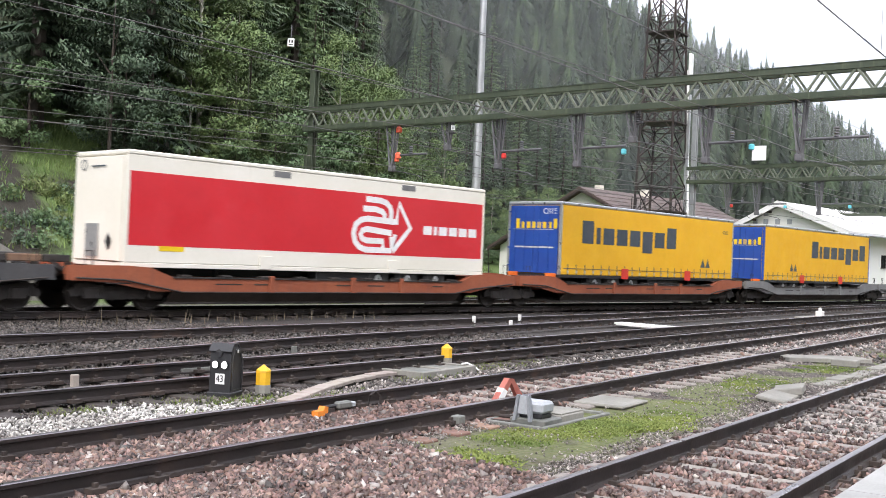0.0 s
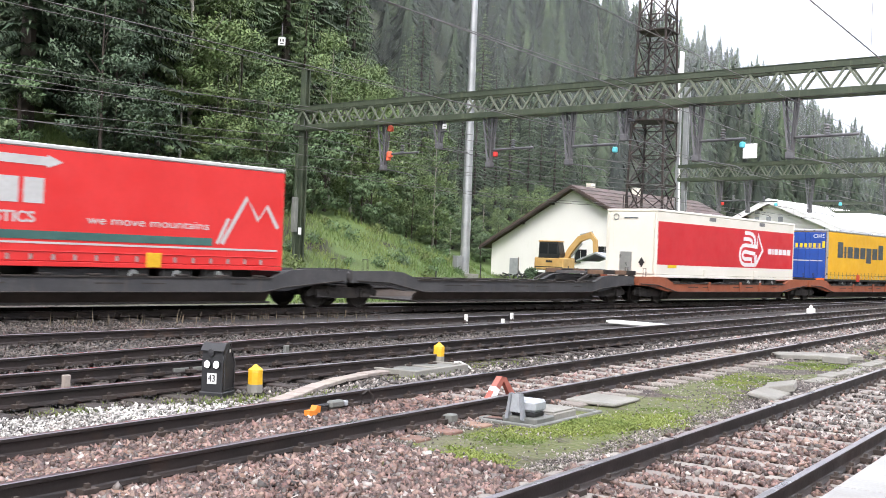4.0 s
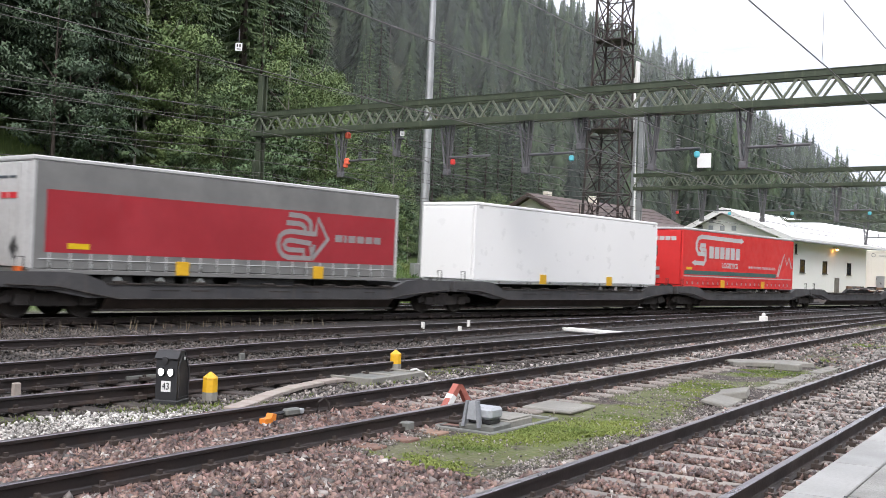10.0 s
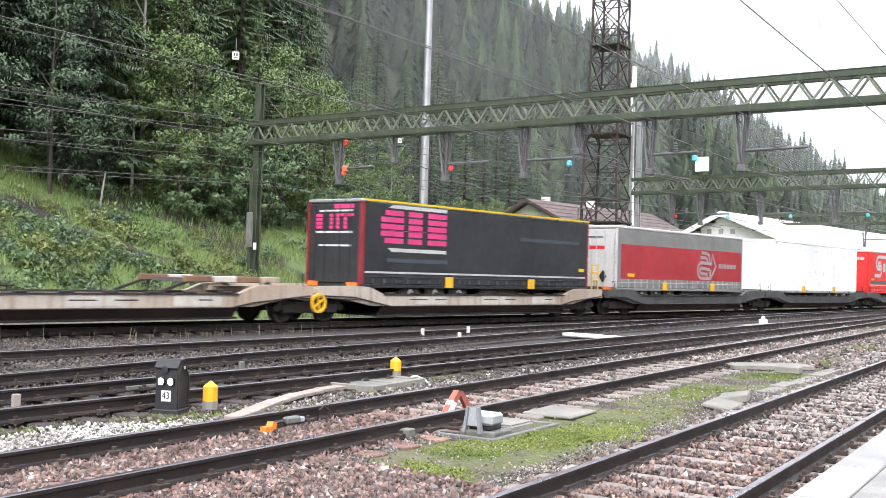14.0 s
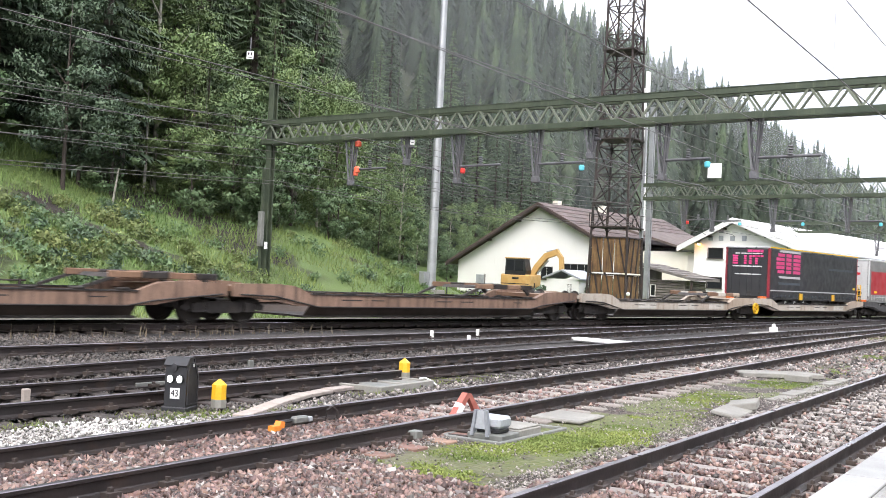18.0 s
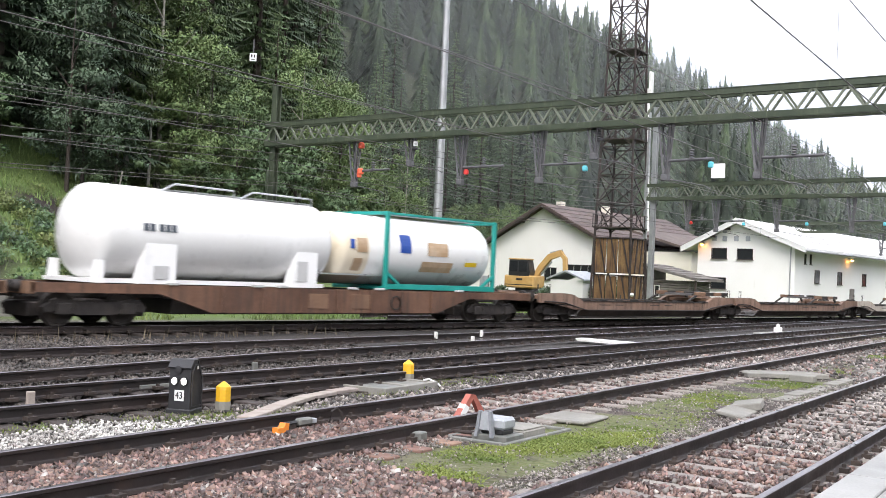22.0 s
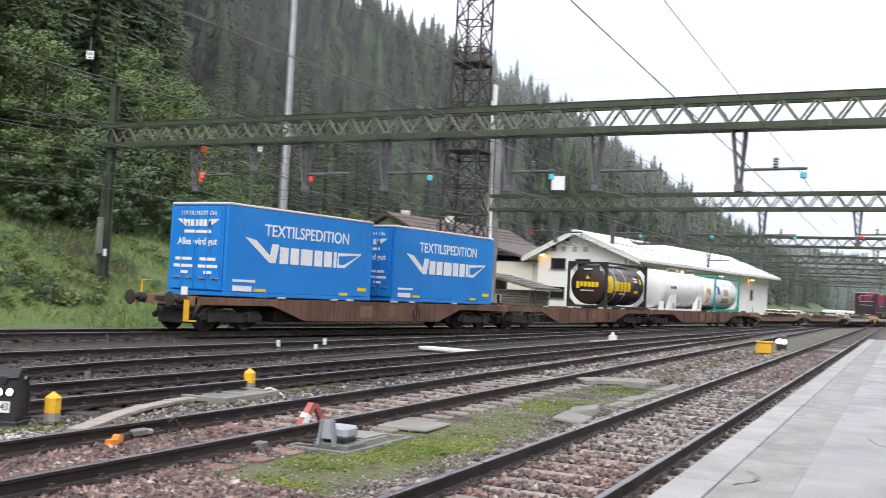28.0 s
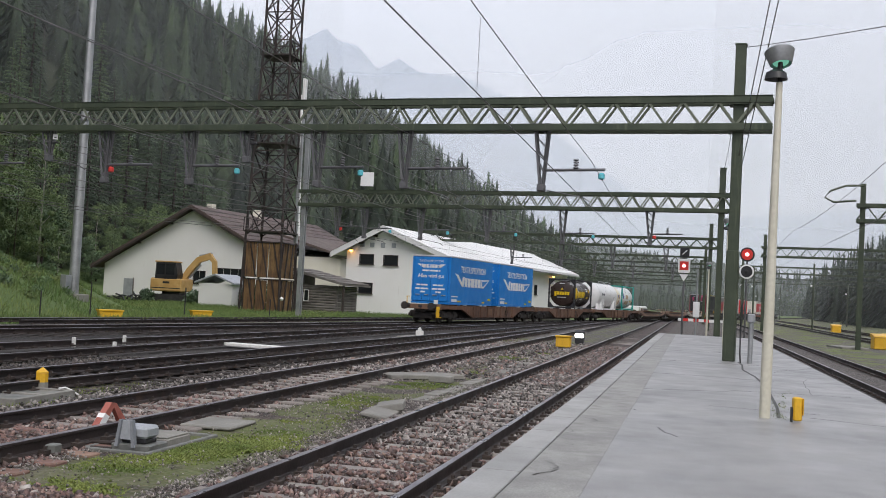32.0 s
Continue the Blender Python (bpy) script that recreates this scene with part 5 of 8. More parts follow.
def excavator(m):
    """Body broadside; x runs from the tail to the boom."""
    t = thing("excavator", "orange tracked excavator with a raised bent arm", "excavator", at=m)
    for y in (-1.1, 1.1):
        part("track", Geo().prism([(-1.9, 0.4), (-1.6, 0.05), (1.6, 0.05), (1.9, 0.4), (1.6, 0.75), (-1.6, 0.75)], y - 0.28, y + 0.28), M_rubber, t)
    part("undercarriage", Geo().box(-0.9, 0.9, -0.8, 0.8, 0.35, 1.0, 0.05), M_black, t)
    part("body", Geo().box(-1.9, 1.3, -1.3, 1.3, 1.0, 2.25, 0.12), M_digger, t)
    part("engine_cover", Geo().box(-1.95, -1.2, 0.0, 1.25, 2.25, 2.6, 0.1), M_digger, t)
    part("body_line", Geo().box(-1.8, 1.2, -1.31, -1.302, 1.28, 1.36), M_black, t)
    part("lettering_plate", Geo().box(-0.6, 0.1, -1.31, -1.302, 1.75, 1.95), M_black, t)
    c = part("cab", Geo().prism([(-1.45, 2.15), (0.75, 2.15), (0.85, 2.6), (0.6, 3.75), (-1.4, 3.75)], -1.25, -0.1), M_black, t)
    part("cab_roof", Geo().box(-1.5, 0.7, -1.3, -0.05, 3.75, 3.88, 0.03), M_digger, c)
    for x0, x1 in ((-1.3, -0.5), (-0.35, 0.5)):
        part("cab_glass", Geo().box(x0, x1, -1.262, -1.252, 2.6, 3.6), M_window, c)
    part("boom", Geo().stroke([(0.7, 2.1), (1.3, 3.1), (2.2, 4.15), (3.5, 4.6)], 0.55, 0.1, 0.6), M_digger, t)
    part("stick", Geo().stroke([(3.2, 4.7), (3.8, 4.0), (3.9, 2.6)], 0.4, 0.15, 0.55), M_digger, t)
    part("ram", Geo().tube([(1.3, 0.35, 2.4), (2.4, 0.35, 3.7)], 0.1, 8), M_galv, t, smooth=True)
    part("ram", Geo().tube([(2.2, 0.35, 4.55), (3.5, 0.35, 4.85)], 0.08, 8), M_galv, t, smooth=True)
    part("bucket", Geo().prism([(3.6, 2.6), (4.2, 2.5), (4.1, 1.8), (3.5, 1.5), (3.2, 2.0)], -0.2, 0.9), M_black, t)


excavator(pose(84.0, 61.35, HB + 0.1, 0, 0, -80))
hp = thing("scrap_heap", "small heap of dark scrap in the grass", "heap", at=pose(80, 63.6, HB))
sg = Geo()
random.seed(4)
for i in range(24):
    p = Vector((random.uniform(-0.8, 0.8), random.uniform(-1.2, 1.2), random.uniform(0.1, 0.6)))
    sg.bar(p, p + Vector((random.uniform(-0.7, 0.7), random.uniform(-0.7, 0.7), random.uniform(-0.1, 0.5))), 0.12)
part("bars", sg, M_black, hp)
for s, n in ((41.3, 33.8), (49.4, 34.2)):
    t = thing("grit_box", "low yellow grit box standing in the grass", "box", "yellow boxes", at=pose(s, n, hill(s, n) + 0.02, 0, 0, -35) @ Matrix.Diagonal((0.68, 0.8, 0.8, 1)))
    part("body", Geo().prism([(-0.7, 0), (0.7, 0), (0.85, 0.5), (-0.85, 0.5)], -0.3, 0.3), M_yellow, t)
    part("lid", Geo().box(-0.9, 0.9, -0.36, 0.36, 0.5, 0.58, 0.01), M_yellow, t)
    st = thing("marker_stake", "thin dark stake standing beside the yellow box", "stake", "stakes", at=pose(s - 0.7, n + 0.6, hill(s, n)))
    part("shaft", Geo().tube([(0, 0, -0.1), (0, 0, 1.7)], 0.035, 6), M_black, st)
for s, n in ((36.0, 33.2), (53.0, 32.0)):
    st = thing("marker_stake", "thin dark stake standing by the track", "stake", "stakes", at=pose(s, n, hill(s, n)))
    part("shaft", Geo().tube([(0, 0, -0.1), (0, 0, 1.25)], 0.035, 6), M_black, st)
    part("foot", Geo().box(-0.2, 0.2, -0.2, 0.2, -0.1, 0.06), M_conc, st)
fr = thing("field_fence", "low metal rail fence at the foot of the bank", "fence", at=pose(13.5, 29.6, hill(13.5, 29.6)))
for x in (-5, -2.5, 0, 2):
    part("post", Geo().tube([(x, 0, -0.3), (x, 0, 1.2)], 0.04, 6), M_rusty, fr)
for z in (0.8, 1.15):
    part("rail_bar", Geo().tube([(-5, 0, z), (2.2, 0, z)], 0.03, 6), M_rusty, fr)
cw = Geo().prism([(4, -1), (15.95, -1), (15.95, 0.42), (13.85, 1.62), (4, 7.2)], 0, 0.4)
solid("retaining_slab", cw, M_conc, "sloping concrete retaining wall at the foot of the bank", "wall", kind="structure", at=pose(0, 30.7, 0))
sl = thing("bank_pole", "thin pale leaning pole on the bank", "pole", at=pose(26.4, 42.5, hill(26.4, 42.5)))
part("shaft", Geo().tube([(0, 0, -0.3), (0.1, -0.3, 1.75)], [0.06, 0.035], 6), M_birch, sl)
cb = thing("mast_cabinet", "grey cable cabinet fixed beside the gantry mast", "cabinet", at=pose(29.35, 35.5, hill(29.4, 35.5)))
part("duct", Geo().box(-0.05, 0.04, -0.05, 0.05, 0, 4.6), M_mastgreen, cb)
part("case", Geo().box(-0.12, 0.08, -0.12, 0.12, 1.2, 2.7, 0.02), M_lid, cb)
part("number_plate", Geo().box(-0.02, 0.14, -0.3, -0.28, 1.1, 1.4), M_white, cb)

# ---------- platform furniture ----------
def lamp_post(m, two=True):
    t = thing("platform_lamp", "cream lamp post with a tilted grey reflector head", "lamp", "platform lamps", at=m)
    part("post", Geo().tube([(0, 0, -0.05), (0, 0, 0.9), (0, 0, 2.8), (0, 0, 4.72)], [0.075, 0.075, 0.058, 0.045], 14), M_lamp_post, t, smooth=True)
    part("head_stem", Geo().tube([(0, 0, 4.7), (0, 0, 5.05)], 0.035, 8), M_black, t)
    hd = part("reflector", Geo().lathe([(0.1, 0.32), (0.24, 0.3), (0.27, 0.26), (0.2, 0.02), (0.18, 0.0), (0.23, 0.22), (0.1, 0.26)], 20), M_galv, t, smooth=True, at=pose(0.03, -0.01, 4.98, -10, 14, 0) @ Matrix.Diagonal((0.78, 0.78, 0.78, 1)))
    part("bulb", Geo().lathe([(0.02, 0.0), (0.14, 0.03), (0.15, 0.1), (0.03, 0.16)], 12), M_greenish, hd, smooth=True)
    if two:
        part("lower_reflector", Geo().lathe([(0.05, 0.2), (0.2, 0.12), (0.23, 0.0), (0.19, 0.02), (0.05, 0.14)], 16), M_black, t, smooth=True, at=pose(0.0, 0.05, 4.76, 0, 0, 0) @ Matrix.Diagonal((0.7, 0.7, 0.8, 1)))
    return t


lp = lamp_post(pose(15.43, 1.27, P_TOP, 0.3, 0, 0))
for s, n in ((44.3, 5.35), (76, 10.4)):
    copy_thing(lp, pose(s, n, P_TOP if s < 60 else -0.2))
pb = thing("platform_socket", "short yellow power post standing on the platform", "post", at=pose(15.2, 0.83, P_TOP, 0, 0, 15))
part("case", Geo().box(-0.07, 0.07, -0.06, 0.06, 0.02, 0.34, 0.02), M_yellow, pb)
part("flap", Geo().box(-0.075, 0.06, -0.075, -0.062, 0.1, 0.33, 0.006), M_yellow, pb)
part("foot", Geo().box(-0.05, 0.05, 0.062, 0.08, 0, 0.2), M_black, pb)
gc = thing("mast_post", "grey steel post with cable box at the gantry mast", "post", at=pose(30.9, 3.0, P_TOP))
part("pipe", Geo().tube([(0, 0, 0), (0, 0, 1.25)], 0.07, 10), M_galv, gc, smooth=True)
part("cap", Geo().box(-0.14, 0.14, -0.1, 0.1, 1.15, 1.4, 0.03), M_galv, gc)
part("cable", Geo().tube([(0.4, 0.3, 1.7), (0.35, 0.32, 0.9), (0.2, 0.3, 0.25), (0.0, 0.25, 0.02)], 0.025, 6), M_black, gc)
sc = thing("mast_sleeve", "wide green steel sleeve round the mast foot", "mast sleeve", at=pose(31.54, 3.65, P_TOP))
part("sleeve", Geo().box(-0.18, 0.18, -0.17, 0.17, 0, 3.2, 0.02), M_mastgreen, sc)


def signal(m, high, head, label):
    t = thing("platform_signal", label, "signal", at=m)
    part("post", Geo().tube([(0, 0, 0), (0, 0, high)], 0.06, 8), M_darksteel, t)
    return t


sg = signal(pose(61.85, 9.86, -0.2), 5.2, 0, "railway signal on a dark post with a lit red square board")
part("backboard", Geo().box(-0.1, -0.06, -0.34, 0.34, 3.95, 4.75, 0.05), M_white, sg)
part("mask", Geo().box(-0.125, -0.101, -0.25, 0.25, 4.1, 4.6), M_red, sg)
part("lens", Geo().lathe([(0.02, -0.16), (0.09, -0.15), (0.1, -0.12), (0.05, -0.12)], 14, (0, 0, 4.35), "x"), M_redlight, sg)
part("route_box", Geo().box(-0.12, 0.06, -0.26, 0.26, 4.85, 5.4, 0.03), M_black, sg)
part("route_bar", Geo().bar((-0.13, -0.15, 5.25), (-0.13, 0.12, 5.0), 0.05), M_white, sg)
part("triangle", Geo().prism([(-0.25, 3.85), (0.25, 3.85), (0, 3.45)], -0.09, -0.07, "x"), M_white, sg)
part("cabinet", Geo().box(-0.12, 0.12, -0.95, -0.6, 1.4, 2.3, 0.03), M_white, sg)
part("cabinet_post", Geo().tube([(0, -0.78, 0), (0, -0.78, 4.2)], 0.05, 8), M_galv, sg)
sg = signal(pose(70, 7.2, -0.2), 5.4, 0, "railway signal with a lit red lamp above a dark disc")
for z, lens in ((5.55, M_redlight), (4.45, M_black)):
    part("disc", Geo().lathe([(0.02, -0.06), (0.46, -0.06), (0.46, 0.0), (0.02, 0.02)], 22, (0, 0, z), "x"), M_white if lens is M_black else M_black, sg)
    part("disc_face", Geo().lathe([(0.02, -0.09), (0.36, -0.09), (0.36, -0.061), (0.02, -0.061)], 22, (0, 0, z), "x"), M_black if lens is M_black else M_red, sg)
    part("lens", Geo().lathe([(0.02, -0.14), (0.11, -0.13), (0.12, -0.1), (0.02, -0.091)], 14, (0, 0, z), "x"), lens, sg)
cb = thing("crossing_bar", "low red and white chequered barrier across a path", "barrier", at=pose(95, 15.5, -0.2))
for i in range(10):
    part("field", Geo().box(-0.03, 0.03, -0.45 * i - 0.44, -0.45 * i, 0.75, 1.0), (M_white, M_red)[i % 2], cb)
for y in (-0.3, -4.2):
    part("leg", Geo().box(-0.04, 0.04, y - 0.04, y + 0.04, 0, 0.75), M_darksteel, cb)
# far side of the station
for s, n in ((71.0, -0.9), (73.5, -1.6), (130, 3.2)):
    t = thing("grit_box", "yellow grit box beside the outer tracks", "box", "yellow boxes", at=pose(s, n, -0.2, 0, 0, 10))
    part("body", Geo().box(-0.6, 0.6, -0.5, 0.5, 0, 0.75, 0.04), M_yellow, t)
    part("lid", Geo().prism([(-0.65, 0.75), (0.65, 0.75), (0.6, 0.95), (-0.6, 0.85)], -0.55, 0.55), M_yellow, t)
for s, n in ((68.5, 1.0), (76, -2.5)):
    solid("stone_slab", Geo().box(-1.4, 1.4, -0.8, 0.8, -0.1, 0.12, 0.03), M_conc, "pale concrete slab lying in the grass", "slab", "loose slabs", at=pose(s, n, -0.2, 0, 0, 20))
random.seed(31)
for i in range(4, 28):
    s = 85 + i * 13 + random.uniform(-4, 4)
    m = random.choice((-9.5, -16.2, -21, -24, -27)) if i % 2 else random.choice((5.2, 10.2, -7.6))
    n = m + K * s
    if i % 2 == 0 and n > 22:
        continue
    t = thing("catenary_mast", "slender dark overhead line mast", "mast", "far masts", at=pose(s, n, hill(s, n)))
    part("shaft", Geo().tube([(0, 0, -0.3), (0, 0, random.uniform(7.5, 9.5))], 0.13, 6), M_mastgreen, t)
    part("arm", Geo().tube([(0, 0, 6.2), (0, random.choice((-2.4, 2.4)), 6.4)], 0.04, 5), M_mastgreen, t)
    part("insulator", Geo().lathe([(0.03, 0), (0.12, 0.05), (0.12, 0.22), (0.03, 0.28)], 8, (0, 0.3, 5.7)), M_white, t)
arm = thing("curved_bracket", "dark curved overhead line bracket on a mast arm", "bracket", at=pose(66, 0.4, 0, 0, 0, -70))
part("arch", Geo().tube([(0, 0, 9.4), (-1.0, 0, 9.35), (-1.9, 0, 9.0), (-2.2, 0, 8.6), (-1.7, 0, 8.35), (-0.4, 0, 8.5)], 0.06, 8), M_mastgreen, arm, smooth=True)
wb = thing("white_vehicle_row", "pale low buildings and vehicles far down the line", "building")
for i, (s, n, l, h) in enumerate(((180, 44, 5, 1.2), (205, 47, 6, 0.9), (235, 47, 9, 1.6), (260, 52, 7, 1.2))):
    part("block", Geo().box(s, s + l, n, n + 5, -0.5, h, 0.2), (M_white, M_greydev, M_whiteroof, M_orange)[i], wb)

# ---------- the train ----------
P_orange = surf("wagon_orange", (0.25, 0.066, 0.031), (0.32, 0.093, 0.042), 0.65, 0.8, 14, 0.15, 0, (0.17, 0.06, 0.04), 0.4, streak=True)
P_dark = surf("wagon_charcoal", (0.045, 0.045, 0.05), (0.075, 0.073, 0.075), 0.65, 0.8, 14, 0.15, 0, (0.11, 0.09, 0.075), 0.3, streak=True)
P_grey = surf("wagon_grey", (0.15, 0.15, 0.155), (0.2, 0.2, 0.2), 0.65, 0.8, 14, 0.15, 0, (0.09, 0.075, 0.065), 0.35, streak=True)
P_brown = surf("wagon_brown", (0.19, 0.115, 0.08), (0.29, 0.185, 0.135), 0.7, 0.6, 12, 0.2, 0, (0.06, 0.04, 0.03), 0.6, streak=True)
P_tan = surf("wagon_tan", (0.4, 0.32, 0.25), (0.5, 0.45, 0.39), 0.65, 0.35, 12, 0.15, 0, (0.2, 0.13, 0.085), 0.5, streak=True)
# oily dirt of the lower webs, darkened further for their underside shade
P_grime_shade = surf("oily_grime_and_shade", (0.05, 0.037, 0.03), (0.09, 0.068, 0.055), 0.65, 0.6, 14, 0.2, 0, (0.03, 0.024, 0.02), 0.4, streak=True)
P_worn = surf("worn_white_paint", (0.5, 0.47, 0.42), (0.6, 0.57, 0.52), 0.65, 0.6, 12, 0.1, 0, (0.36, 0.27, 0.2), 0.45, streak=True)
P_rustdeck = surf("wagon_rusty", (0.15, 0.085, 0.055), (0.24, 0.14, 0.085), 0.75, 0.7, 12, 0.25, 0, (0.1, 0.06, 0.045), 0.45, streak=True)
P_gear = surf("running_gear", (0.028, 0.025, 0.024), (0.055, 0.045, 0.04), 0.7, 2, 20, 0.2, 0.2, (0.1, 0.075, 0.06), 0.3)
P_rustbrown = surf("wagon_rust_brown", (0.095, 0.048, 0.032), (0.19, 0.1, 0.062), 0.7, 0.6, 12, 0.2, 0, (0.05, 0.034, 0.027), 0.55, streak=True)
P_tread = surf("wheel_tread", (0.2, 0.19, 0.185), (0.26, 0.25, 0.24), 0.4, 2, 20, 0.05, 0.8)
C_cream = surf("cream_body", (0.74, 0.71, 0.62), (0.79, 0.76, 0.69), 0.4, 0.5, 10, 0.04, 0, (0.55, 0.5, 0.42), 0.22, streak=True, grain=0.1)
C_red = surf("crimson_panel", (0.55, 0.02, 0.03), (0.6, 0.028, 0.04), 0.42, 0.6, 8, 0.03, 0, (0.42, 0.03, 0.04), 0.15, streak=True, grain=0.1)
C_vermil = surf("bright_red_curtain", (0.64, 0.028, 0.028), (0.7, 0.04, 0.04), 0.45, 0.8, 8, 0.12, 0, (0.45, 0.03, 0.03), 0.18, streak=True, grain=0.1)
C_yellow = surf("yellow_curtain", (0.75, 0.4, 0.012), (0.8, 0.45, 0.02), 0.45, 0.8, 8, 0.12, 0, (0.55, 0.3, 0.03), 0.18, streak=True, grain=0.1)
C_navy = surf("blue_rear", (0.015, 0.06, 0.3), (0.02, 0.08, 0.36), 0.45, 0.8, 10, 0.05, 0, (0.03, 0.05, 0.15), 0.2, streak=True, grain=0.1)
C_stripe = surf("teal_stripe", (0.045, 0.12, 0.11), (0.06, 0.15, 0.135), 0.5, 1, 10, 0.02)
C_slate = surf("slate_print", (0.05, 0.065, 0.085), (0.07, 0.085, 0.105), 0.5, 1, 12, 0.02)
C_char = surf("charcoal_curtain", (0.02, 0.021, 0.024), (0.03, 0.031, 0.035), 0.5, 0.8, 8, 0.14, 0, (0.05, 0.047, 0.047), 0.15, streak=True, grain=0.1)
C_dullred = surf("dull_crimson_panel", (0.32, 0.02, 0.03), (0.38, 0.028, 0.04), 0.5, 0.6, 8, 0.06, 0, (0.22, 0.03, 0.04), 0.25, streak=True, grain=0.1)
C_midgrey = surf("grey_print", (0.27, 0.25, 0.25), (0.32, 0.3, 0.3), 0.5, 1, 10, 0.02)
C_grey = surf("grey_curtain", (0.16, 0.16, 0.158), (0.22, 0.22, 0.214), 0.5, 0.8, 8, 0.14, 0, (0.25, 0.24, 0.23), 0.25, streak=True, grain=0.1)
C_lgrey = surf("pale_grey_print", (0.5, 0.5, 0.5), (0.57, 0.57, 0.57), 0.5, 1, 10, 0.02)
C_maroon = surf("maroon_frame", (0.2, 0.018, 0.03), (0.26, 0.025, 0.04), 0.45, 1, 10, 0.02)
C_pink = surf("magenta_print", (0.6, 0.04, 0.18), (0.66, 0.06, 0.22), 0.5, 1, 10, 0.02)
C_white = surf("white_body", (0.865, 0.865, 0.865), (0.88, 0.88, 0.88), 0.35, 0.5, 10, 0.01, 0, (0.78, 0.77, 0.75), 0.05, streak=True, grain=0.03)
C_blue = surf("sky_blue_body", (0.012, 0.2, 0.6), (0.02, 0.23, 0.66), 0.4, 0.6, 9, 0.04, 0, (0.02, 0.13, 0.4), 0.2, streak=True, grain=0.1)
C_brown = surf("dark_brown_tank", (0.035, 0.022, 0.018), (0.05, 0.032, 0.027), 0.35, 0.8, 8, 0.03, 0, (0.09, 0.07, 0.06), 0.2, streak=True, grain=0.1)
C_tank = surf("white_tank", (0.77, 0.77, 0.76), (0.82, 0.82, 0.815), 0.35, 0.6, 8, 0.03, 0, (0.62, 0.6, 0.55), 0.14, streak=True, grain=0.1)
C_ivory = surf("ivory_tank_end", (0.72, 0.64, 0.5), (0.77, 0.7, 0.57), 0.4, 0.6, 8, 0.03, 0, (0.5, 0.36, 0.2), 0.3, grain=0.1)
C_teal = surf("teal_frame", (0.01, 0.27, 0.23), (0.02, 0.32, 0.28), 0.45, 1, 10, 0.04)
C_stain = surf("brown_stain", (0.42, 0.28, 0.16), (0.55, 0.42, 0.3), 0.6, 2, 10, 0.02)
C_gold = surf("golden_print", (0.75, 0.5, 0.01), (0.8, 0.56, 0.02), 0.45, 1, 10, 0.02)
C_print = surf("white_print", (0.78, 0.78, 0.78), (0.83, 0.83, 0.83), 0.45, 1, 10, 0.02)
C_tail = surf("tail_lamp", (0.75, 0.14, 0.03), (0.8, 0.2, 0.04), 0.3, 4, 10, 0)
C_alu = surf("aluminium_trim", (0.5, 0.51, 0.52), (0.58, 0.59, 0.6), 0.35, 1, 14, 0.04, 0.7)

NEAR = -1.275          # side of the load towards the platform
LINE = 25.0            # centre line of the through track
TRAIN = []             # each keyed thing with its place behind the tail mark


def on_train(ob, rel):
    TRAIN.append((ob, rel))
    return ob


# running gear, built once and shared
wg = Geo().lathe([(0.05, -0.06), (0.14, -0.07), (0.16, -0.02), (0.39, -0.02), (0.4, -0.06), (0.46, -0.06), (0.46, 0.05), (0.49, 0.055), (0.49, 0.08), (0.4, 0.08), (0.39, 0.03), (0.05, 0.05)], 22, (0, 0, 0), "y")
WHEEL = wg.mesh("wheel", P_gear, True)
AXLE = Geo().tube([(0, -0.95, 0), (0, 0.95, 0)], 0.08, 10).mesh("axle", P_gear, True)
bf = Geo()
for y in (-1.0, 1.0):
    bf.prism([(-1.45, 0.5), (-1.1, 0.72), (-0.5, 0.62), (0.5, 0.62), (1.1, 0.72), (1.45, 0.5), (1.4, 0.36), (1.0, 0.42), (0.5, 0.3), (-0.5, 0.3), (-1.0, 0.42), (-1.4, 0.36)], y - 0.06, y + 0.06)
    for x in (-0.9, 0.9):
        bf.box(x - 0.2, x + 0.2, y - 0.13, y + 0.13, 0.3, 0.6, 0.03)
        for o in (-0.32, 0.32):
            bf.tube([(x + o, y, 0.42), (x + o, y, 0.68)], 0.075, 8)
bf.box(-0.25, 0.25, -1.0, 1.0, 0.38, 0.7, 0.03)
BOGIE = bf.mesh("bogie", P_gear)
BUFFER = Geo().lathe([(0.02, -0.62), (0.22, -0.6), (0.24, -0.56), (0.09, -0.53), (0.09, -0.25), (0.14, -0.24), (0.16, 0.0), (0.02, 0.0)], 14, (0, 0, 0), "x").mesh("buffer", P_gear, True)


def bogie(parent, x):
    b = part("bogie", BOGIE, None, parent, at=pose(x, 0, 0))
    for dx in (-0.9, 0.9):
        part("axle", AXLE, None, b, at=pose(dx, 0, 0.46))
        part("wheel", WHEEL, None, b, at=pose(dx, -0.75, 0.46))
        part("wheel", WHEEL, None, b, at=pose(dx, 0.75, 0.46, 0, 0, 180))


def buffers(parent, x, turn):
    for y in (-0.87, 0.87):
        part("buffer", BUFFER, None, parent, at=pose(x, y, 1.0, 0, 0, turn))
    part("coupling_hook", Geo().box(-0.35, 0.05, -0.06, 0.06, 0.92, 1.08, 0.02), P_gear, parent, at=pose(x, 0, 0, 0, 0, turn))


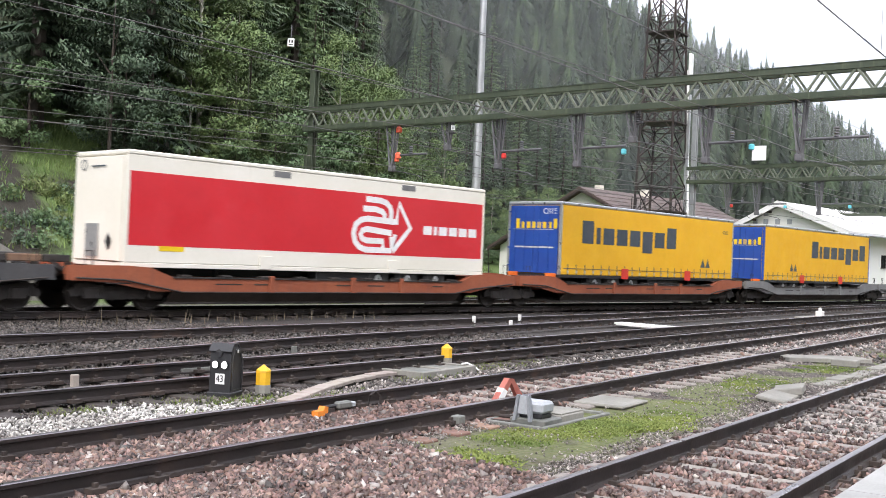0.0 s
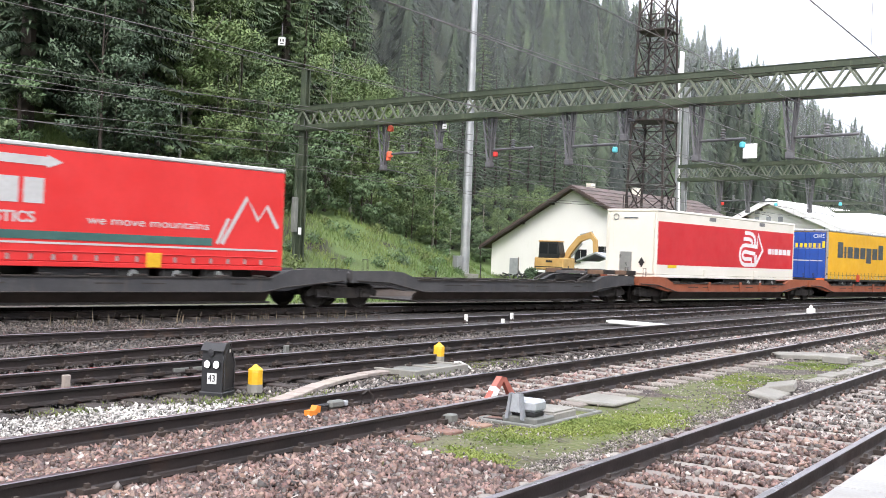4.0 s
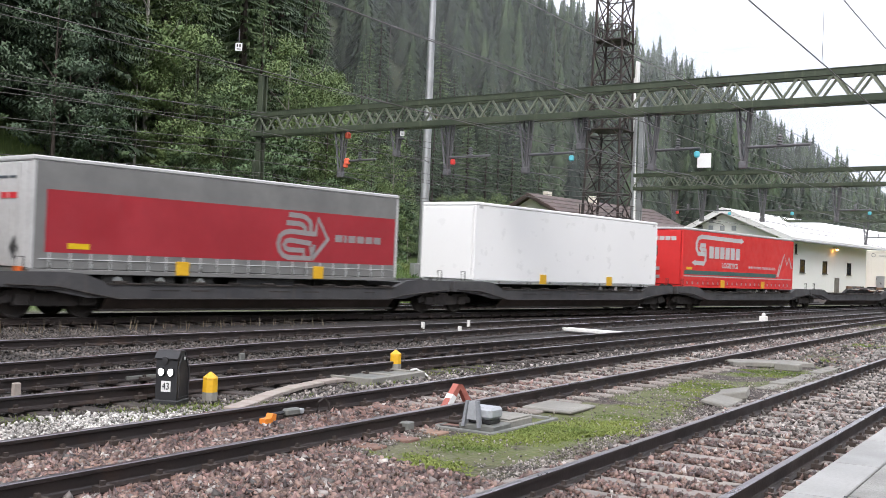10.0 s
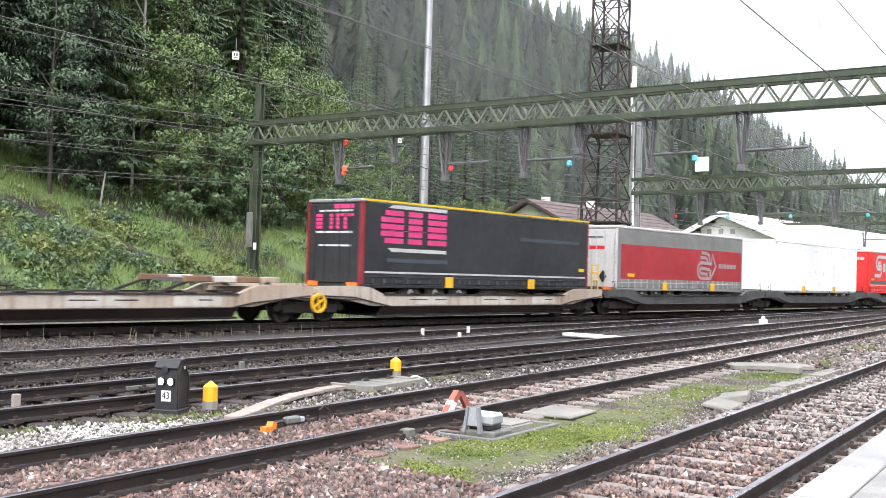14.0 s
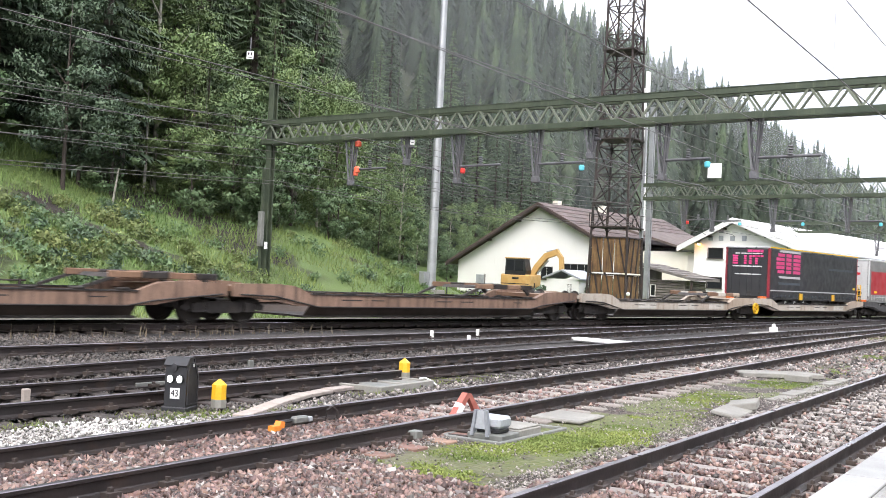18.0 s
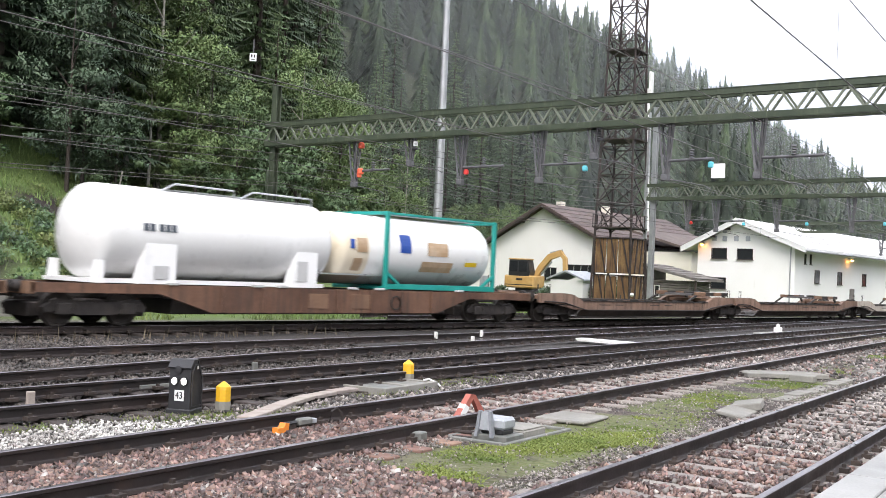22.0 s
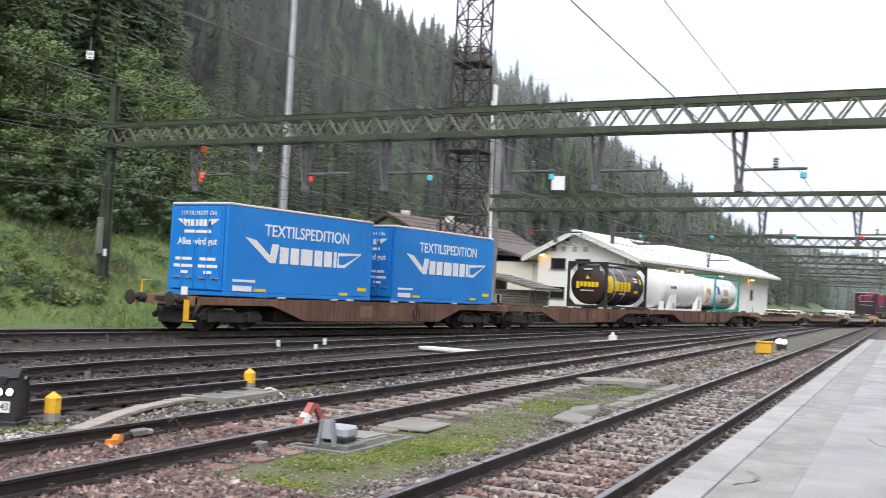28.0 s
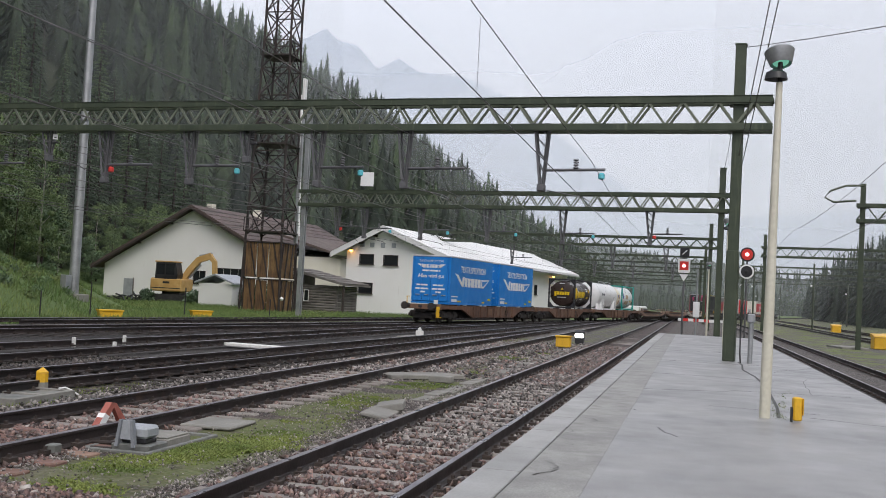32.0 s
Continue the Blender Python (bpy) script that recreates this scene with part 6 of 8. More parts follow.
def pocket_wagon(rel, L, paint, what, rear_shared, front_shared, deck=None, pads=None, ribs=()):
    """Half of an articulated pocket wagon: raised ends over the bogies, a low trough between."""
    w = on_train(thing("pocket_wagon", what, "wagon", "pocket wagons"), rel)
    deck = deck or paint
    a, b = (0.12, 0.12)
    for y in (-1.36, 1.18):
        prof = [(a, 0.78), (a, 1.14), (1.75, 1.16), (2.35, 1.12), (3.1, 0.86), (L - 3.1, 0.86), (L - 2.35, 1.12), (L - 1.75, 1.16), (L - b, 1.14), (L - b, 0.78), (L - 1.2, 0.74), (L - 2.5, 0.52), (2.5, 0.52), (1.2, 0.74)]
        part("side_beam", Geo().prism(prof, y, y + 0.18), paint, w)
        o, e = (y, 1) if y < 0 else (y + 0.18, -1)
        rb = Geo().prism([(o + 0.004 * e, 0.52), (o + 0.3 * e, 0.2), (o + 0.34 * e, 0.2), (o + 0.06 * e, 0.54)], 3.0, L - 3.0, "x")
        part("lower_web", rb, P_grime_shade, w)
        part("top_flange", Geo().box(3.0, L - 3.0, y - 0.03, y + 0.21, 0.86, 0.9), P_gear, w)
        if y < 0:
            for x in ribs:
                part("stiffener", Geo().box(L * x - 0.09, L * x + 0.09, y - 0.06, y, 0.5, 0.96, 0.01), paint, w)
            for x, l in ((1.1, 0.7), (4.3, 0.9), (5.6, 0.6), (L * 0.5, 0.8), (L * 0.5 + 1.3, 0.7), (L - 4.4, 0.5)):
                part("lettering_bar", Geo().box(x, x + l, y - 0.006, y - 0.002, 0.7, 0.735), P_gear, w)
    part("trough_floor", Geo().box(2.9, L - 2.9, -1.18, 1.18, 0.17, 0.23), P_gear, w)
    for x0, x1 in ((a, 2.2), (L - 2.2, L - b)):
        part("end_deck", Geo().box(x0, x1, -1.18, 1.18, 0.92, 1.06), deck, w)
        part("cross_member", Geo().box((x0 + x1) / 2 - 0.2, (x0 + x1) / 2 + 0.2, -1.17, 1.17, 0.72, 0.92), P_gear, w)
    for x in np.linspace(3.4, L - 3.4, 9):
        part("edge_latch", Geo().box(x - 0.16, x + 0.16, -1.4, -1.14, 0.9, 0.955, 0.01), P_gear, w)
    hs = Geo().tube([(0.3, -1.4, 0.84), (1.6, -1.4, 0.8), (2.6, -1.4, 0.62), (3.3, -1.4, 0.5), (L - 3.3, -1.4, 0.5), (L - 2.5, -1.4, 0.64), (L - 0.3, -1.4, 0.84)], 0.025, 6)
    part("brake_pipe", hs, P_gear, w, smooth=True)
    for x in (0.55, L - 0.75):
        part("hand_rail", Geo().tube([(x, -1.32, 1.14), (x, -1.32, 1.5), (x + 0.2, -1.32, 1.5), (x + 0.2, -1.32, 1.14)], 0.018, 6), P_gear, w, smooth=True)
    if pads:
        for x0 in pads:
            # folded king-pin trestle: a low rusty head on slanting legs, with worn pale plates along it
            part("hitch_frame", Geo().prism([(x0 - 1.7, 1.2), (x0 - 1.55, 1.3), (x0 + 1.5, 1.3), (x0 + 1.6, 1.2)], -0.75, 0.75), P_gear, w)
            for y in (-1.08, 1.0):
                for x1, x2, mt in ((-1.9, -0.95, P_rustdeck), (-0.9, -0.1, P_worn if paint is P_tan else P_gear), (-0.05, 0.75, P_rustdeck), (0.8, 1.5, P_tan if paint is P_tan else P_gear)):
                    part("hitch_plate", Geo().box(x0 + x1, x0 + x2, y - 0.05, y + 0.08, 1.2, 1.38, 0.02), mt, w)
                part("trestle_leg", Geo().bar((x0 - 1.7, y, 1.24), (x0 - 2.7, y, 0.92), 0.08), P_gear, w)
                part("trestle_leg", Geo().bar((x0 + 1.0, y, 1.24), (x0 + 1.3, y, 1.02), 0.1), P_gear, w)
            part("hitch_jaw", Geo().lathe([(0.05, 1.3), (0.34, 1.31), (0.36, 1.38), (0.1, 1.4)], 14, (x0 + 0.4, 0, 0)), P_gear, w, smooth=True)
    for x in (4.6, L - 4.2):
        part("air_tank", Geo().tube([(x, 0.3, 0.24), (x + 1.1, 0.3, 0.24)], 0.14, 10), P_gear, w, smooth=True)
    if not rear_shared:
        bogie(w, 1.75)
        buffers(w, a, 0)
    if not front_shared:
        bogie(w, L - 1.75)
        buffers(w, L - b, 180)
    else:
        bogie(w, L)
    return w


def flat_wagon(rel, L, paint, tail=False):
    """Container flat wagon: deep fish-bellied side sills between the bogies."""
    w = on_train(thing("container_wagon", "rust-brown container flat wagon with fish-bellied side sills", "wagon", "container wagons"), rel)
    for y in (-1.3, 1.14):
        prof = [(0.3, 0.86), (0.3, 1.1), (L - 0.3, 1.1), (L - 0.3, 0.86), (L - 3.9, 0.86), (L - 5.6, 0.36), (5.6, 0.36), (3.9, 0.86)]
        part("side_sill", Geo().prism(prof, y, y + 0.16), paint, w)
        if y < 0:
            for x in np.linspace(5.9, L - 5.9, 7):
                part("web_stiffener", Geo().box(x - 0.05, x + 0.05, y - 0.05, y, 0.38, 1.08, 0.01), paint, w)
            for x in (L * 0.5 - 1.2, L * 0.5 + 0.6):
                part("plate", Geo().box(x, x + 0.8, y - 0.02, y, 0.5, 0.95, 0.006), P_rustdeck, w)
            lt = Geo()
            for x in (4.1, 7.0, 7.9, 10.8, 12.0, L - 4.6):
                lt.box(x, x + 0.35, y - 0.05, y + 0.1, 1.1, 1.17, 0.01)
            each_part("container_latch", lt, C_lgrey, w)
    part("centre_beam", Geo().box(0.3, L - 0.3, -0.35, 0.35, 0.72, 1.04), P_gear, w)
    part("brake_gear", Geo().box(4.6, L - 4.6, -0.8, 0.8, 0.3, 0.71, 0.03), P_gear, w)
    for x in (0.6, L - 3.9):
        part("brake_rigging", Geo().box(x, x + 3.3, -0.62, 0.62, 0.24, 0.6, 0.03), P_gear, w)
    for x in np.linspace(1.2, L - 1.2, 9):
        part("cross_beam", Geo().box(x - 0.08, x + 0.08, -1.14, 1.14, 0.9, 1.08), P_gear, w)
    for x in (0.3, L - 0.3):
        part("head_stock", Geo().box(x - 0.1, x + 0.1, -1.3, 1.3, 0.82, 1.12, 0.01), P_rustdeck, w)
    bogie(w, 2.2)
    bogie(w, L - 2.2)
    buffers(w, 0.22, 0)
    buffers(w, L - 0.22, 180)
    part("brake_wheel", Geo().ring(L * 0.5 + 2.6, 0.7, 0.22, 0.22, 0.04, -1.36, -1.33), P_gear, w)
    if tail:
        part("step", Geo().stroke([(0.1, 1.0), (0.1, 0.35), (0.45, 0.35)], 0.05, -1.25, -1.05), M_yellow, w)
        part("shunter_rail", Geo().stroke([(0.15, 1.1), (0.15, 1.55), (0.55, 1.55)], 0.04, 0.9, 0.95), M_yellow, w)
        part("tail_plate", Geo().box(0.12, 0.16, -1.1, -0.85, 1.15, 1.4), M_white, w)
    return w


def letters(g, x0, x1, z0, z1, code, w, lo, hi):
    """Plain blocks in the place of a firm's sign: b block, l tall, p low, i thin, w wide; other marks leave a gap."""
    wide = {"i": 0.5, "w": 1.35, "-": 0.5}
    unit = (x1 - x0) / sum(wide.get(c, 1.0) for c in code)
    x, h = x0, z1 - z0
    for c in code:
        e = x + unit * wide.get(c, 1.0)
        if c != "-":
            g.box(x + unit * 0.1, e - unit * 0.1, lo, hi, z0 - (0.38 * h if c == "p" else 0), z1 + (0.36 * h if c == "l" else 0))
        x = e
    return g


def sign(t, x0, x1, z0, z1, code, mt, label=""):
    """A firm's sign as a row of plain blocks on the side of a load."""
    top = part("name_sign", Geo().box(x0, x1, S1, S1 + 0.003, z0 + (z1 - z0) * 0.5 - 0.004, z0 + (z1 - z0) * 0.5 + 0.004), mt, t, label)
    whole = letters(Geo(), x0, x1, z0, z1, code, 0.1, S0, S1)
    for i in range(0, len(whole.v), 8):
        part("sign_block", Geo().add(whole.v[i:i + 8], whole.f[:6]), mt, top)
    return top


def rounded_arrow(g, x, z, k, lo, hi):
    """Looped ribbon with an open arrow head, plain bands."""
    w = 0.155 * k

    def run(*pts):
        g.stroke([(x + (u * 2.2 - 0.3) * k, z + (v * 1.5 - 0.78) * k) for u, v in pts], w, lo, hi)
    run((0.22, 0.93), (0.46, 0.92), (0.55, 0.89), (0.62, 0.82), (0.64, 0.74), (0.64, 0.6))
    run((0.18, 0.76), (0.4, 0.76), (0.49, 0.73), (0.53, 0.68), (0.53, 0.6))
    run((0.72, 0.56), (0.26, 0.59), (0.15, 0.56), (0.07, 0.48), (0.04, 0.33), (0.07, 0.18), (0.14, 0.09), (0.24, 0.05), (0.66, 0.05), (0.66, 0.3))
    run((0.66, 0.36), (0.25, 0.41), (0.18, 0.38), (0.15, 0.31), (0.18, 0.24), (0.25, 0.21), (0.52, 0.21), (0.52, 0.06))
    run((0.73, 0.52), (0.77, 0.9), (0.98, 0.47), (0.69, 0.04), (0.72, 0.34))
    return g


S0, S1 = NEAR - 0.009, NEAR - 0.004     # printed layer just proud of the side


def trailer(rel, label, body, rear, roof, L=13.6, z0=1.1, z1=4.02, straps=None, rail=None, rear_frame=None, turned=False, plates=None):
    """Semi-trailer body with rear doors, under-run gear, axles in the wagon trough."""
    t = on_train(thing("semi_trailer", label, "trailer", "semi-trailers"), rel)
    H = -NEAR
    part("body", Geo().box(0.06, L, -H, H, z0 + 0.12, z1 - 0.12, 0.02), body, t)
    part("roof", Geo().box(0.0, L + 0.02, -H - 0.015, H + 0.015, z1 - 0.12, z1, 0.03), roof, t)
    part("bottom_rail", Geo().box(0.0, L, -H - 0.01, H + 0.01, z0, z0 + 0.115, 0.01), rail or roof, t)
    for x in (0.0, L - 0.1):
        for y in (-H - 0.012, H - 0.088):
            part("corner_post", Geo().box(x, x + 0.1, y, y + 0.1, z0 + 0.12, z1 - 0.13, 0.01), rear_frame or roof, t)
    if turned:
        part("front_wall", Geo().box(-0.035, 0.055, -H + 0.12, H - 0.12, z0 + 0.14, z1 - 0.16, 0.012), rear, t)
    for i in () if turned else (0, 1):
        y0 = -H + 0.11 + i * (H - 0.11)
        d = part("rear_door", Geo().box(-0.035, 0.055, y0 + 0.01, y0 + H - 0.12, z0 + 0.14, z1 - 0.16, 0.012), rear, t)
        for q in (0.35, 0.75):
            part("lock_bar", Geo().tube([(-0.06, y0 + (H - 0.1) * q, z0 + 0.16), (-0.06, y0 + (H - 0.1) * q, z1 - 0.2)], 0.016, 6), rear, d)
        hg = Geo()
        for z in np.linspace(z0 + 0.4, z1 - 0.4, 4):
            yy = y0 + 0.02 if i == 0 else y0 + H - 0.16
            hg.box(-0.06, -0.034, yy, yy + 0.09, z - 0.03, z + 0.03)
        part("hinge", hg, rear, d)
    if not turned:
        part("rear_bumper", Geo().box(-0.05, 0.1, -H + 0.05, H - 0.05, z0 - 0.22, z0 - 0.02, 0.015), M_black, t)
        for y in (-H + 0.12, H - 0.6):
            part("tail_lamp", Geo().box(-0.075, -0.04, y, y + 0.48, z0 + 0.0, z0 + 0.16, 0.01), C_tail, t)
    if straps:
        sm = Geo().box(0, 0.045, S0, S1, z0 + 0.1, z0 + 0.52).mesh("curtain_strap", straps)
        bm = Geo().box(-0.012, 0.06, S0 - 0.016, S1, z0 + 0.16, z0 + 0.3).mesh("strap_buckle", C_slate if straps is C_char else C_alu)
        for x in np.arange(0.5, L - 0.3, 0.56):
            part("strap_buckle", bm, None, part("curtain_strap", sm, None, t, at=pose(x, 0, 0)))
        part("curtain_pole", Geo().tube([(0.25, S0, z0 + 0.36), (L - 0.2, S0, z0 + 0.36)], 0.012, 6), straps, t)
    for x in (4.4, 9.4):
        part("lift_plate", Geo().box(x - 0.2, x + 0.22, S0 - 0.03, S1, z0 + 0.02, z0 + 0.4, 0.01), plates or M_yellow, t)
    axles = (8.9, 10.2, 11.5) if turned else (2.5, 3.8, 5.1)
    for x in axles:
        for y in (-1.02, 1.02):
            wh = part("wheel", Geo().lathe([(0.18, -0.16), (0.44, -0.17), (0.5, -0.1), (0.5, 0.1), (0.44, 0.17), (0.18, 0.16)], 18, (x, y, 0.92), "y"), M_rubber, t, smooth=True)
            part("rim", Geo().lathe([(0.04, -0.165), (0.12, -0.17), (0.26, -0.12), (0.28, -0.14), (0.28, 0.1), (0.04, 0.1)], 14, (x, y, 0.92), "y"), C_alu, wh, smooth=True)
    mg = Geo()
    for x in axles:
        mg.ring(x, 0.92, 0.58, 0.58, 0.03, -1.2, -0.85, 20, 160, 8)
    part("mudguard", mg, M_black, t)
    part("chassis_beam", Geo().box(0.4, L - 0.5, -0.5, 0.5, z0 - 0.22, z0 - 0.005), M_black, t)
    for y in (-0.7, 0.7):
        part("landing_leg", Geo().box(3.1 if turned else L - 3.2, 3.22 if turned else L - 3.08, y - 0.06, y + 0.06, 0.62, z0 - 0.004, 0.01), M_black, t)
    part("pallet_box", Geo().box(6.4, 8.6, -1.15, -0.75, 0.72, z0 - 0.004, 0.02), M_black, t)
    return t


def islands(geo):
    """The loose pieces of a gathered mesh, each as a Geo of its own."""
    root = list(range(len(geo.v)))

    def find(i):
        while root[i] != i:
            root[i] = root[root[i]]
            i = root[i]
        return i
    for f in geo.f:
        for i in f[1:]:
            root[find(i)] = find(f[0])
    lots = {}
    for f in geo.f:
        lots.setdefault(find(f[0]), []).append(f)
    out = []
    for faces in lots.values():
        at = {i: k for k, i in enumerate(sorted({i for f in faces for i in f}))}
        out.append(Geo().add([geo.v[i] for i in at], [tuple(at[i] for i in f) for f in faces]))
    return out


def each_part(name, geo, mt, parent, label=""):
    """Every loose piece of a print as a part of its own."""
    for g in islands(geo):
        part(name, g, mt, parent, label)


def side_sheet(t, x0, x1, z0, z1, mt, name="panel", lo=NEAR - 0.0035, hi=NEAR + 0.01):
    return part(name, Geo().box(x0, x1, lo, hi, z0, z1), mt, t)


def rear_print(t, geo, mt):
    each_part("rear_print", geo, mt, t)


# white and crimson box trailer
t = trailer(194.3, "cream box trailer with a crimson side panel and white arrow sign", C_cream, C_cream, C_cream, 13.75, 1.12, 4.08, turned=True, plates=C_cream)
side_sheet(t, 0.08, 13.68, 1.68, 3.55, C_red)
part("arrow_sign", rounded_arrow(Geo(), 7.95, 2.66, 1.18, S0, S1), C_print, t)
sign(t, 10.7, 13.4, 2.4, 2.68, "bibbbb", C_print)
side_sheet(t, 1.0, 1.75, 1.55, 1.68, C_gold, "plate", S0, S1)
for x in (4.6, 9.7):
    side_sheet(t, x, x + 0.6, 3.76, 3.93, P_grey, "roof_vent", S0, S1)
part("rear_ladder", Geo().box(-0.09, -0.06, -0.1, 0.5, 1.35, 2.2).box(-0.1, -0.09, -0.1, 0.5, 1.5, 1.56).box(-0.1, -0.09, -0.1, 0.5, 1.75, 1.81), C_alu, t)
part("hazard_diamond", Geo().prism([(-0.75, 1.75), (-0.6, 1.98), (-0.45, 1.75), (-0.6, 1.52)], -0.066, -0.06, "x"), M_black, t)
part("rear_mark", Geo().ring(0.75, 3.72, 0.13, 0.13, 0.03, -0.066, -0.06, axis="x").box(-0.066, -0.06, -0.35, 0.35, 3.66, 3.7), C_slate, t)

# yellow curtain trailers with blue rear doors
for rel, lx, xs in ((212.5, 13.6, (1.3, 8.5)), (229.3, 13.6, (5.5, 13.0))):
    t = trailer(rel, "yellow curtain-sided trailer with blue rear doors and slate sign", C_yellow, C_navy, C_alu, lx, 1.1, 3.98, C_slate, M_black, C_navy if rel > 220 else None)
    sign(t, xs[0], xs[1], 2.45, 3.1, "libbbpbl", C_slate)
    part("small_mark", Geo().prism([(xs[0] + 9.3 if rel < 220 else 3.0, 1.7), (xs[0] + 9.5 if rel < 220 else 3.2, 2.1), (xs[0] + 9.7 if rel < 220 else 3.4, 1.7)], S0, S1).prism([(xs[0] + 9.75 if rel < 220 else 3.45, 1.7), (xs[0] + 9.95 if rel < 220 else 3.65, 2.1), (xs[0] + 10.15 if rel < 220 else 3.85, 1.7)], S0, S1), C_slate, t)
    for x in (4.4, 9.4):
        part("red_flap", Geo().box(x - 0.24, x + 0.26, S0 - 0.045, S0 - 0.031, 1.1, 1.52, 0.004), M_red, t)
    if rel < 220:
        writing("C815", 0.3, C_print, t, pose(-0.045, -0.78, 3.6) @ REAR)
        writing("C815", 0.22, C_slate, t, pose(12.8, S1 - 0.003, 3.35) @ SIDE)
    rear_print(t, Geo().box(-0.05, -0.044, -0.95, 0.95, 2.9, 2.9 + 0.02).box(-0.05, -0.044, -1.0, 0.9, 2.2, 2.26), C_lgrey)
    nm = Geo()
    for i, y in enumerate(np.linspace(0.85, -0.95, 8)):
        nm.box(-0.05, -0.044, y - 0.18, y - 0.02, 2.95, 3.2 + 0.12 * (i in (0, 7)))
    rear_print(t, nm, C_gold)

# red curtain trailer with grey looping arrow
t = trailer(160.3, "bright red curtain-sided trailer with pale grey arrow sign and green stripe", C_vermil, C_vermil, C_lgrey, 13.6, 1.1, 4.0, C_vermil, C_vermil, C_vermil, turned=True)
ar = Geo()
ar.stroke([(6.5, 3.58), (1.9, 3.62), (1.55, 3.5), (1.42, 3.3), (1.42, 3.0), (1.6, 2.78), (2.4, 2.76)], 0.21, S0, S1)
ar.stroke([(2.4, 3.2), (1.85, 3.2), (1.8, 3.05), (1.95, 2.98), (2.42, 2.98), (2.42, 2.5), (2.25, 2.3), (1.3, 2.32)], 0.21, S0, S1)
ar.prism([(6.45, 3.42), (6.85, 3.58), (6.45, 3.74)], S0, S1).prism([(1.35, 2.16), (0.95, 2.32), (1.35, 2.48)], S0, S1)
part("arrow_sign", ar, C_lgrey, t)
sign(t, 2.75, 6.45, 2.58, 3.18, "bbbbbb", C_lgrey)
writing("LOGISTICS", 0.36, C_lgrey, t, pose(5.25, S1 - 0.003, 2.24) @ SIDE, wide=1.1, bold=0.008)
writing("we move mountains", 0.3, C_lgrey, t, pose(9.3, S1 - 0.003, 2.25) @ SIDE, wide=1.45)
part("green_stripe", Geo().stroke([(0.2, 1.84), (11.2, 1.84)], 0.2, S0, S1), C_stripe, t)
part("thin_stripe", Geo().stroke([(0.2, 1.66), (13.4, 1.66)], 0.05, S0, S1), C_lgrey, t)
part("peak_sign", Geo().stroke([(11.5, 1.8), (12.3, 3.1), (12.7, 2.5), (13.0, 2.9), (13.4, 2.3)], 0.12, S0, S1).stroke([(11.35, 1.8), (11.7, 2.5)], 0.1, S0, S1), C_lgrey, t)
side_sheet(t, 0.4, 1.0, 1.98, 2.1, C_gold, "plate", S0, S1)
rp = letters(Geo(), -0.95, 0.95, 3.35, 3.55, "bbbbbb", 0.05, 0, 0.006)
for g in (rp,):
    rear_print(t, Geo().add([(-0.05 + v[1], -v[0], v[2]) for v in g.v], g.f), C_lgrey)
part("rear_recess", Geo().box(-0.055, -0.038, 0.05, 0.4, 2.6, 3.1), P_dark, t)
part("rear_step", Geo().box(-0.1, -0.05, -0.1, 0.7, 1.5, 1.66).box(-0.1, -0.05, -0.1, 0.7, 1.9, 2.06), C_alu, t)

# plain white box
t = trailer(144.2, "plain white refrigerated box trailer with smooth sides", C_white, C_white, C_white, 13.5, 1.08, 4.05, rail=C_alu, turned=True)
part("front_bumper", Geo().box(-0.06, 0.0, -1.15, 1.15, 0.98, 1.1, 0.01), M_black, t)
each_part("corner_cap", Geo().box(0.2, 0.4, S0, S1, 3.82, 3.92).box(13.1, 13.3, S0, S1, 3.82, 3.92), C_lgrey, t)

# grey and red curtain trailer
t = trailer(127.1, "grey curtain-sided trailer with a red panel and pale arrow sign", C_grey, C_lgrey, C_lgrey, 12.95, 1.1, 3.95, C_lgrey, C_grey)
side_sheet(t, 0.4, 12.8, 1.62, 3.15, C_dullred)
part("arrow_sign", rounded_arrow(Geo(), 7.97, 2.42, 0.97, S0, S1), C_midgrey, t)
sign(t, 10.05, 12.17, 2.28, 2.5, "bibbbb", C_midgrey)
side_sheet(t, 1.0, 1.6, 1.72, 1.86, C_gold, "plate", S0, S1)
rear_print(t, Geo().box(-0.05, -0.044, -0.7, 0.1, 2.9, 3.05), C_red)
rear_print(t, Geo().box(-0.05, -0.044, -0.6, 0.3, 3.4, 3.46), C_slate)
part("hazard_diamond", Geo().prism([(-0.85, 1.7), (-0.65, 2.0), (-0.45, 1.7), (-0.65, 1.4)], -0.066, -0.06, "x"), M_black, t)

# charcoal curtain trailer with magenta sign
t = trailer(111.3, "charcoal curtain-sided trailer with banded magenta sign", C_char, C_char, C_alu, 13.5, 1.1, 3.98, C_char, M_black, C_maroon)
top = part("name_sign", Geo().box(0.95, 4.2, S1, S1 + 0.003, 3.0, 3.01), C_pink, t)
for i in range(5):
    z = 2.58 + i * 0.23
    for x0, x1 in ((0.85 + 0.2 * (i in (0, 4)), 1.95), (2.2, 2.9), (3.2, 4.2)):
        part("sign_block", Geo().box(x0, x1, S0, S1, z, z + 0.17), C_pink, top)
each_part("sign_band", Geo().prism([(1.2, 2.42), (1.4, 2.3), (4.2, 2.3), (4.2, 2.42)], S0, S1).prism([(1.4, 3.86), (1.2, 3.74), (4.2, 3.74), (4.2, 3.86)], S0, S1), C_lgrey, t)
for x0, x1, z in ((8.6, 12.8, 2.95), (1.2, 4.3, 1.95)):
    side_sheet(t, x0, x1, z, z + 0.13, C_slate, "address_bar", S0, S1)
part("side_line", Geo().box(0.15, 13.3, S0, S1, 1.58, 1.64), C_lgrey, t)
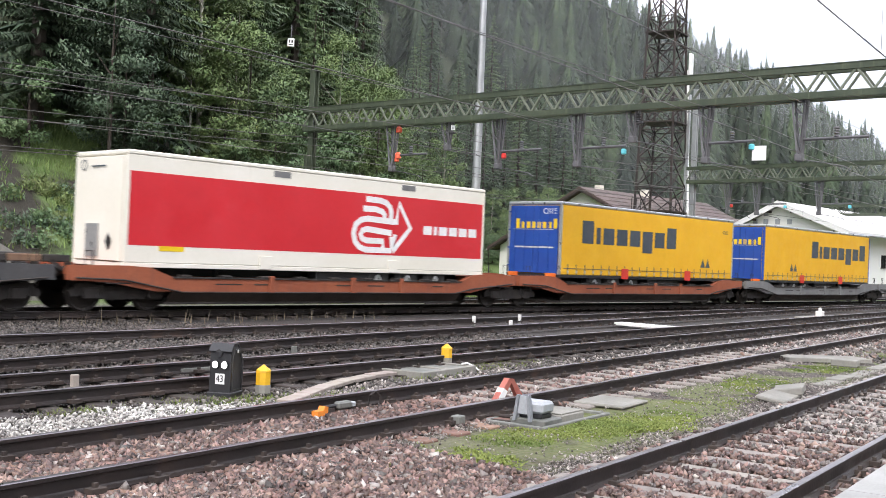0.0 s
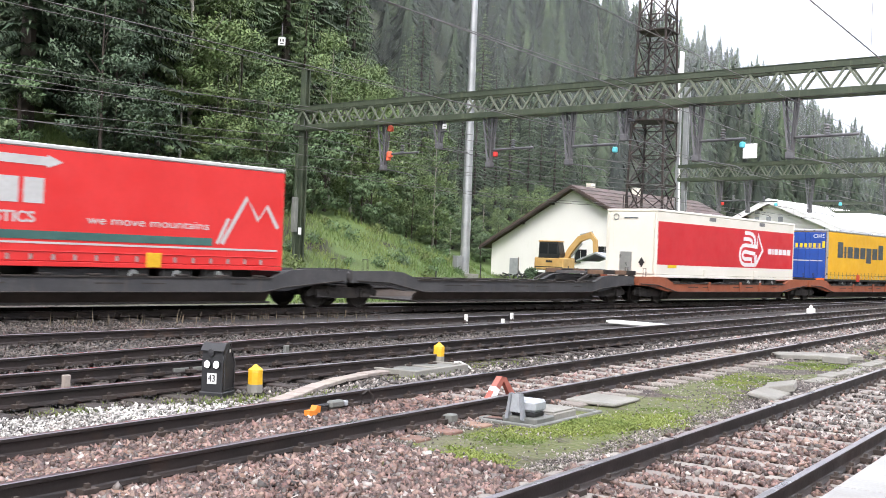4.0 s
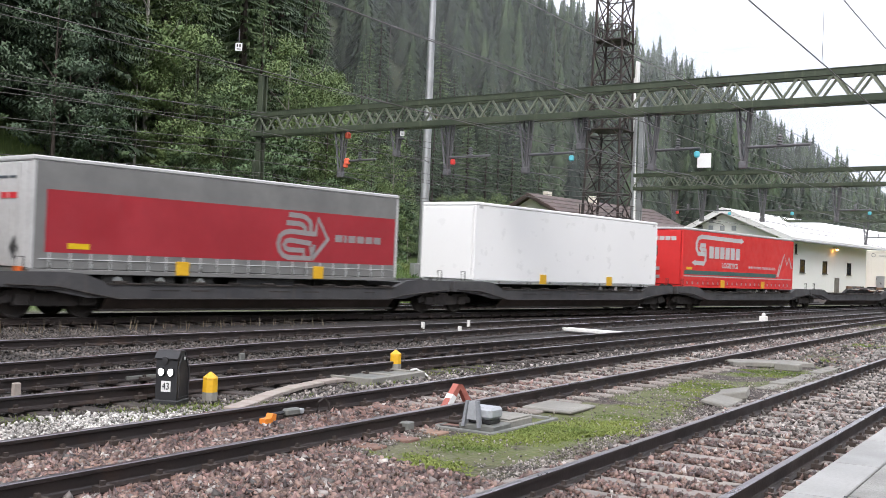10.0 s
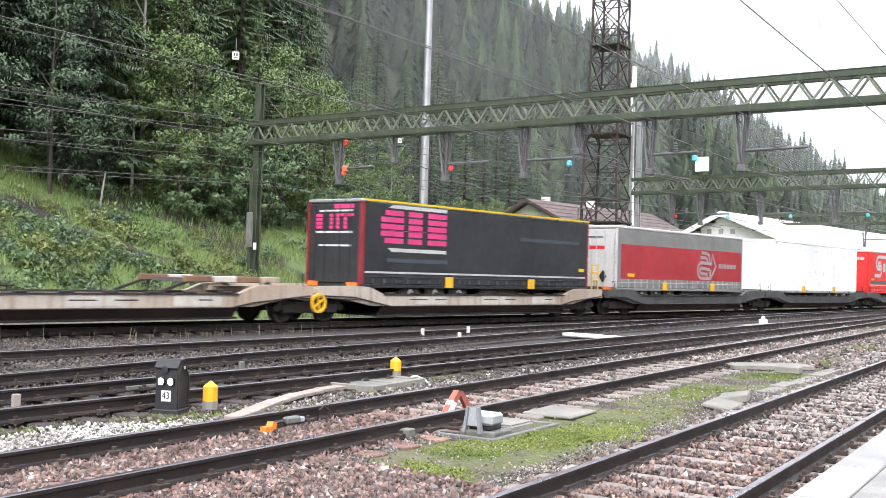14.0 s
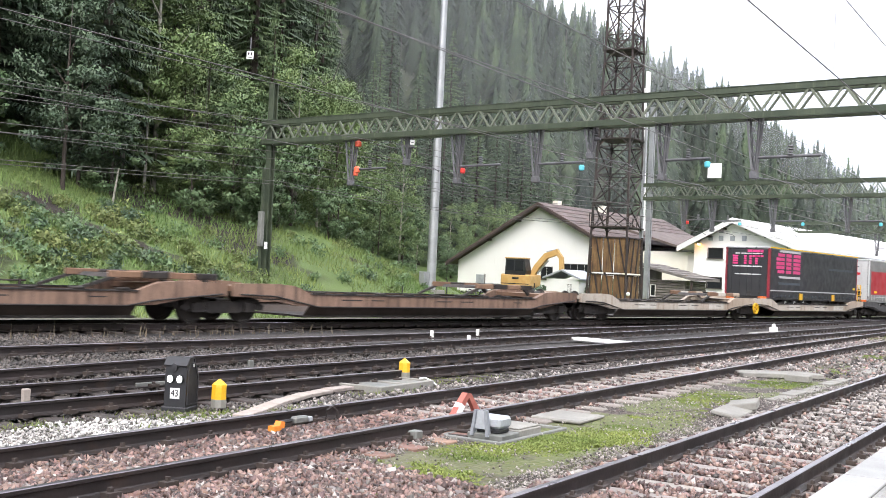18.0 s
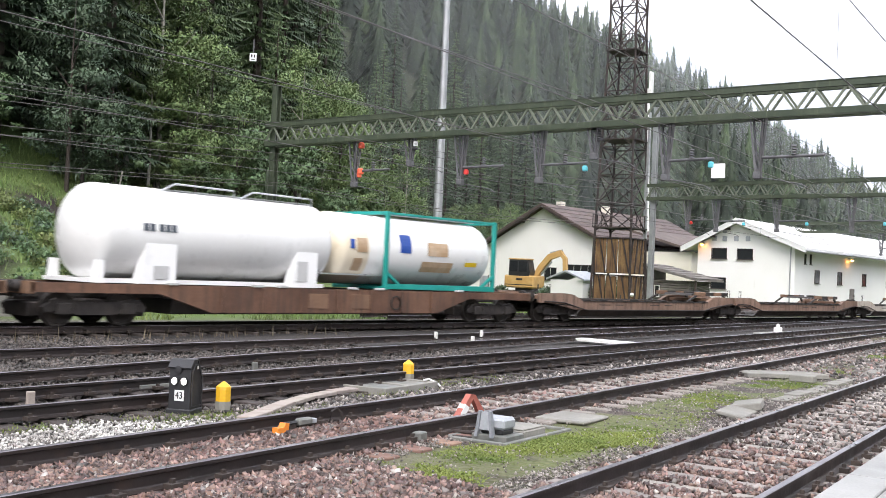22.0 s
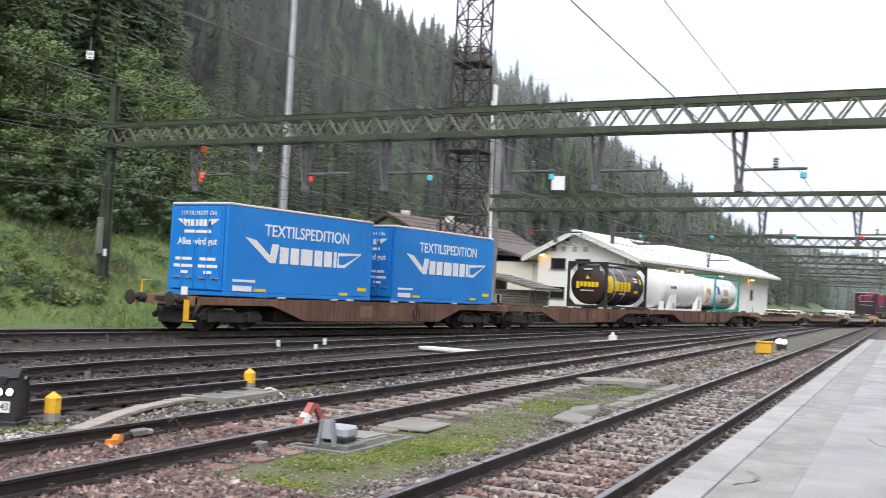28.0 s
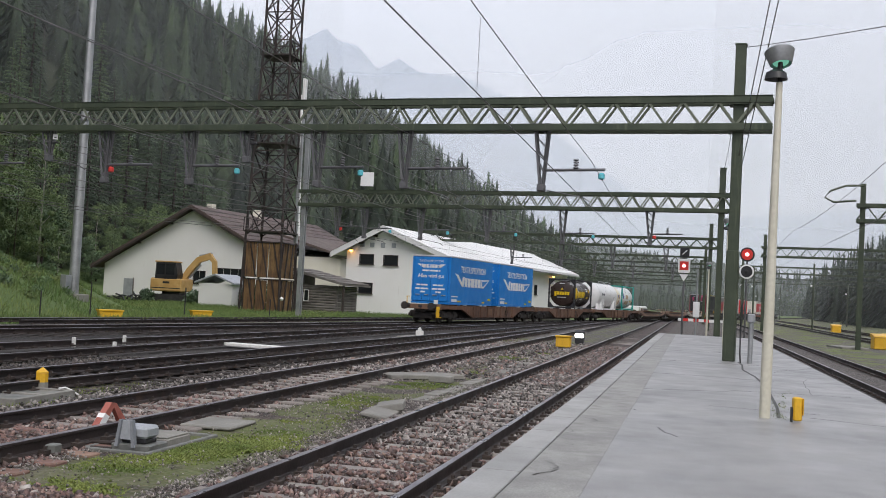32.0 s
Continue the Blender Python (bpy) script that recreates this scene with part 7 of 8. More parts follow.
part("roof_edge", Geo().box(0.0, 13.5, NEAR - 0.03, NEAR - 0.016, 3.92, 3.98), C_gold, t)
side_sheet(t, 12.8, 13.2, 1.85, 1.98, C_gold, "plate", S0, S1)
rs = Geo()
for i in range(4):
    z = 3.0 + i * 0.13
    for y0, y1 in ((0.55, 0.85), (0.05, 0.2), (-0.25, -0.1), (-0.6, -0.45)):
        rs.box(-0.05, -0.044, y0, y1, z, z + 0.1)
rs.box(-0.05, -0.044, -0.9, -0.25, 3.4, 3.5).box(-0.05, -0.044, -0.9, 0.0, 3.66, 3.8)
rear_print(t, rs, C_pink)
rear_print(t, Geo().box(-0.05, -0.044, -0.85, 0.85, 2.85, 2.92).box(-0.05, -0.044, -0.85, 0.7, 3.56, 3.62).box(-0.05, -0.044, -0.8, 0.7, 2.42, 2.48), C_lgrey)
for y in (NEAR, -NEAR - 0.1):
    part("corner_frame", Geo().box(-0.045, 0.0, y, y + 0.1, 1.2, 3.9), C_maroon, t)

# ---------- pocket wagons ----------
for rel, L, paint, what, rs_, fs_, deck, pads in (
    (227.4, 16.9, P_grey, "grey pocket wagon carrying a trailer", False, True, None, None),
    (244.3, 16.9, P_grey, "grey pocket wagon at the head of the row", True, False, None, None),
    (192.7, 17.2, P_orange, "orange-brown pocket wagon carrying a trailer", False, True, None, None),
    (209.9, 17.2, P_orange, "orange-brown pocket wagon carrying a trailer", True, False, None, None),
    (159.6, 16.9, P_dark, "charcoal pocket wagon carrying a trailer", False, True, None, None),
    (176.5, 16.1, P_dark, "empty charcoal pocket wagon", True, False, None, (15.0,)),
    (126.2, 16.7, P_dark, "charcoal pocket wagon carrying a trailer", False, True, None, None),
    (142.9, 16.5, P_dark, "charcoal pocket wagon carrying a trailer", True, False, None, None),
    (92.7, 16.6, P_tan, "empty pale tan pocket wagon with rust stains", False, True, None, (13.8,)),
    (109.3, 16.7, P_tan, "pale tan pocket wagon carrying a trailer", True, False, None, None),
    (57.9, 17.0, P_brown, "empty brown pocket wagon with rust stains", False, True, P_rustdeck, (15.2,)),
    (74.9, 17.6, P_brown, "empty brown pocket wagon with rust stains", True, False, P_rustdeck, (13.2,)),
):
    w = pocket_wagon(rel, L, paint, what, rs_, fs_, deck, pads, (0.36, 0.54, 0.66) if paint in (P_orange, P_grey) else ())
    if abs(rel - 92.7) < 0.1:
        part("hand_wheel", Geo().ring(L, 0.62, 0.27, 0.27, 0.07, -1.5, -1.42).stroke([(L - 0.2, 0.5), (L + 0.2, 0.74)], 0.06, -1.48, -1.44).stroke([(L - 0.05, 0.85), (L + 0.05, 0.4)], 0.06, -1.48, -1.44), M_yellow, w)
    if abs(rel - 109.3) < 0.1:
        rl = Geo()
        for z in (1.55, 1.85, 2.15):
            rl.tube([(15.9, -1.2, z), (16.5, -1.2, z)], 0.03, 6)
        for x in (15.95, 16.45):
            rl.tube([(x, -1.2, 1.06), (x, -1.2, 2.2)], 0.03, 6)
        part("step_rail", rl, M_yellow, w)
    if paint is P_tan:
        for x in (4.6, 8.2, 11.4):
            part("worn_patch", Geo().box(x, x + 1.6, -1.3655, -1.3605, 0.56, 0.84), P_worn, w)

# ---------- container wagons and their loads ----------
flat_wagon(-1.55, 19.85, P_rustbrown, True)
flat_wagon(18.4, 18.5, P_rustbrown)
flat_wagon(37.0, 20.6, P_rustbrown)

for rel in (0.0, 9.3):
    L, z0, z1, H = 7.82, 1.12, 4.15, 1.275
    c = on_train(thing("swap_body", "bright blue swap body container with white firm sign", "container", "blue containers"), rel)
    part("body", Geo().box(0.05, L, -H, H, z0 + 0.16, z1 - 0.1, 0.02), C_blue, c)
    part("roof", Geo().box(0.0, L, -H - 0.012, H + 0.012, z1 - 0.1, z1, 0.03), C_lgrey, c)
    part("floor_frame", Geo().box(0.0, L, -H - 0.008, H + 0.008, z0 + 0.03, z0 + 0.155, 0.01), C_blue, c)
    for x in (0.0, L - 0.12):
        for y in (-H - 0.01, H - 0.11):
            part("corner_post", Geo().box(x, x + 0.12, y, y + 0.12, z0 + 0.16, z1 - 0.11, 0.012), C_blue, c)
    for i in range(4):
        y0 = -H + 0.13 + i * (2 * H - 0.26) / 4
        d = part("rear_door", Geo().box(-0.03, 0.045, y0 + 0.012, y0 + (2 * H - 0.26) / 4 - 0.012, z0 + 0.2, z1 - 0.14, 0.012), C_blue, c)
        part("lock_bar", Geo().tube([(-0.055, y0 + 0.1, z0 + 0.2), (-0.055, y0 + 0.1, z1 - 0.16)], 0.018, 6), C_blue, d)
        part("lock_handle", Geo().box(-0.08, -0.05, y0 + 0.1, y0 + 0.4, z0 + 0.55, z0 + 0.6), C_alu, d)
    for x in (1.4, 5.6):
        part("fork_pocket", Geo().box(x, x + 0.7, -H - 0.02, -H - 0.009, z0 + 0.02, z0 + 0.16), C_blue, c)
        part("support_foot", Geo().box(x + 0.9, x + 1.0, -1.1, -0.9, z0 - 0.02, z0 + 0.028), C_blue, c)
    each_part("yellow_plate", Geo().box(1.35, 1.95, S0, S1, z0 + 0.2, z0 + 0.3).box(5.9, 6.4, S0, S1, z0 + 0.18, z0 + 0.28).box(7.0, 7.55, S0, S1, z0 + 0.36, z0 + 0.5), C_gold, c)
    each_part("number_bar", Geo().box(0.35, 1.25, S0, S1, z0 + 0.2, z0 + 0.38).box(0.35, 1.4, S0, S1, z0 + 0.5, z0 + 0.58), C_print, c)
    writing("TEXTILSPEDITION", 0.56, C_print, c, pose(4.05, S1 - 0.003, 3.36) @ SIDE, wide=1.02, bold=0.006)
    sw = Geo()
    sw.prism([(0.8, 3.1), (1.35, 3.02), (2.05, 2.55), (2.15, 2.94), (2.5, 2.94), (2.35, 2.3), (2.05, 2.3)], S0, S1)
    sign(c, 2.5, 5.7, 2.3, 2.86, "bbwbbi", C_print)
    part("swoosh", Geo().stroke([(5.75, 2.34), (5.75, 2.78), (7.1, 2.84), (6.1, 2.36), (5.7, 2.36)], 0.12, S0, S1), C_print, c)
    part("swoosh", sw, C_print, c)
    writing("TEXTILSPEDITION", 0.2, C_print, c, pose(-0.04, 0.0, 3.78) @ REAR, wide=1.0)
    rp = Geo().prism([(-0.95, 3.6), (-0.6, 3.6), (-0.4, 3.4), (-0.55, 3.35)], 0, 0.006).prism([(0.95, 3.6), (0.6, 3.6), (0.4, 3.4), (0.55, 3.35)], 0, 0.006)
    letters(rp, -0.55, 0.6, 3.36, 3.58, "bbbbbb", 0.05, 0, 0.006)
    for a, b, z in ((0.15, 0.85, 2.25), (-0.95, -0.2, 2.25), (0.1, 0.95, 2.02), (-1.0, -0.15, 2.02), (0.35, 0.7, 1.82), (-0.7, -0.35, 1.82), (-0.6, 0.6, 3.14)):
        rp.box(a, b, 0, 0.006, z, z + 0.1)
    rear_print(c, Geo().add([(-0.042 + v[1], -v[0], v[2]) for v in rp.v], rp.f), C_print)
    writing("Alles wird gut", 0.32, C_print, c, pose(-0.04, 0.0, 2.86) @ REAR, wide=0.98, bold=0.006)


def cylinder(x0, x1, r, cz, dome, n=40):
    prof = [(0.02, x0 - dome)] + [(r * math.sin(a), x0 - dome * math.cos(a)) for a in np.linspace(0.25, math.pi / 2, 6)]
    prof += [(r * math.sin(a), x1 + dome * math.cos(a)) for a in np.linspace(math.pi / 2, 0.25, 6)] + [(0.02, x1 + dome)]
    return Geo().lathe(prof, n, (0, 0, cz), "x")


def frame_end(x, z0, z1, H):
    g = Geo()
    for y in (-H + 0.06, H - 0.06):
        g.box(x - 0.07, x + 0.07, y - 0.065, y + 0.065, z0, z1, 0.01)
    for z in (z0 + 0.06, z1 - 0.06):
        g.box(x - 0.065, x + 0.065, -H + 0.12, H - 0.12, z - 0.055, z + 0.055, 0.01)
    return g


def curved_print(g, x0, x1, z0, z1, r, cz, code, w):
    """Blocks laid on the flank of a tank, in slices that follow its round."""
    cut = max(1, int((z1 - z0) / 0.12))
    for i in range(cut):
        tmp = letters(Geo(), x0, x1, z0 + (z1 - z0) * i / cut, z0 + (z1 - z0) * (i + 1) / cut, code.replace("p", "b").replace("l", "b"), w, 0, 0.02)
        g.add([(v[0], -math.sqrt(max(0.01, r * r - (v[2] - cz) ** 2)) - 0.008 - v[1] * 0.5, v[2]) for v in tmp.v], tmp.f)
    return g


# dark brown tank container
c = on_train(thing("tank_container", "dark brown tank container with golden firm sign in a steel frame", "container"), 30.2)
part("tank", cylinder(0.3, 5.75, 1.12, 2.42, 0.16), C_brown, c, smooth=True)
for x in (0.06, 5.94):
    for a, b in ((-1, 1.18), (1, 1.18), (-1, 3.66), (1, 3.66)):
        e = 0.55 if b < 2 else -0.55
        part("frame_gusset", Geo().prism([(a * 1.16, b), (a * 1.16, b + e), (a * 0.62, b)], x, x + 0.05, "x"), C_char, c)
for x in (0.07, 5.98):
    part("end_frame", frame_end(x, 1.12, 3.72, 1.22), C_char, c)
for y in (-1.16, 1.16):
    for z in (1.2, 3.66):
        part("frame_rail", Geo().box(0.14, 5.91, y - 0.05, y + 0.05, z - 0.05, z + 0.05, 0.01), C_char, c)
for x in (1.55, 2.95, 4.35):
    part("band", Geo().lathe([(1.115, x), (1.132, x + 0.005), (1.132, x + 0.085), (1.115, x + 0.09)], 40, (0, 0, 2.42), "x"), C_lgrey if x < 3 else C_slate, c, smooth=True)
part("walkway", Geo().box(0.6, 5.4, -0.4, 0.3, 3.56, 3.6), C_alu, c)
part("manhole", Geo().lathe([(0.3, 0), (0.32, 0.12), (0.05, 0.16)], 14, (3.0, 0, 3.5)), C_alu, c, smooth=True)
nm = Geo()
curved_print(nm, 0.35, 1.3, 2.0, 2.95, 1.12, 2.42, "b", 0.22)
curved_print(nm, 1.3, 3.75, 2.12, 2.68, 1.12, 2.42, "ibbbb", 0.17)
part("name_sign", nm, C_gold, c)
pp = Geo()
curved_print(pp, 4.3, 5.0, 2.05, 2.2, 1.12, 2.42, "b", 0.1)
curved_print(pp, 5.1, 5.4, 2.6, 2.9, 1.12, 2.42, "v", 0.1)
part("plate", pp, C_gold, c)
pp = Geo()
curved_print(pp, 4.2, 4.9, 2.85, 2.95, 1.12, 2.42, "b", 0.1)
curved_print(pp, 4.2, 4.9, 2.7, 2.78, 1.12, 2.42, "b", 0.1)
curved_print(pp, 2.1, 3.2, 1.95, 2.02, 1.12, 2.42, "b", 0.1)
part("print_bar", pp, C_print, c)
rp = letters(Geo(), -0.7, 0.7, 2.3, 2.58, "pbbbbb", 0.1, 0, 0.01)
rp.prism([(-0.12, 2.75), (0.12, 2.75), (0, 2.95)], 0, 0.01)
each_part("rear_print", Geo().add([(0.048 + v[1] + 0.02, -v[0], v[2]) for v in rp.v], rp.f), C_gold, c)
each_part("rear_bar", Geo().box(0.04, 0.06, -0.4, 0.4, 2.05, 2.12).box(0.09, 0.12, -0.25, 0.25, 3.25, 3.35), C_lgrey, c)
each_part("end_plate", Geo().box(0.12, 0.16, 0.7, 1.1, 3.2, 3.6).box(0.12, 0.16, -1.1, -0.7, 3.2, 3.6), C_lgrey, c)

# long white tank with saddle legs
c = on_train(thing("tank_container", "long glossy white tank with round ends on saddle legs", "container"), 37.55)
part("tank", cylinder(1.94, 9.26, 1.27, 2.45, 0.62, 48), C_tank, c, smooth=True)
for x, e, h in ((1.5, 0.2, 1.7), (2.68, 1.16, 2.3), (7.85, 1.05, 2.25)):
    for y in (-1.24, 0.95):
        part("saddle_leg", Geo().prism([(x, 1.12), (x + e, 1.12), (x + e, h), (x + 0.22 * e, h)], y, y + 0.29), C_white, c)
for y in (-1.0, 0.8):
    part("base_beam", Geo().box(1.4, 9.4, y, y + 0.2, 1.12, 1.24), C_white, c)
part("head_beam", Geo().box(1.4, 1.8, -1.22, 1.22, 1.12, 1.22), C_white, c)
part("walkway", Geo().box(3.9, 9.2, -0.45, 0.45, 3.66, 3.7), C_alu, c)
for x0, x1 in ((3.7, 6.2), (6.4, 9.2)):
    part("hand_rail", Geo().tube([(x0, -0.5, 3.62), (x0 + 0.5, -0.5, 3.86), (x1, -0.5, 3.84), (x1, -0.5, 3.62)], 0.03, 6), C_alu, c, smooth=True)
pp = Geo()
curved_print(pp, 2.75, 3.8, 2.5, 2.7, 1.27, 2.45, "bb-bbb", 0.06)
part("number_bar", pp, C_slate, c)
for x0, x1, z0, z1 in ((3.15, 3.6, 1.25, 1.6), (8.1, 8.5, 1.3, 1.9)):
    part("plate", Geo().box(x0, x1, -1.262, -1.2405, z0, z1), C_lgrey, c)

# white tank container in a teal frame
c = on_train(thing("tank_container", "white tank container with brown stains in a teal steel frame", "container"), 46.85)
part("tank", cylinder(1.0, 8.0, 1.15, 2.42, 0.45, 44), C_tank, c, smooth=True)
part("tank_end", Geo().lathe([(0.02, 0.53)] + [(1.155 * math.sin(a), 0.992 - 0.46 * math.cos(a)) for a in np.linspace(0.25, math.pi / 2, 7)] + [(1.156, 1.9), (1.14, 1.92)], 44, (0, 0, 2.42), "x"), C_ivory, c, smooth=True)
for x in (2.65, 8.3):
    fe = frame_end(x, 1.12, 3.68, 1.24)
    for y in (-1.18, 1.18):
        fe.bar((x, y, 1.7), (x + (0.8 if x < 5 else -0.8), y, 1.2), 0.09)
    part("end_frame", fe, C_teal, c)
part("side_rail", Geo().box(2.7, 8.25, -1.23, -1.11, 1.14, 1.32, 0.01), C_teal, c)
part("side_rail", Geo().box(2.7, 8.25, 1.11, 1.23, 1.14, 1.32, 0.01), C_teal, c)
part("top_rail", Geo().box(2.7, 8.25, -1.2, -1.12, 3.58, 3.66, 0.01), C_teal, c)
part("walkway", Geo().box(3.0, 8.0, -0.45, 0.45, 3.6, 3.64), C_alu, c)
part("rear_catwalk", Geo().box(-0.15, 2.6, -1.1, -0.6, 1.55, 1.6).tube([(-0.1, -1.0, 1.6), (-0.1, -1.0, 3.2)], 0.025, 6), C_alu, c)
for x0, x1, z0, z1 in ((4.6, 5.9, 2.3, 2.75), (4.3, 6.3, 1.75, 2.1), (1.3, 1.85, 2.3, 2.75), (1.2, 1.7, 1.7, 2.1)):
    part("stain", curved_print(Geo(), x0, x1, z0, z1, 1.158, 2.42, "b", 0.1), C_stain, c)
pp = Geo()
curved_print(pp, 3.3, 3.95, 2.35, 2.95, 1.15, 2.42, "o", 0.2)
curved_print(pp, 1.02, 1.26, 2.4, 2.7, 1.158, 2.42, "b", 0.2)
part("round_sign", pp, C_navy, c)
pp = Geo()
curved_print(pp, 6.7, 7.5, 2.0, 2.15, 1.15, 2.42, "b", 0.1)
part("plate", pp, C_gold, c)

# ---------- small things between the tracks ----------
GZ = -0.17

t = thing("dwarf_signal", "black dwarf shunting signal with white lamps and a number", "signal", at=pose(8.2, 11.36, GZ, 0, 0, 30) @ Matrix.Diagonal((0.9, 0.85, 1.05, 1)))
part("housing", Geo().prism([(-0.17, 0), (0.19, 0), (0.21, 0.38), (0.05, 0.6), (-0.12, 0.6), (-0.17, 0.5)], -0.17, 0.17, "y"), M_black, t)
part("hood", Geo().stroke([(-0.2, 0.52), (-0.1, 0.61), (0.05, 0.61), (0.23, 0.37), (0.21, 0.02)], 0.02, -0.185, 0.185), M_black, t)
for y in (-0.075, 0.075):
    part("lens_tube", Geo().lathe([(0.055, -0.205), (0.06, -0.15), (0.03, -0.15)], 14, (0, y, 0.36), "x"), M_black, t, smooth=True)
    part("lens", Geo().lathe([(0.01, -0.212), (0.042, -0.208), (0.045, -0.2), (0.01, -0.2)], 14, (0, y, 0.36), "x"), M_whitelight, t, smooth=True)
part("upper_lens", Geo().lathe([(0.01, -0.21), (0.05, -0.205), (0.05, -0.16), (0.01, -0.16)], 14, (0, 0.02, 0.5), "x"), M_black, t, smooth=True)
part("number_board", Geo().box(-0.18, -0.172, -0.075, 0.075, 0.12, 0.25), M_white, t)
writing("43", 0.12, M_black, t, pose(-0.184, 0.0, 0.185) @ REAR)
part("base", Geo().box(-0.2, 0.22, -0.2, 0.2, -0.06, 0.02, 0.01), M_black, t)
part("side_mark", Geo().box(0.0, 0.05, -0.192, -0.186, 0.5, 0.54), M_white, t)
part("side_rib", Geo().stroke([(-0.15, 0.05), (-0.15, 0.46), (-0.08, 0.55), (0.05, 0.55), (0.18, 0.36), (0.17, 0.05), (-0.15, 0.05)], 0.015, -0.2, -0.186), M_black, t)

for s, n, h in ((8.62, 11.1, 0.37), (13.62, 12.42, 0.35)):
    t = thing("cable_marker", "yellow plastic marker post with a pointed cap", "marker", "yellow markers", at=pose(s, n, GZ + (0.0 if s < 10 else 0.02), 0, 0, 25))
    part("shaft", Geo().lathe([(0.095, 0), (0.1, 0.02), (0.1, h - 0.1), (0.095, h - 0.09)], 8), M_yellow, t)
    part("cap", Geo().lathe([(0.104, h - 0.09), (0.1, h - 0.07), (0.01, h)], 8), M_yellow, t)
    part("dirty_foot", Geo().lathe([(0.101, 0.0), (0.103, 0.01), (0.103, 0.1), (0.101, 0.11)], 8), M_conc, t)

# point machine with its pit and lever
t = thing("point_machine", "grey point machine on a concrete pit beside the rail", "point machine", at=pose(10.42, 7.76, GZ, 0, 0, KA))
for x0, x1, y0, y1 in ((-0.9, 0.85, -0.42, -0.36), (-0.9, 0.85, 0.36, 0.42), (-0.9, -0.84, -0.36, 0.36), (0.79, 0.85, -0.36, 0.36)):
    part("pit_wall", Geo().box(x0, x1, y0, y1, -0.14, 0.0, 0.01), M_lid, t)
part("pit_floor", Geo().box(-0.84, 0.79, -0.36, 0.36, -0.16, -0.11), M_crack, t)
part("plinth", Geo().box(-0.76, -0.32, -0.35, 0.12, -0.11, 0.05, 0.012), M_lid, t)
part("cover_block", Geo().box(-0.31, 0.28, -0.33, 0.24, -0.11, 0.065, 0.012), M_conc, t)
part("cover_lid", Geo().box(-0.29, 0.26, -0.31, 0.22, 0.066, 0.085, 0.006), M_conc, t)
part("skirt", Geo().box(-0.68, -0.42, -0.26, 0.04, 0.051, 0.105, 0.012), M_black, t)
part("housing", Geo().box(-0.7, -0.4, -0.28, 0.06, 0.107, 0.245, 0.03), M_greydev, t)
part("crown_plate", Geo().prism([(-0.14, 0.1), (0.03, 0.1), (0.0, 0.31), (-0.11, 0.31)], -0.755, -0.73, "x"), M_greydev, t)
for y0, y1 in ((0.045, 0.005), (-0.165, -0.125)):
    part("arm", Geo().prism([(y0 - 0.02, 0.02), (y0 + 0.02, 0.02), (y1 + 0.014, 0.32), (y1 - 0.014, 0.32)], -0.79, -0.725, "x"), M_castarm, t)
part("rod", Geo().tube([(-0.55, 0.1, 0.02), (-0.58, 0.62, 0.0)], 0.025, 8), M_rusty, t)
part("rod", Geo().tube([(-0.75, 0.1, -0.02), (-0.78, 0.62, -0.03)], 0.025, 8), M_rusty, t)
t = thing("derailer", "red and white painted derailer lever on the rail", "derailer", at=pose(10.5, 8.42, GZ + 0.04, 0, 0, KA) @ Matrix.Diagonal((1.05, 0.9, 0.85, 1)))
part("lever", Geo().prism([(-0.5, 0.05), (-0.36, 0.04), (-0.1, 0.36), (-0.16, 0.42)], -0.06, 0.03), M_dullred, t)
part("white_band", Geo().prism([(-0.4, 0.15), (-0.3, 0.105), (-0.2, 0.225), (-0.29, 0.285)], -0.064, 0.034), M_white, t)
part("stay", Geo().prism([(-0.16, 0.42), (-0.06, 0.4), (0.24, 0.06), (0.1, 0.04)], -0.06, 0.0), M_dullred, t)
part("shoe", Geo().box(-0.1, 0.4, -0.1, 0.14, 0.0, 0.09, 0.02), M_rusty, t)
solid("rail_block", Geo().box(-0.075, 0.075, -0.06, 0.06, 0, 0.12, 0.012), M_lid, "small concrete block leaning on the rail foot", "block", at=pose(8.93, 7.93, GZ - 0.02, 0, 0, 12))


def slab(s, n, turn, lx, ly, h, mt, label, tilt=0):
    return solid("cover_slab", Geo().box(-lx / 2, lx / 2, -ly / 2, ly / 2, 0, h, 0.015), mt, label, "slab", "cable covers", at=pose(s, n, GZ - 0.02, tilt, 0, turn))


slab(12.17, 8.03, KA + 2, 0.9, 0.72, 0.045, M_conc, "flat grey concrete cover slab in the moss")
slab(15.1, 6.98, KA + 4, 1.3, 0.42, 0.06, M_conc, "grey concrete cable cover broken across beside the track", 9)
slab(15.75, 7.12, KA + 12, 0.75, 0.45, 0.12, M_conc, "grey concrete cable cover tipped beside the track", -10)
slab(22.2, 9.35, -38, 1.9, 0.75, 0.1, M_conc, "pale concrete cover slab among the stones")
slab(21.6, 8.6, 12, 0.4, 0.5, 0.14, M_conc, "broken concrete lump beside the cover slab")
cv = thing("inspection_cover", "low grey concrete frame with two mossy steel lids", "manhole cover", at=pose(12.75, 12.05, GZ - 0.02, 0, 0, 12))
for x0, x1, y0, y1 in ((-0.85, 0.85, -0.46, -0.38), (-0.85, 0.85, 0.38, 0.46), (-0.85, -0.77, -0.38, 0.38), (0.77, 0.85, -0.38, 0.38), (-0.04, 0.04, -0.38, 0.38)):
    part("rim", Geo().box(x0, x1, y0, y1, -0.06, 0.07, 0.008), M_conc, cv)
for x0 in (-0.765, 0.045):
    part("lid", Geo().box(x0, x0 + 0.72, -0.375, 0.375, -0.03, 0.045, 0.006), M_lid, cv)
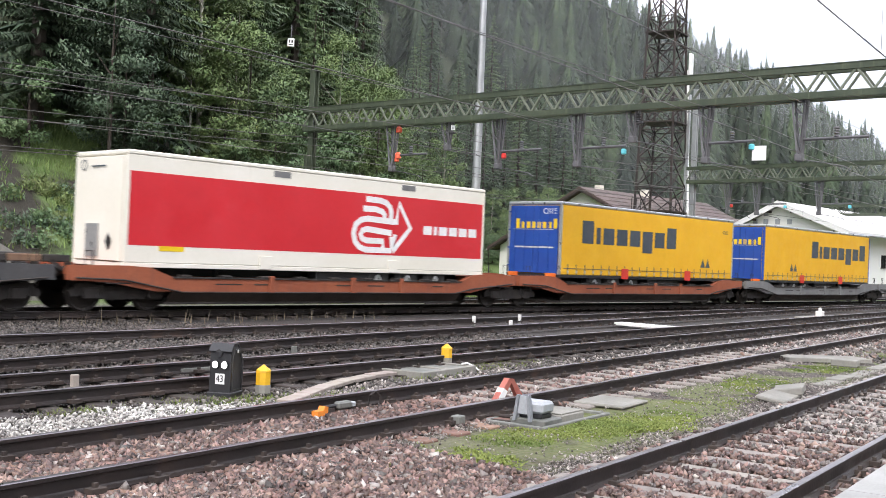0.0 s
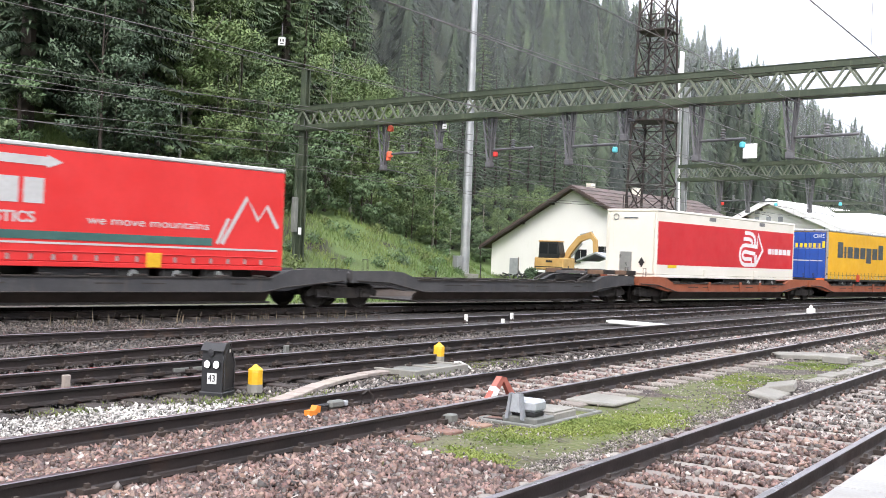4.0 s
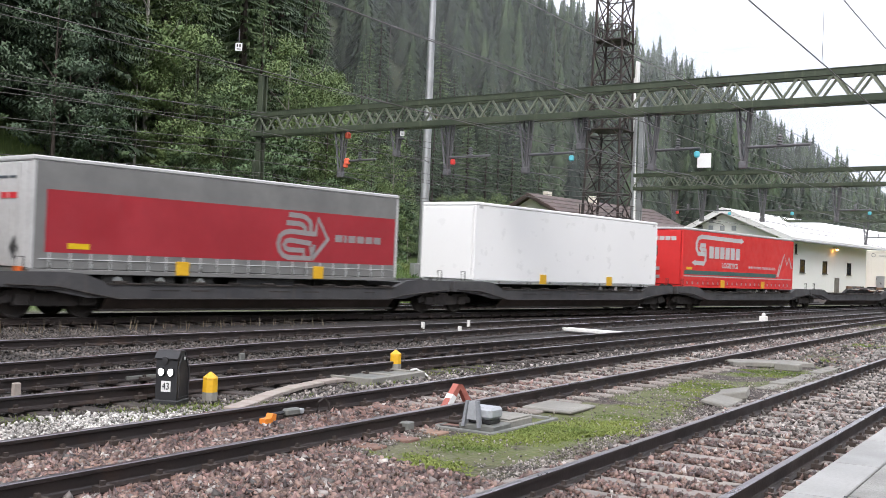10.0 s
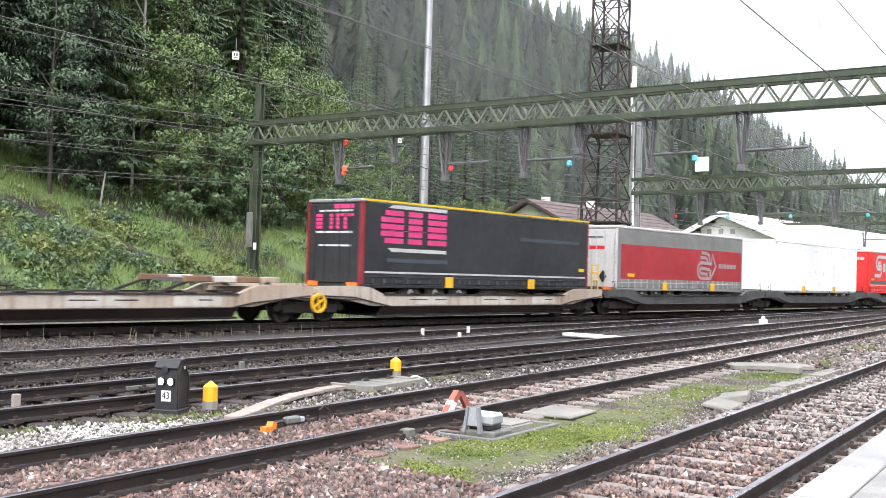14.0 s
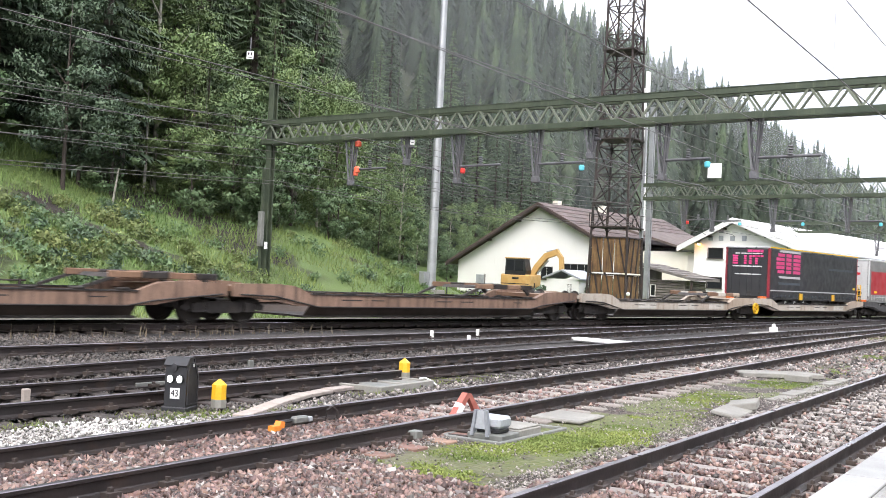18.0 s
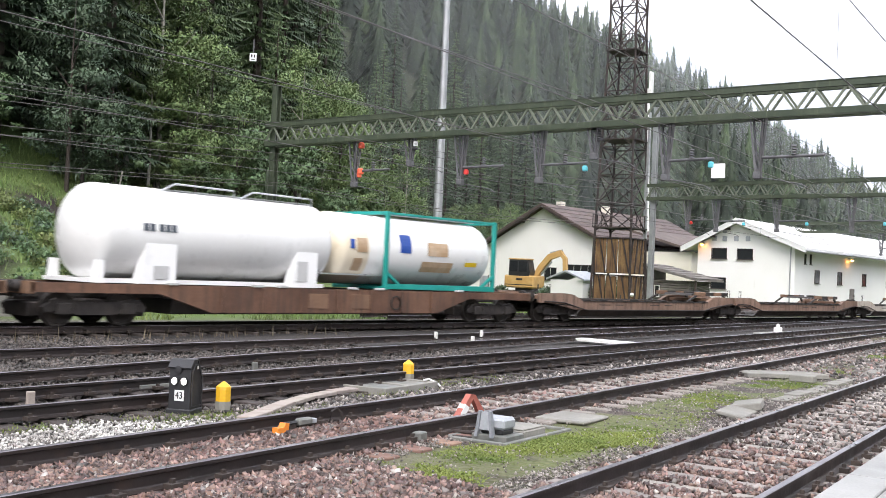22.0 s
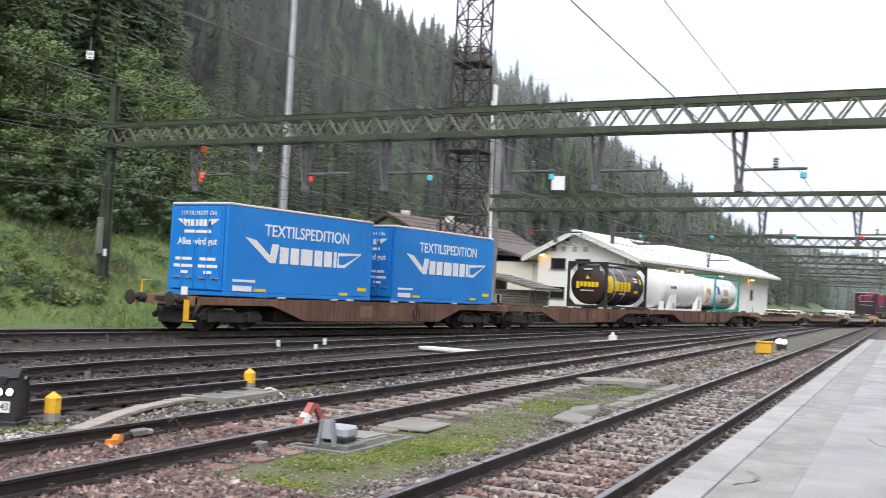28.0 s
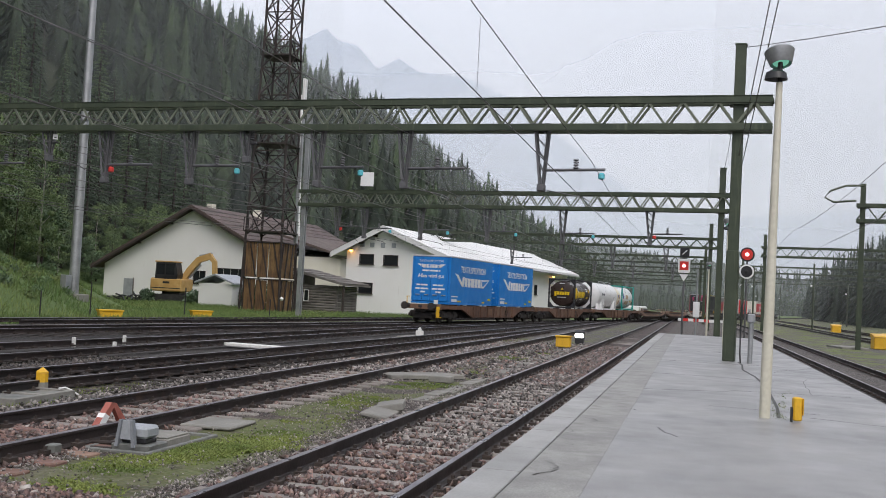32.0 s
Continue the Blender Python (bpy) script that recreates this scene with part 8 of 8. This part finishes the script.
slab(27.9, 17.4, -88, 2.2, 0.45, 0.1, M_whiteconc, "long whitewashed concrete fouling marker")
slab(41.5, 17.8, 5, 3.0, 0.7, 0.12, M_conc, "grey concrete slab between the tracks")
dc = thing("cable_duct", "bent line of pale concrete cable duct lids", "cable duct")
dp = [(8.3, 10.25), (8.95, 10.64), (9.75, 11.12), (10.5, 11.5), (11.2, 11.8), (11.85, 11.98)]
for a, b in zip(dp, dp[1:]):
    ang = math.degrees(math.atan2(b[1] - a[1], b[0] - a[0]))
    part("duct_lid", Geo().box(0.01, math.hypot(b[0] - a[0], b[1] - a[1]) - 0.005, -0.11, 0.11, 0, 0.055, 0.008), M_tanlid, dc, at=pose(a[0], a[1], GZ - 0.02, 0, random.uniform(-1.2, 1.2), ang))
dc = thing("cable_duct", "line of stained concrete cable duct lids beside the platform track", "cable duct")
for i in range(30):
    s = 17.5 + i * 1.0
    part("duct_lid", Geo().box(0, 0.95, -0.14, 0.14, 0, 0.08, 0.01), M_conc, dc, at=pose(s, 4.75 + K * s + 0.03 * math.sin(i * 2.3), GZ - 0.09 + 0.02 * math.sin(i * 1.7), 0, 0, KA + random.uniform(-1.5, 1.5)))
wc = thing("white_cable", "short white cable looping down from a cover slab", "cable", at=pose(13.5, 11.95, GZ - 0.06))
part("cable", Geo().tube([(0, 0, 0.13), (0.12, -0.02, 0.14), (0.22, -0.1, 0.08), (0.27, -0.2, 0.0)], 0.016, 6), M_white, wc, smooth=True)
t = thing("rail_contact", "orange rail contact clamped beside the rail", "rail device", at=pose(8.0, 9.22, GZ, 0, 0, KA))
part("body", Geo().prism([(-0.1, 0), (0.08, 0), (0.09, 0.1), (0.03, 0.11), (0.0, 0.06), (-0.1, 0.06)], -0.045, 0.045), M_orange, t)
t = thing("rail_contact", "grey cable box clamped beside the rail", "rail device", at=pose(8.5, 9.4, GZ, 0, 0, KA))
part("body", Geo().box(-0.12, 0.13, -0.05, 0.05, 0.02, 0.11, 0.02), M_lid, t)
part("connector", Geo().box(0.15, 0.22, -0.035, 0.035, 0.03, 0.09, 0.01), M_greydev, t)
part("pipe", Geo().tube([(-0.4, 0, 0.06), (-0.14, 0, 0.07)], 0.025, 6), M_black, t)
t = thing("cable_loop", "bent dark cable rising by the rail", "cable", at=pose(9.05, 9.45, GZ))
part("cable", Geo().tube([(-0.08, 0, 0), (-0.05, 0, 0.14), (0.03, 0, 0.18), (0.1, -0.02, 0.12), (0.1, -0.03, 0.0)], 0.016, 6), M_rusty, t, smooth=True)
for s, n in ((22.6, 19.62), (24.9, 19.8), (22.2, 17.95), (6.85, 12.75), (12.2, 14.85)):
    t = thing("marker_post", "stubby pale marker post by the rail", "marker", "white markers", at=pose(s, n, GZ))
    part("post", Geo().box(-0.05, 0.05, -0.035, 0.035, -0.03, 0.24 if s > 20 else 0.16, 0.01), M_tanlid if s < 10 else M_lid if s < 20 else M_whiteconc, t)
t = thing("long_box", "long low grey steel rail lubricator box", "box", at=pose(9.3, 13.45, GZ, 0, 0, 7))
part("body", Geo().box(-0.45, 0.45, -0.05, 0.05, 0, 0.07, 0.01), M_lid, t)
t = thing("white_marker", "squat white concrete marker on a grey slab", "marker", at=pose(41.9, 17.8, GZ + 0.1, 0, 0, 0) @ Matrix.Diagonal((0.62, 0.62, 0.7, 1)))
part("base", Geo().box(-0.22, 0.22, -0.22, 0.22, 0, 0.3, 0.03), M_whiteconc, t)
part("knob", Geo().lathe([(0.12, 0.3), (0.13, 0.4), (0.05, 0.5)], 10), M_whiteconc, t, smooth=True)
t = thing("grit_box", "yellow steel box beside the platform track", "box", "yellow boxes", at=pose(42.6, 11.6, GZ, 0, 0, 10))
part("body", Geo().box(-0.3, 0.3, -0.3, 0.3, 0, 0.42, 0.03), M_yellow, t)
part("lid", Geo().box(-0.33, 0.33, -0.33, 0.33, 0.42, 0.48, 0.01), M_yellow, t)
t = thing("dwarf_signal", "low shunting signal with bright white lamps", "signal", at=pose(47.0, 12.05, GZ, 0, 0, 8))
part("housing", Geo().prism([(-0.15, 0), (0.2, 0), (0.2, 0.4), (0.0, 0.62), (-0.15, 0.55)], -0.2, 0.2), M_black, t)
for y in (-0.1, 0.1):
    part("lens", Geo().lathe([(0.01, -0.2), (0.11, -0.19), (0.11, -0.15), (0.01, -0.15)], 12, (0, y, 0.38), "x"), M_whitelight, t, smooth=True)

# ---------- undergrowth ----------
rng = np.random.default_rng(3)


def blades(spots, h0, h1, w, lean=0.35):
    s = np.asarray(spots)
    n = len(s)
    a = rng.uniform(0, 2 * math.pi, n)
    h = rng.uniform(h0, h1, n)
    ww = w * rng.uniform(0.6, 1.4, n)
    base = np.stack([np.cos(a) * ww, np.sin(a) * ww, np.zeros(n)], 1)
    tip = np.stack([rng.normal(0, lean, n) * h, rng.normal(0, lean, n) * h, h], 1)
    return np.stack([s - base, s + base, s + tip], 1).reshape(-1, 3)


moss = []
while len(moss) < 75000:
    s = 6.5 + 44 * rng.random() ** 1.9
    m = rng.uniform(4.2, 6.6)
    n = m + K * s
    thick = 1.1 * noise.noise((s * 0.5, n * 0.5, 1.7)) + 0.45 * noise.noise((s * 2.0, n * 2.0, 4)) + 0.25 * noise.noise((s * 6, n * 6, 8))
    thick += 0.22 - 0.8 * abs(m - 5.4) ** 2 - (0.0 if s < 10.8 else min(0.5, 0.12 * (s - 10.8)))
    if rng.random() > min(1, max(0, 1.2 * thick)):
        continue
    if (9.5 < s < 11.35 and 7.2 < n < 8.3 and 5.72 < m < 6.7) or (11.68 < s < 12.66 and 5.8 < m < 6.6):
        continue
    moss.append((s, n, hill(s, n) - 0.008 + 0.02 * min(1, max(0, thick))))
tagged(new("moss_strip", bulk("moss_strip", blades(moss, 0.006, 0.03, 0.013, 0.9), 3, M_grass)), "soft yellow-green moss and short grass between two tracks", "grass", kind="stuff")
tuft = []
for cs, cn, r, k in ((8.2, 10.95, 0.55, 1500), (8.9, 10.75, 0.4, 900), (14.5, 12.3, 0.5, 700), (15.4, 12.5, 0.6, 400), (12.2, 11.5, 0.4, 250), (43, 15.2, 1.2, 600), (46, 14.6, 2.0, 900), (6.0, 11.0, 0.3, 400)):
    for _ in range(k):
        s, n = cs + rng.normal(0, r), cn + rng.normal(0, r * 0.5)
        tuft.append((s, n, hill(s, n) - 0.01))
tagged(new("grass_tufts", bulk("grass_tufts", blades(tuft, 0.03, 0.11, 0.012, 0.5), 3, M_grass)), "small green tufts among the ballast", "grass", kind="stuff")
weeds = []
for _ in range(150):
    a = rng.uniform(0, 1)
    weeds.append((15.5 + 6.0 * a ** 2 + rng.normal(0, 0.12), 1.05 + 0.3 * a + rng.normal(0, 0.07), P_TOP))
tagged(new("platform_weeds", bulk("platform_weeds", blades(weeds, 0.008, 0.03, 0.008, 0.6), 3, M_grass)), "thin weeds growing in a crack by the lamp post", "weeds", kind="stuff")
weeds = []
for _ in range(120):
    s = rng.uniform(11.5, 22)
    weeds.append((s, 22.6 + rng.normal(0, 0.35), -0.2))
tagged(new("dry_weeds", bulk("dry_weeds", blades(weeds, 0.12, 0.42, 0.014, 0.15), 3, M_dry)), "dry brown weed stalks along the through track", "weeds", kind="stuff")


def on_slip(s, n, z, wide=0.9):
    if s < 16.0 + 0.9 * z + 2 * noise.noise((s * 0.4, n * 0.4, 5)) and 0.8 < z < 6.2:
        return noise.noise((s * 1.3, n * 1.3, 6)) < 0.12
    a = 0.8 * (s - 22.9) + 0.6 * (n - 38.9)
    return (abs(a) < wide and 35.6 < n < 41.8) or (s < 18.3 and 0.8 < z < 3.1 and noise.noise((s * 0.5, n * 0.5, 5)) < 0.12)


mead = []
while len(mead) < 120000:
    s, n = rng.uniform(6, 100), rng.uniform(30.0, 74)
    if n / s > 2.4 or n / s < 0.36:
        continue
    z = hill(s, n)
    if z > 8.5 or (87 < s < 134 and 35.5 < n < 46) or (s > 91 and n > 49):
        continue
    if noise.noise((s * 0.22, n * 0.22, 9)) < -0.32 or on_slip(s, n, z):
        continue
    mead.append((s, n, z - 0.03))
tagged(new("meadow", bulk("meadow", blades(mead, 0.12, 0.45, 0.022, 0.4), 3, M_meadow)), "long green and yellowing meadow grass on the bank", "grass", kind="stuff")
M_weed = surf("yellow_green_weeds", (0.095, 0.135, 0.042), (0.18, 0.21, 0.07), 0.7, 0.6, 5, 0, isle=0.4)
for tone in (0, 1, 2):
    leaf = []
    while len(leaf) < (60, 90, 120)[tone]:
        s, n = rng.uniform(7, 50), rng.uniform(29.5, 48)
        if n / s > 2.3:
            continue
        z = hill(s, n)
        if z < 0.3 or (s < 13 and n < 33.5) or ((s > 27 or z > 3.8) and rng.random() < 0.93) or (noise.noise((s * 0.35, n * 0.35, 2 + 0.8 * tone)) < 0.0 and rng.random() < 0.8) or on_slip(s, n, z, 1.3):
            continue
        r = rng.uniform(0.2, 0.62)
        k = int(420 * r)
        d = rng.normal(0, 1, (k, 3))
        d = d / np.linalg.norm(d, axis=1)[:, None] * (r * rng.uniform(0.3, 1.05, k))[:, None] * (1, 1, 0.8)
        p = d + (s, n, z + 0.35 * r)
        e1, e2 = rng.normal(0, 0.04, (k, 3)), rng.normal(0, 0.04, (k, 3))
        leaf.append(np.stack([p - e1, p + e1, p + e2 * 1.6], 1).reshape(-1, 3))
    tagged(new("shrubs", bulk("shrubs", np.concatenate(leaf), 3, (M_leaf[0], M_leaf[1], M_weed)[tone])), "low leafy bushes and nettles covering the bank", "bushes", kind="stuff")
leaf = []
for cs, cn, r in ((80.5, 50.6, 1.2), (80.2, 49.2, 1.4), (80, 47.6, 0.9), (81, 57, 0.8), (82, 63, 0.7)):
    k = 700
    d = rng.normal(0, 1, (k, 3))
    d = d / np.linalg.norm(d, axis=1)[:, None] * (r * rng.uniform(0.4, 1.0, k))[:, None]
    p = d + (cs, cn, -0.4 + r * 0.75)
    e1, e2 = rng.normal(0, 0.1, (k, 3)), rng.normal(0, 0.1, (k, 3))
    leaf.append(np.stack([p - e1, p + e1, p + e2 * 1.5], 1).reshape(-1, 3))
tagged(new("garden_bushes", bulk("garden_bushes", np.concatenate(leaf), 3, M_leaf[0])), "green bushes beside the white hut", "bushes", kind="stuff")

# ---------- ballast stones ----------
OCTA = np.array([(1, 0, 0), (-1, 0, 0), (0, 1, 0), (0, -1, 0), (0, 0, 1), (0, 0, -1)], dtype=np.float64)
FACE = np.array([(0, 2, 4), (2, 1, 4), (1, 3, 4), (3, 0, 4), (2, 0, 5), (1, 2, 5), (3, 1, 5), (0, 3, 5)])


def stones(name, pts, size, mt, label):
    """Crushed stones: uneven eight-sided lumps, turned at random."""
    n = len(pts)
    v = np.repeat(OCTA[None], n, 0) * rng.uniform(0.75, 1.45, (n, 6, 1)) + rng.normal(0, 0.3, (n, 6, 3))
    v *= (np.asarray(size)[:, None] * rng.uniform(0.65, 1.3, (n, 3)))[:, None, :]
    q = rng.normal(0, 1, (n, 4))
    q /= np.linalg.norm(q, axis=1)[:, None]
    w, x, y, z = q.T
    R = np.stack([1 - 2 * (y * y + z * z), 2 * (x * y - z * w), 2 * (x * z + y * w), 2 * (x * y + z * w), 1 - 2 * (x * x + z * z), 2 * (y * z - x * w), 2 * (x * z - y * w), 2 * (y * z + x * w), 1 - 2 * (x * x + y * y)], 1).reshape(n, 3, 3)
    v = np.einsum("nij,nkj->nki", R, v) + np.asarray(pts)[:, None, :]
    me = bpy.data.meshes.new(name)
    me.vertices.add(n * 6)
    me.vertices.foreach_set("co", v.astype(np.float32).ravel())
    idx = (FACE[None] + (np.arange(n) * 6)[:, None, None]).reshape(-1)
    me.loops.add(len(idx))
    me.loops.foreach_set("vertex_index", idx.astype(np.int32))
    me.polygons.add(n * 8)
    me.polygons.foreach_set("loop_start", np.arange(0, len(idx), 3, dtype=np.int32))
    me.update(calc_edges=True)
    me.materials.append(mt)
    tagged(new(name, me), label, "ballast", kind="stuff")


N = 330000
r = 7.4 + 20 * rng.random(N) ** 1.25
a = np.radians(rng.uniform(-3, 68, N))
s, n = r * np.cos(a), r * np.sin(a)
m = n - K * s
k3 = n - 0.118 * s
off = (m < 1.75)
for c in (2.40, 3.915, 6.72, 8.235):
    off |= np.abs(m - c) < 0.085
for c in (10.82, 12.34):
    off |= np.abs(k3 - c) < 0.085
along = (s + n * K) / (1 + K * K) * math.sqrt(1 + K * K)
tie = np.abs((along / 0.62) % 1 - 0.5) < 0.23
off |= tie & (m > 1.95) & (m < 4.4) & (rng.random(N) < 0.96)
off |= tie & (m > 6.2) & (m < 8.8) & (s > 9.2) & (rng.random(N) < 0.7)
green = (m > 4.75) & (m < 6.25) & (s > 7.5)
off |= green & (rng.random(N) < np.interp(s, (8, 12, 17), (0.95, 0.85, 0.45)))
off |= (s > 9.5) & (s < 11.35) & (m > 5.74) & (m < 6.66)
off |= (s > 11.68) & (s < 12.66) & (m > 5.78) & (m < 6.6)
off |= (np.abs(s - 12.75) < 0.95) & (np.abs(n - 12.05 - 0.2 * (s - 12.75)) < 0.5)
off |= rng.random(N) > np.interp(r, (8, 13, 18, 27), (1.0, 0.85, 0.52, 0.32))
s, n, m, r = s[~off], n[~off], m[~off], r[~off]
size = np.interp(r, (8, 14, 27), (0.026, 0.029, 0.037)) * rng.uniform(0.55, 1.35, len(s))
grey = (m > 1.7) & (m < 4.5) & (s > 12) & (rng.random(len(s)) < 0.6) | (m > 8.5) | (s > 17 + rng.normal(0, 4, len(s)))
size = np.where(grey & (m > 4.4), size * 0.82, size)
grit = (m > 4.4) & (m < 6.5) & (s > 7.5)
size = np.where(grit, size * 0.42, size)
grey |= grit
z = np.where((m > 2.2) & (m < 4.1), -0.185, -0.2) + rng.uniform(-0.02, 0.03, len(s))
pale = rng.random(len(s)) < np.clip(1.9 - 1.5 * (((s - 6.2) / 2.1) ** 2 + ((n - 10.2 - 0.12 * np.sin(3.1 * s)) / 0.72) ** 2), 0, 0.82)
pts = np.stack([s, n, z], 1)
dark = (m > 9.3 + rng.normal(0, 0.25, len(s))) & ~pale
z[dark] -= 0.045
pts = np.stack([s, n, z], 1)
grey &= ~dark
stones("ballast", pts[dark], size[dark], M_stone_dark, "dark oily ballast stones between the tracks")
stones("ballast", pts[pale], size[pale] * 0.8, M_stone_white, "patch of whitewashed ballast stones")
mixed = grey & ~pale & ~grit & (rng.random(len(s)) < 0.3)
stones("ballast", pts[mixed], size[mixed], M_stone_dark, "dark stones among the grey ballast")
grey &= ~mixed
stones("ballast", pts[grey & ~pale], size[grey & ~pale], M_stone_grey, "loose grey crushed stone ballast")
red = ~grey & ~pale & ~dark & ~mixed
odd = red & (rng.random(len(s)) < 0.42)
tint = rng.random(len(s)) < 0.75
stones("ballast", pts[odd & tint], size[odd & tint], M_stone_brown, "dark brown stones among the reddish ballast")
stones("ballast", pts[odd & ~tint], size[odd & ~tint], M_stone_grey, "grey stones among the reddish ballast")
red &= ~odd
stones("ballast", pts[red], size[red], M_stone_red, "loose reddish crushed stone ballast")

# coarser stones further down the two nearest tracks
N = 30000
s = 23 + 24 * rng.random(N) ** 1.2
m = rng.uniform(1.75, 9.2, N)
n = m + K * s
off = (m > 4.5) & (m < 6.3) & (rng.random(N) < 0.75)
for c in (2.40, 3.915, 6.72, 8.235):
    off |= np.abs(m - c) < 0.1
s, n, m = s[~off], n[~off], m[~off]
pts = np.stack([s, n, -0.195 + rng.uniform(-0.02, 0.02, len(s))], 1)
size = 0.046 * rng.uniform(0.6, 1.3, len(s))
pick = rng.random(len(s)) + np.where(m < 4.4, 0.0, 0.25)
for lo, hi, mt, lab in ((0, 0.45, M_stone_red, "reddish ballast further down the track"), (0.45, 0.75, M_stone_dark, "dark ballast further down the track"), (0.75, 2, M_stone_grey, "grey ballast further down the track")):
    k = (pick >= lo) & (pick < hi)
    stones("ballast", pts[k], size[k], mt, lab)

# ---------- pieces of floors: coping stones and sleepers ----------
for i in range(44):
    x0 = -6 + i * 1.5
    part("coping_stone", Geo().box(x0 + 0.004, x0 + 1.496, P_EDGE - 0.35, P_EDGE, P_TOP - 0.09, P_TOP + 0.003, 0.008).mesh("coping_stone", M_kerb), None, plat)
part("coping_joint", Geo().box(-60, P_END, P_EDGE - 0.371, P_EDGE - 0.3505, P_TOP - 0.2, P_TOP - 0.012), M_crack, plat)
tie_mesh = Geo().box(-0.12, 0.12, -1.25, 1.25, -0.3, -0.165, 0.02).mesh("sleeper", M_sleep)
wood_mesh = Geo().box(-0.12, 0.12, -1.25, 1.25, -0.31, -0.17, 0.012).mesh("sleeper", M_wood)
dark_mesh = Geo().box(-0.12, 0.12, -1.25, 1.25, -0.34, -0.19, 0.012).mesh("sleeper", M_darkwood)
random.seed(2)


def sleepers(nm, c0, k, lo, hi, me, step=0.62):
    f = math.sqrt(1 + k * k)
    i = int(lo / step)
    while (i + 0.5) * step < hi:
        al = (i + 0.5) * step
        x = al / f - c0 * k / f / f
        part("sleeper", me, None, track_things[nm], at=pose(x, c0 + k * x, random.uniform(-0.008, 0.004) - (0.035 if x > 22 else 0.0), 0, 0, math.degrees(math.atan(k)) + random.uniform(-0.8, 0.8)))
        i += 1


sleepers("platform_track", 3.157, K, 4, 62, tie_mesh)
sleepers("second_track", 7.477, K, 2, 11.9, wood_mesh)
sleepers("second_track", 7.477, K, 11.95, 55, tie_mesh)
sleepers("third_track", 11.58, 0.118, 3, 45, dark_mesh)
sleepers("through_track", 25.0, 0.0, 4, 70, dark_mesh)
sleepers("far_platform_track", -5.31, K, 25, 80, dark_mesh)


# ---------- what moves ----------
def motions():
    """The train rolls off along the through track, gathering a little speed."""
    rows = [(0, -180.4), (1.0, -174.1), (2.0, -167.85), (3.0, -161.3), (3.5, -158.0), (5.5, -144.8), (7.0, -134.8), (9.0, -121.1), (10.0, -114.2), (10.5, -110.7), (12.0, -101.0), (13.0, -94.0), (14.5, -83.5), (16.5, -68.0), (18.0, -56.3), (20.0, -40.5), (22.0, -24.7), (23.0, -16.8), (24.5, -4.4), (26.5, 12.1), (28.0, 24.6), (29.0, 33.1), (30.0, 41.7), (31.0, 50.8), (32.0, 60.2)]
    for ob, rel in TRAIN:
        walk(ob, [(t, pose(x + rel, LINE, 0)) for t, x in rows])


motions()
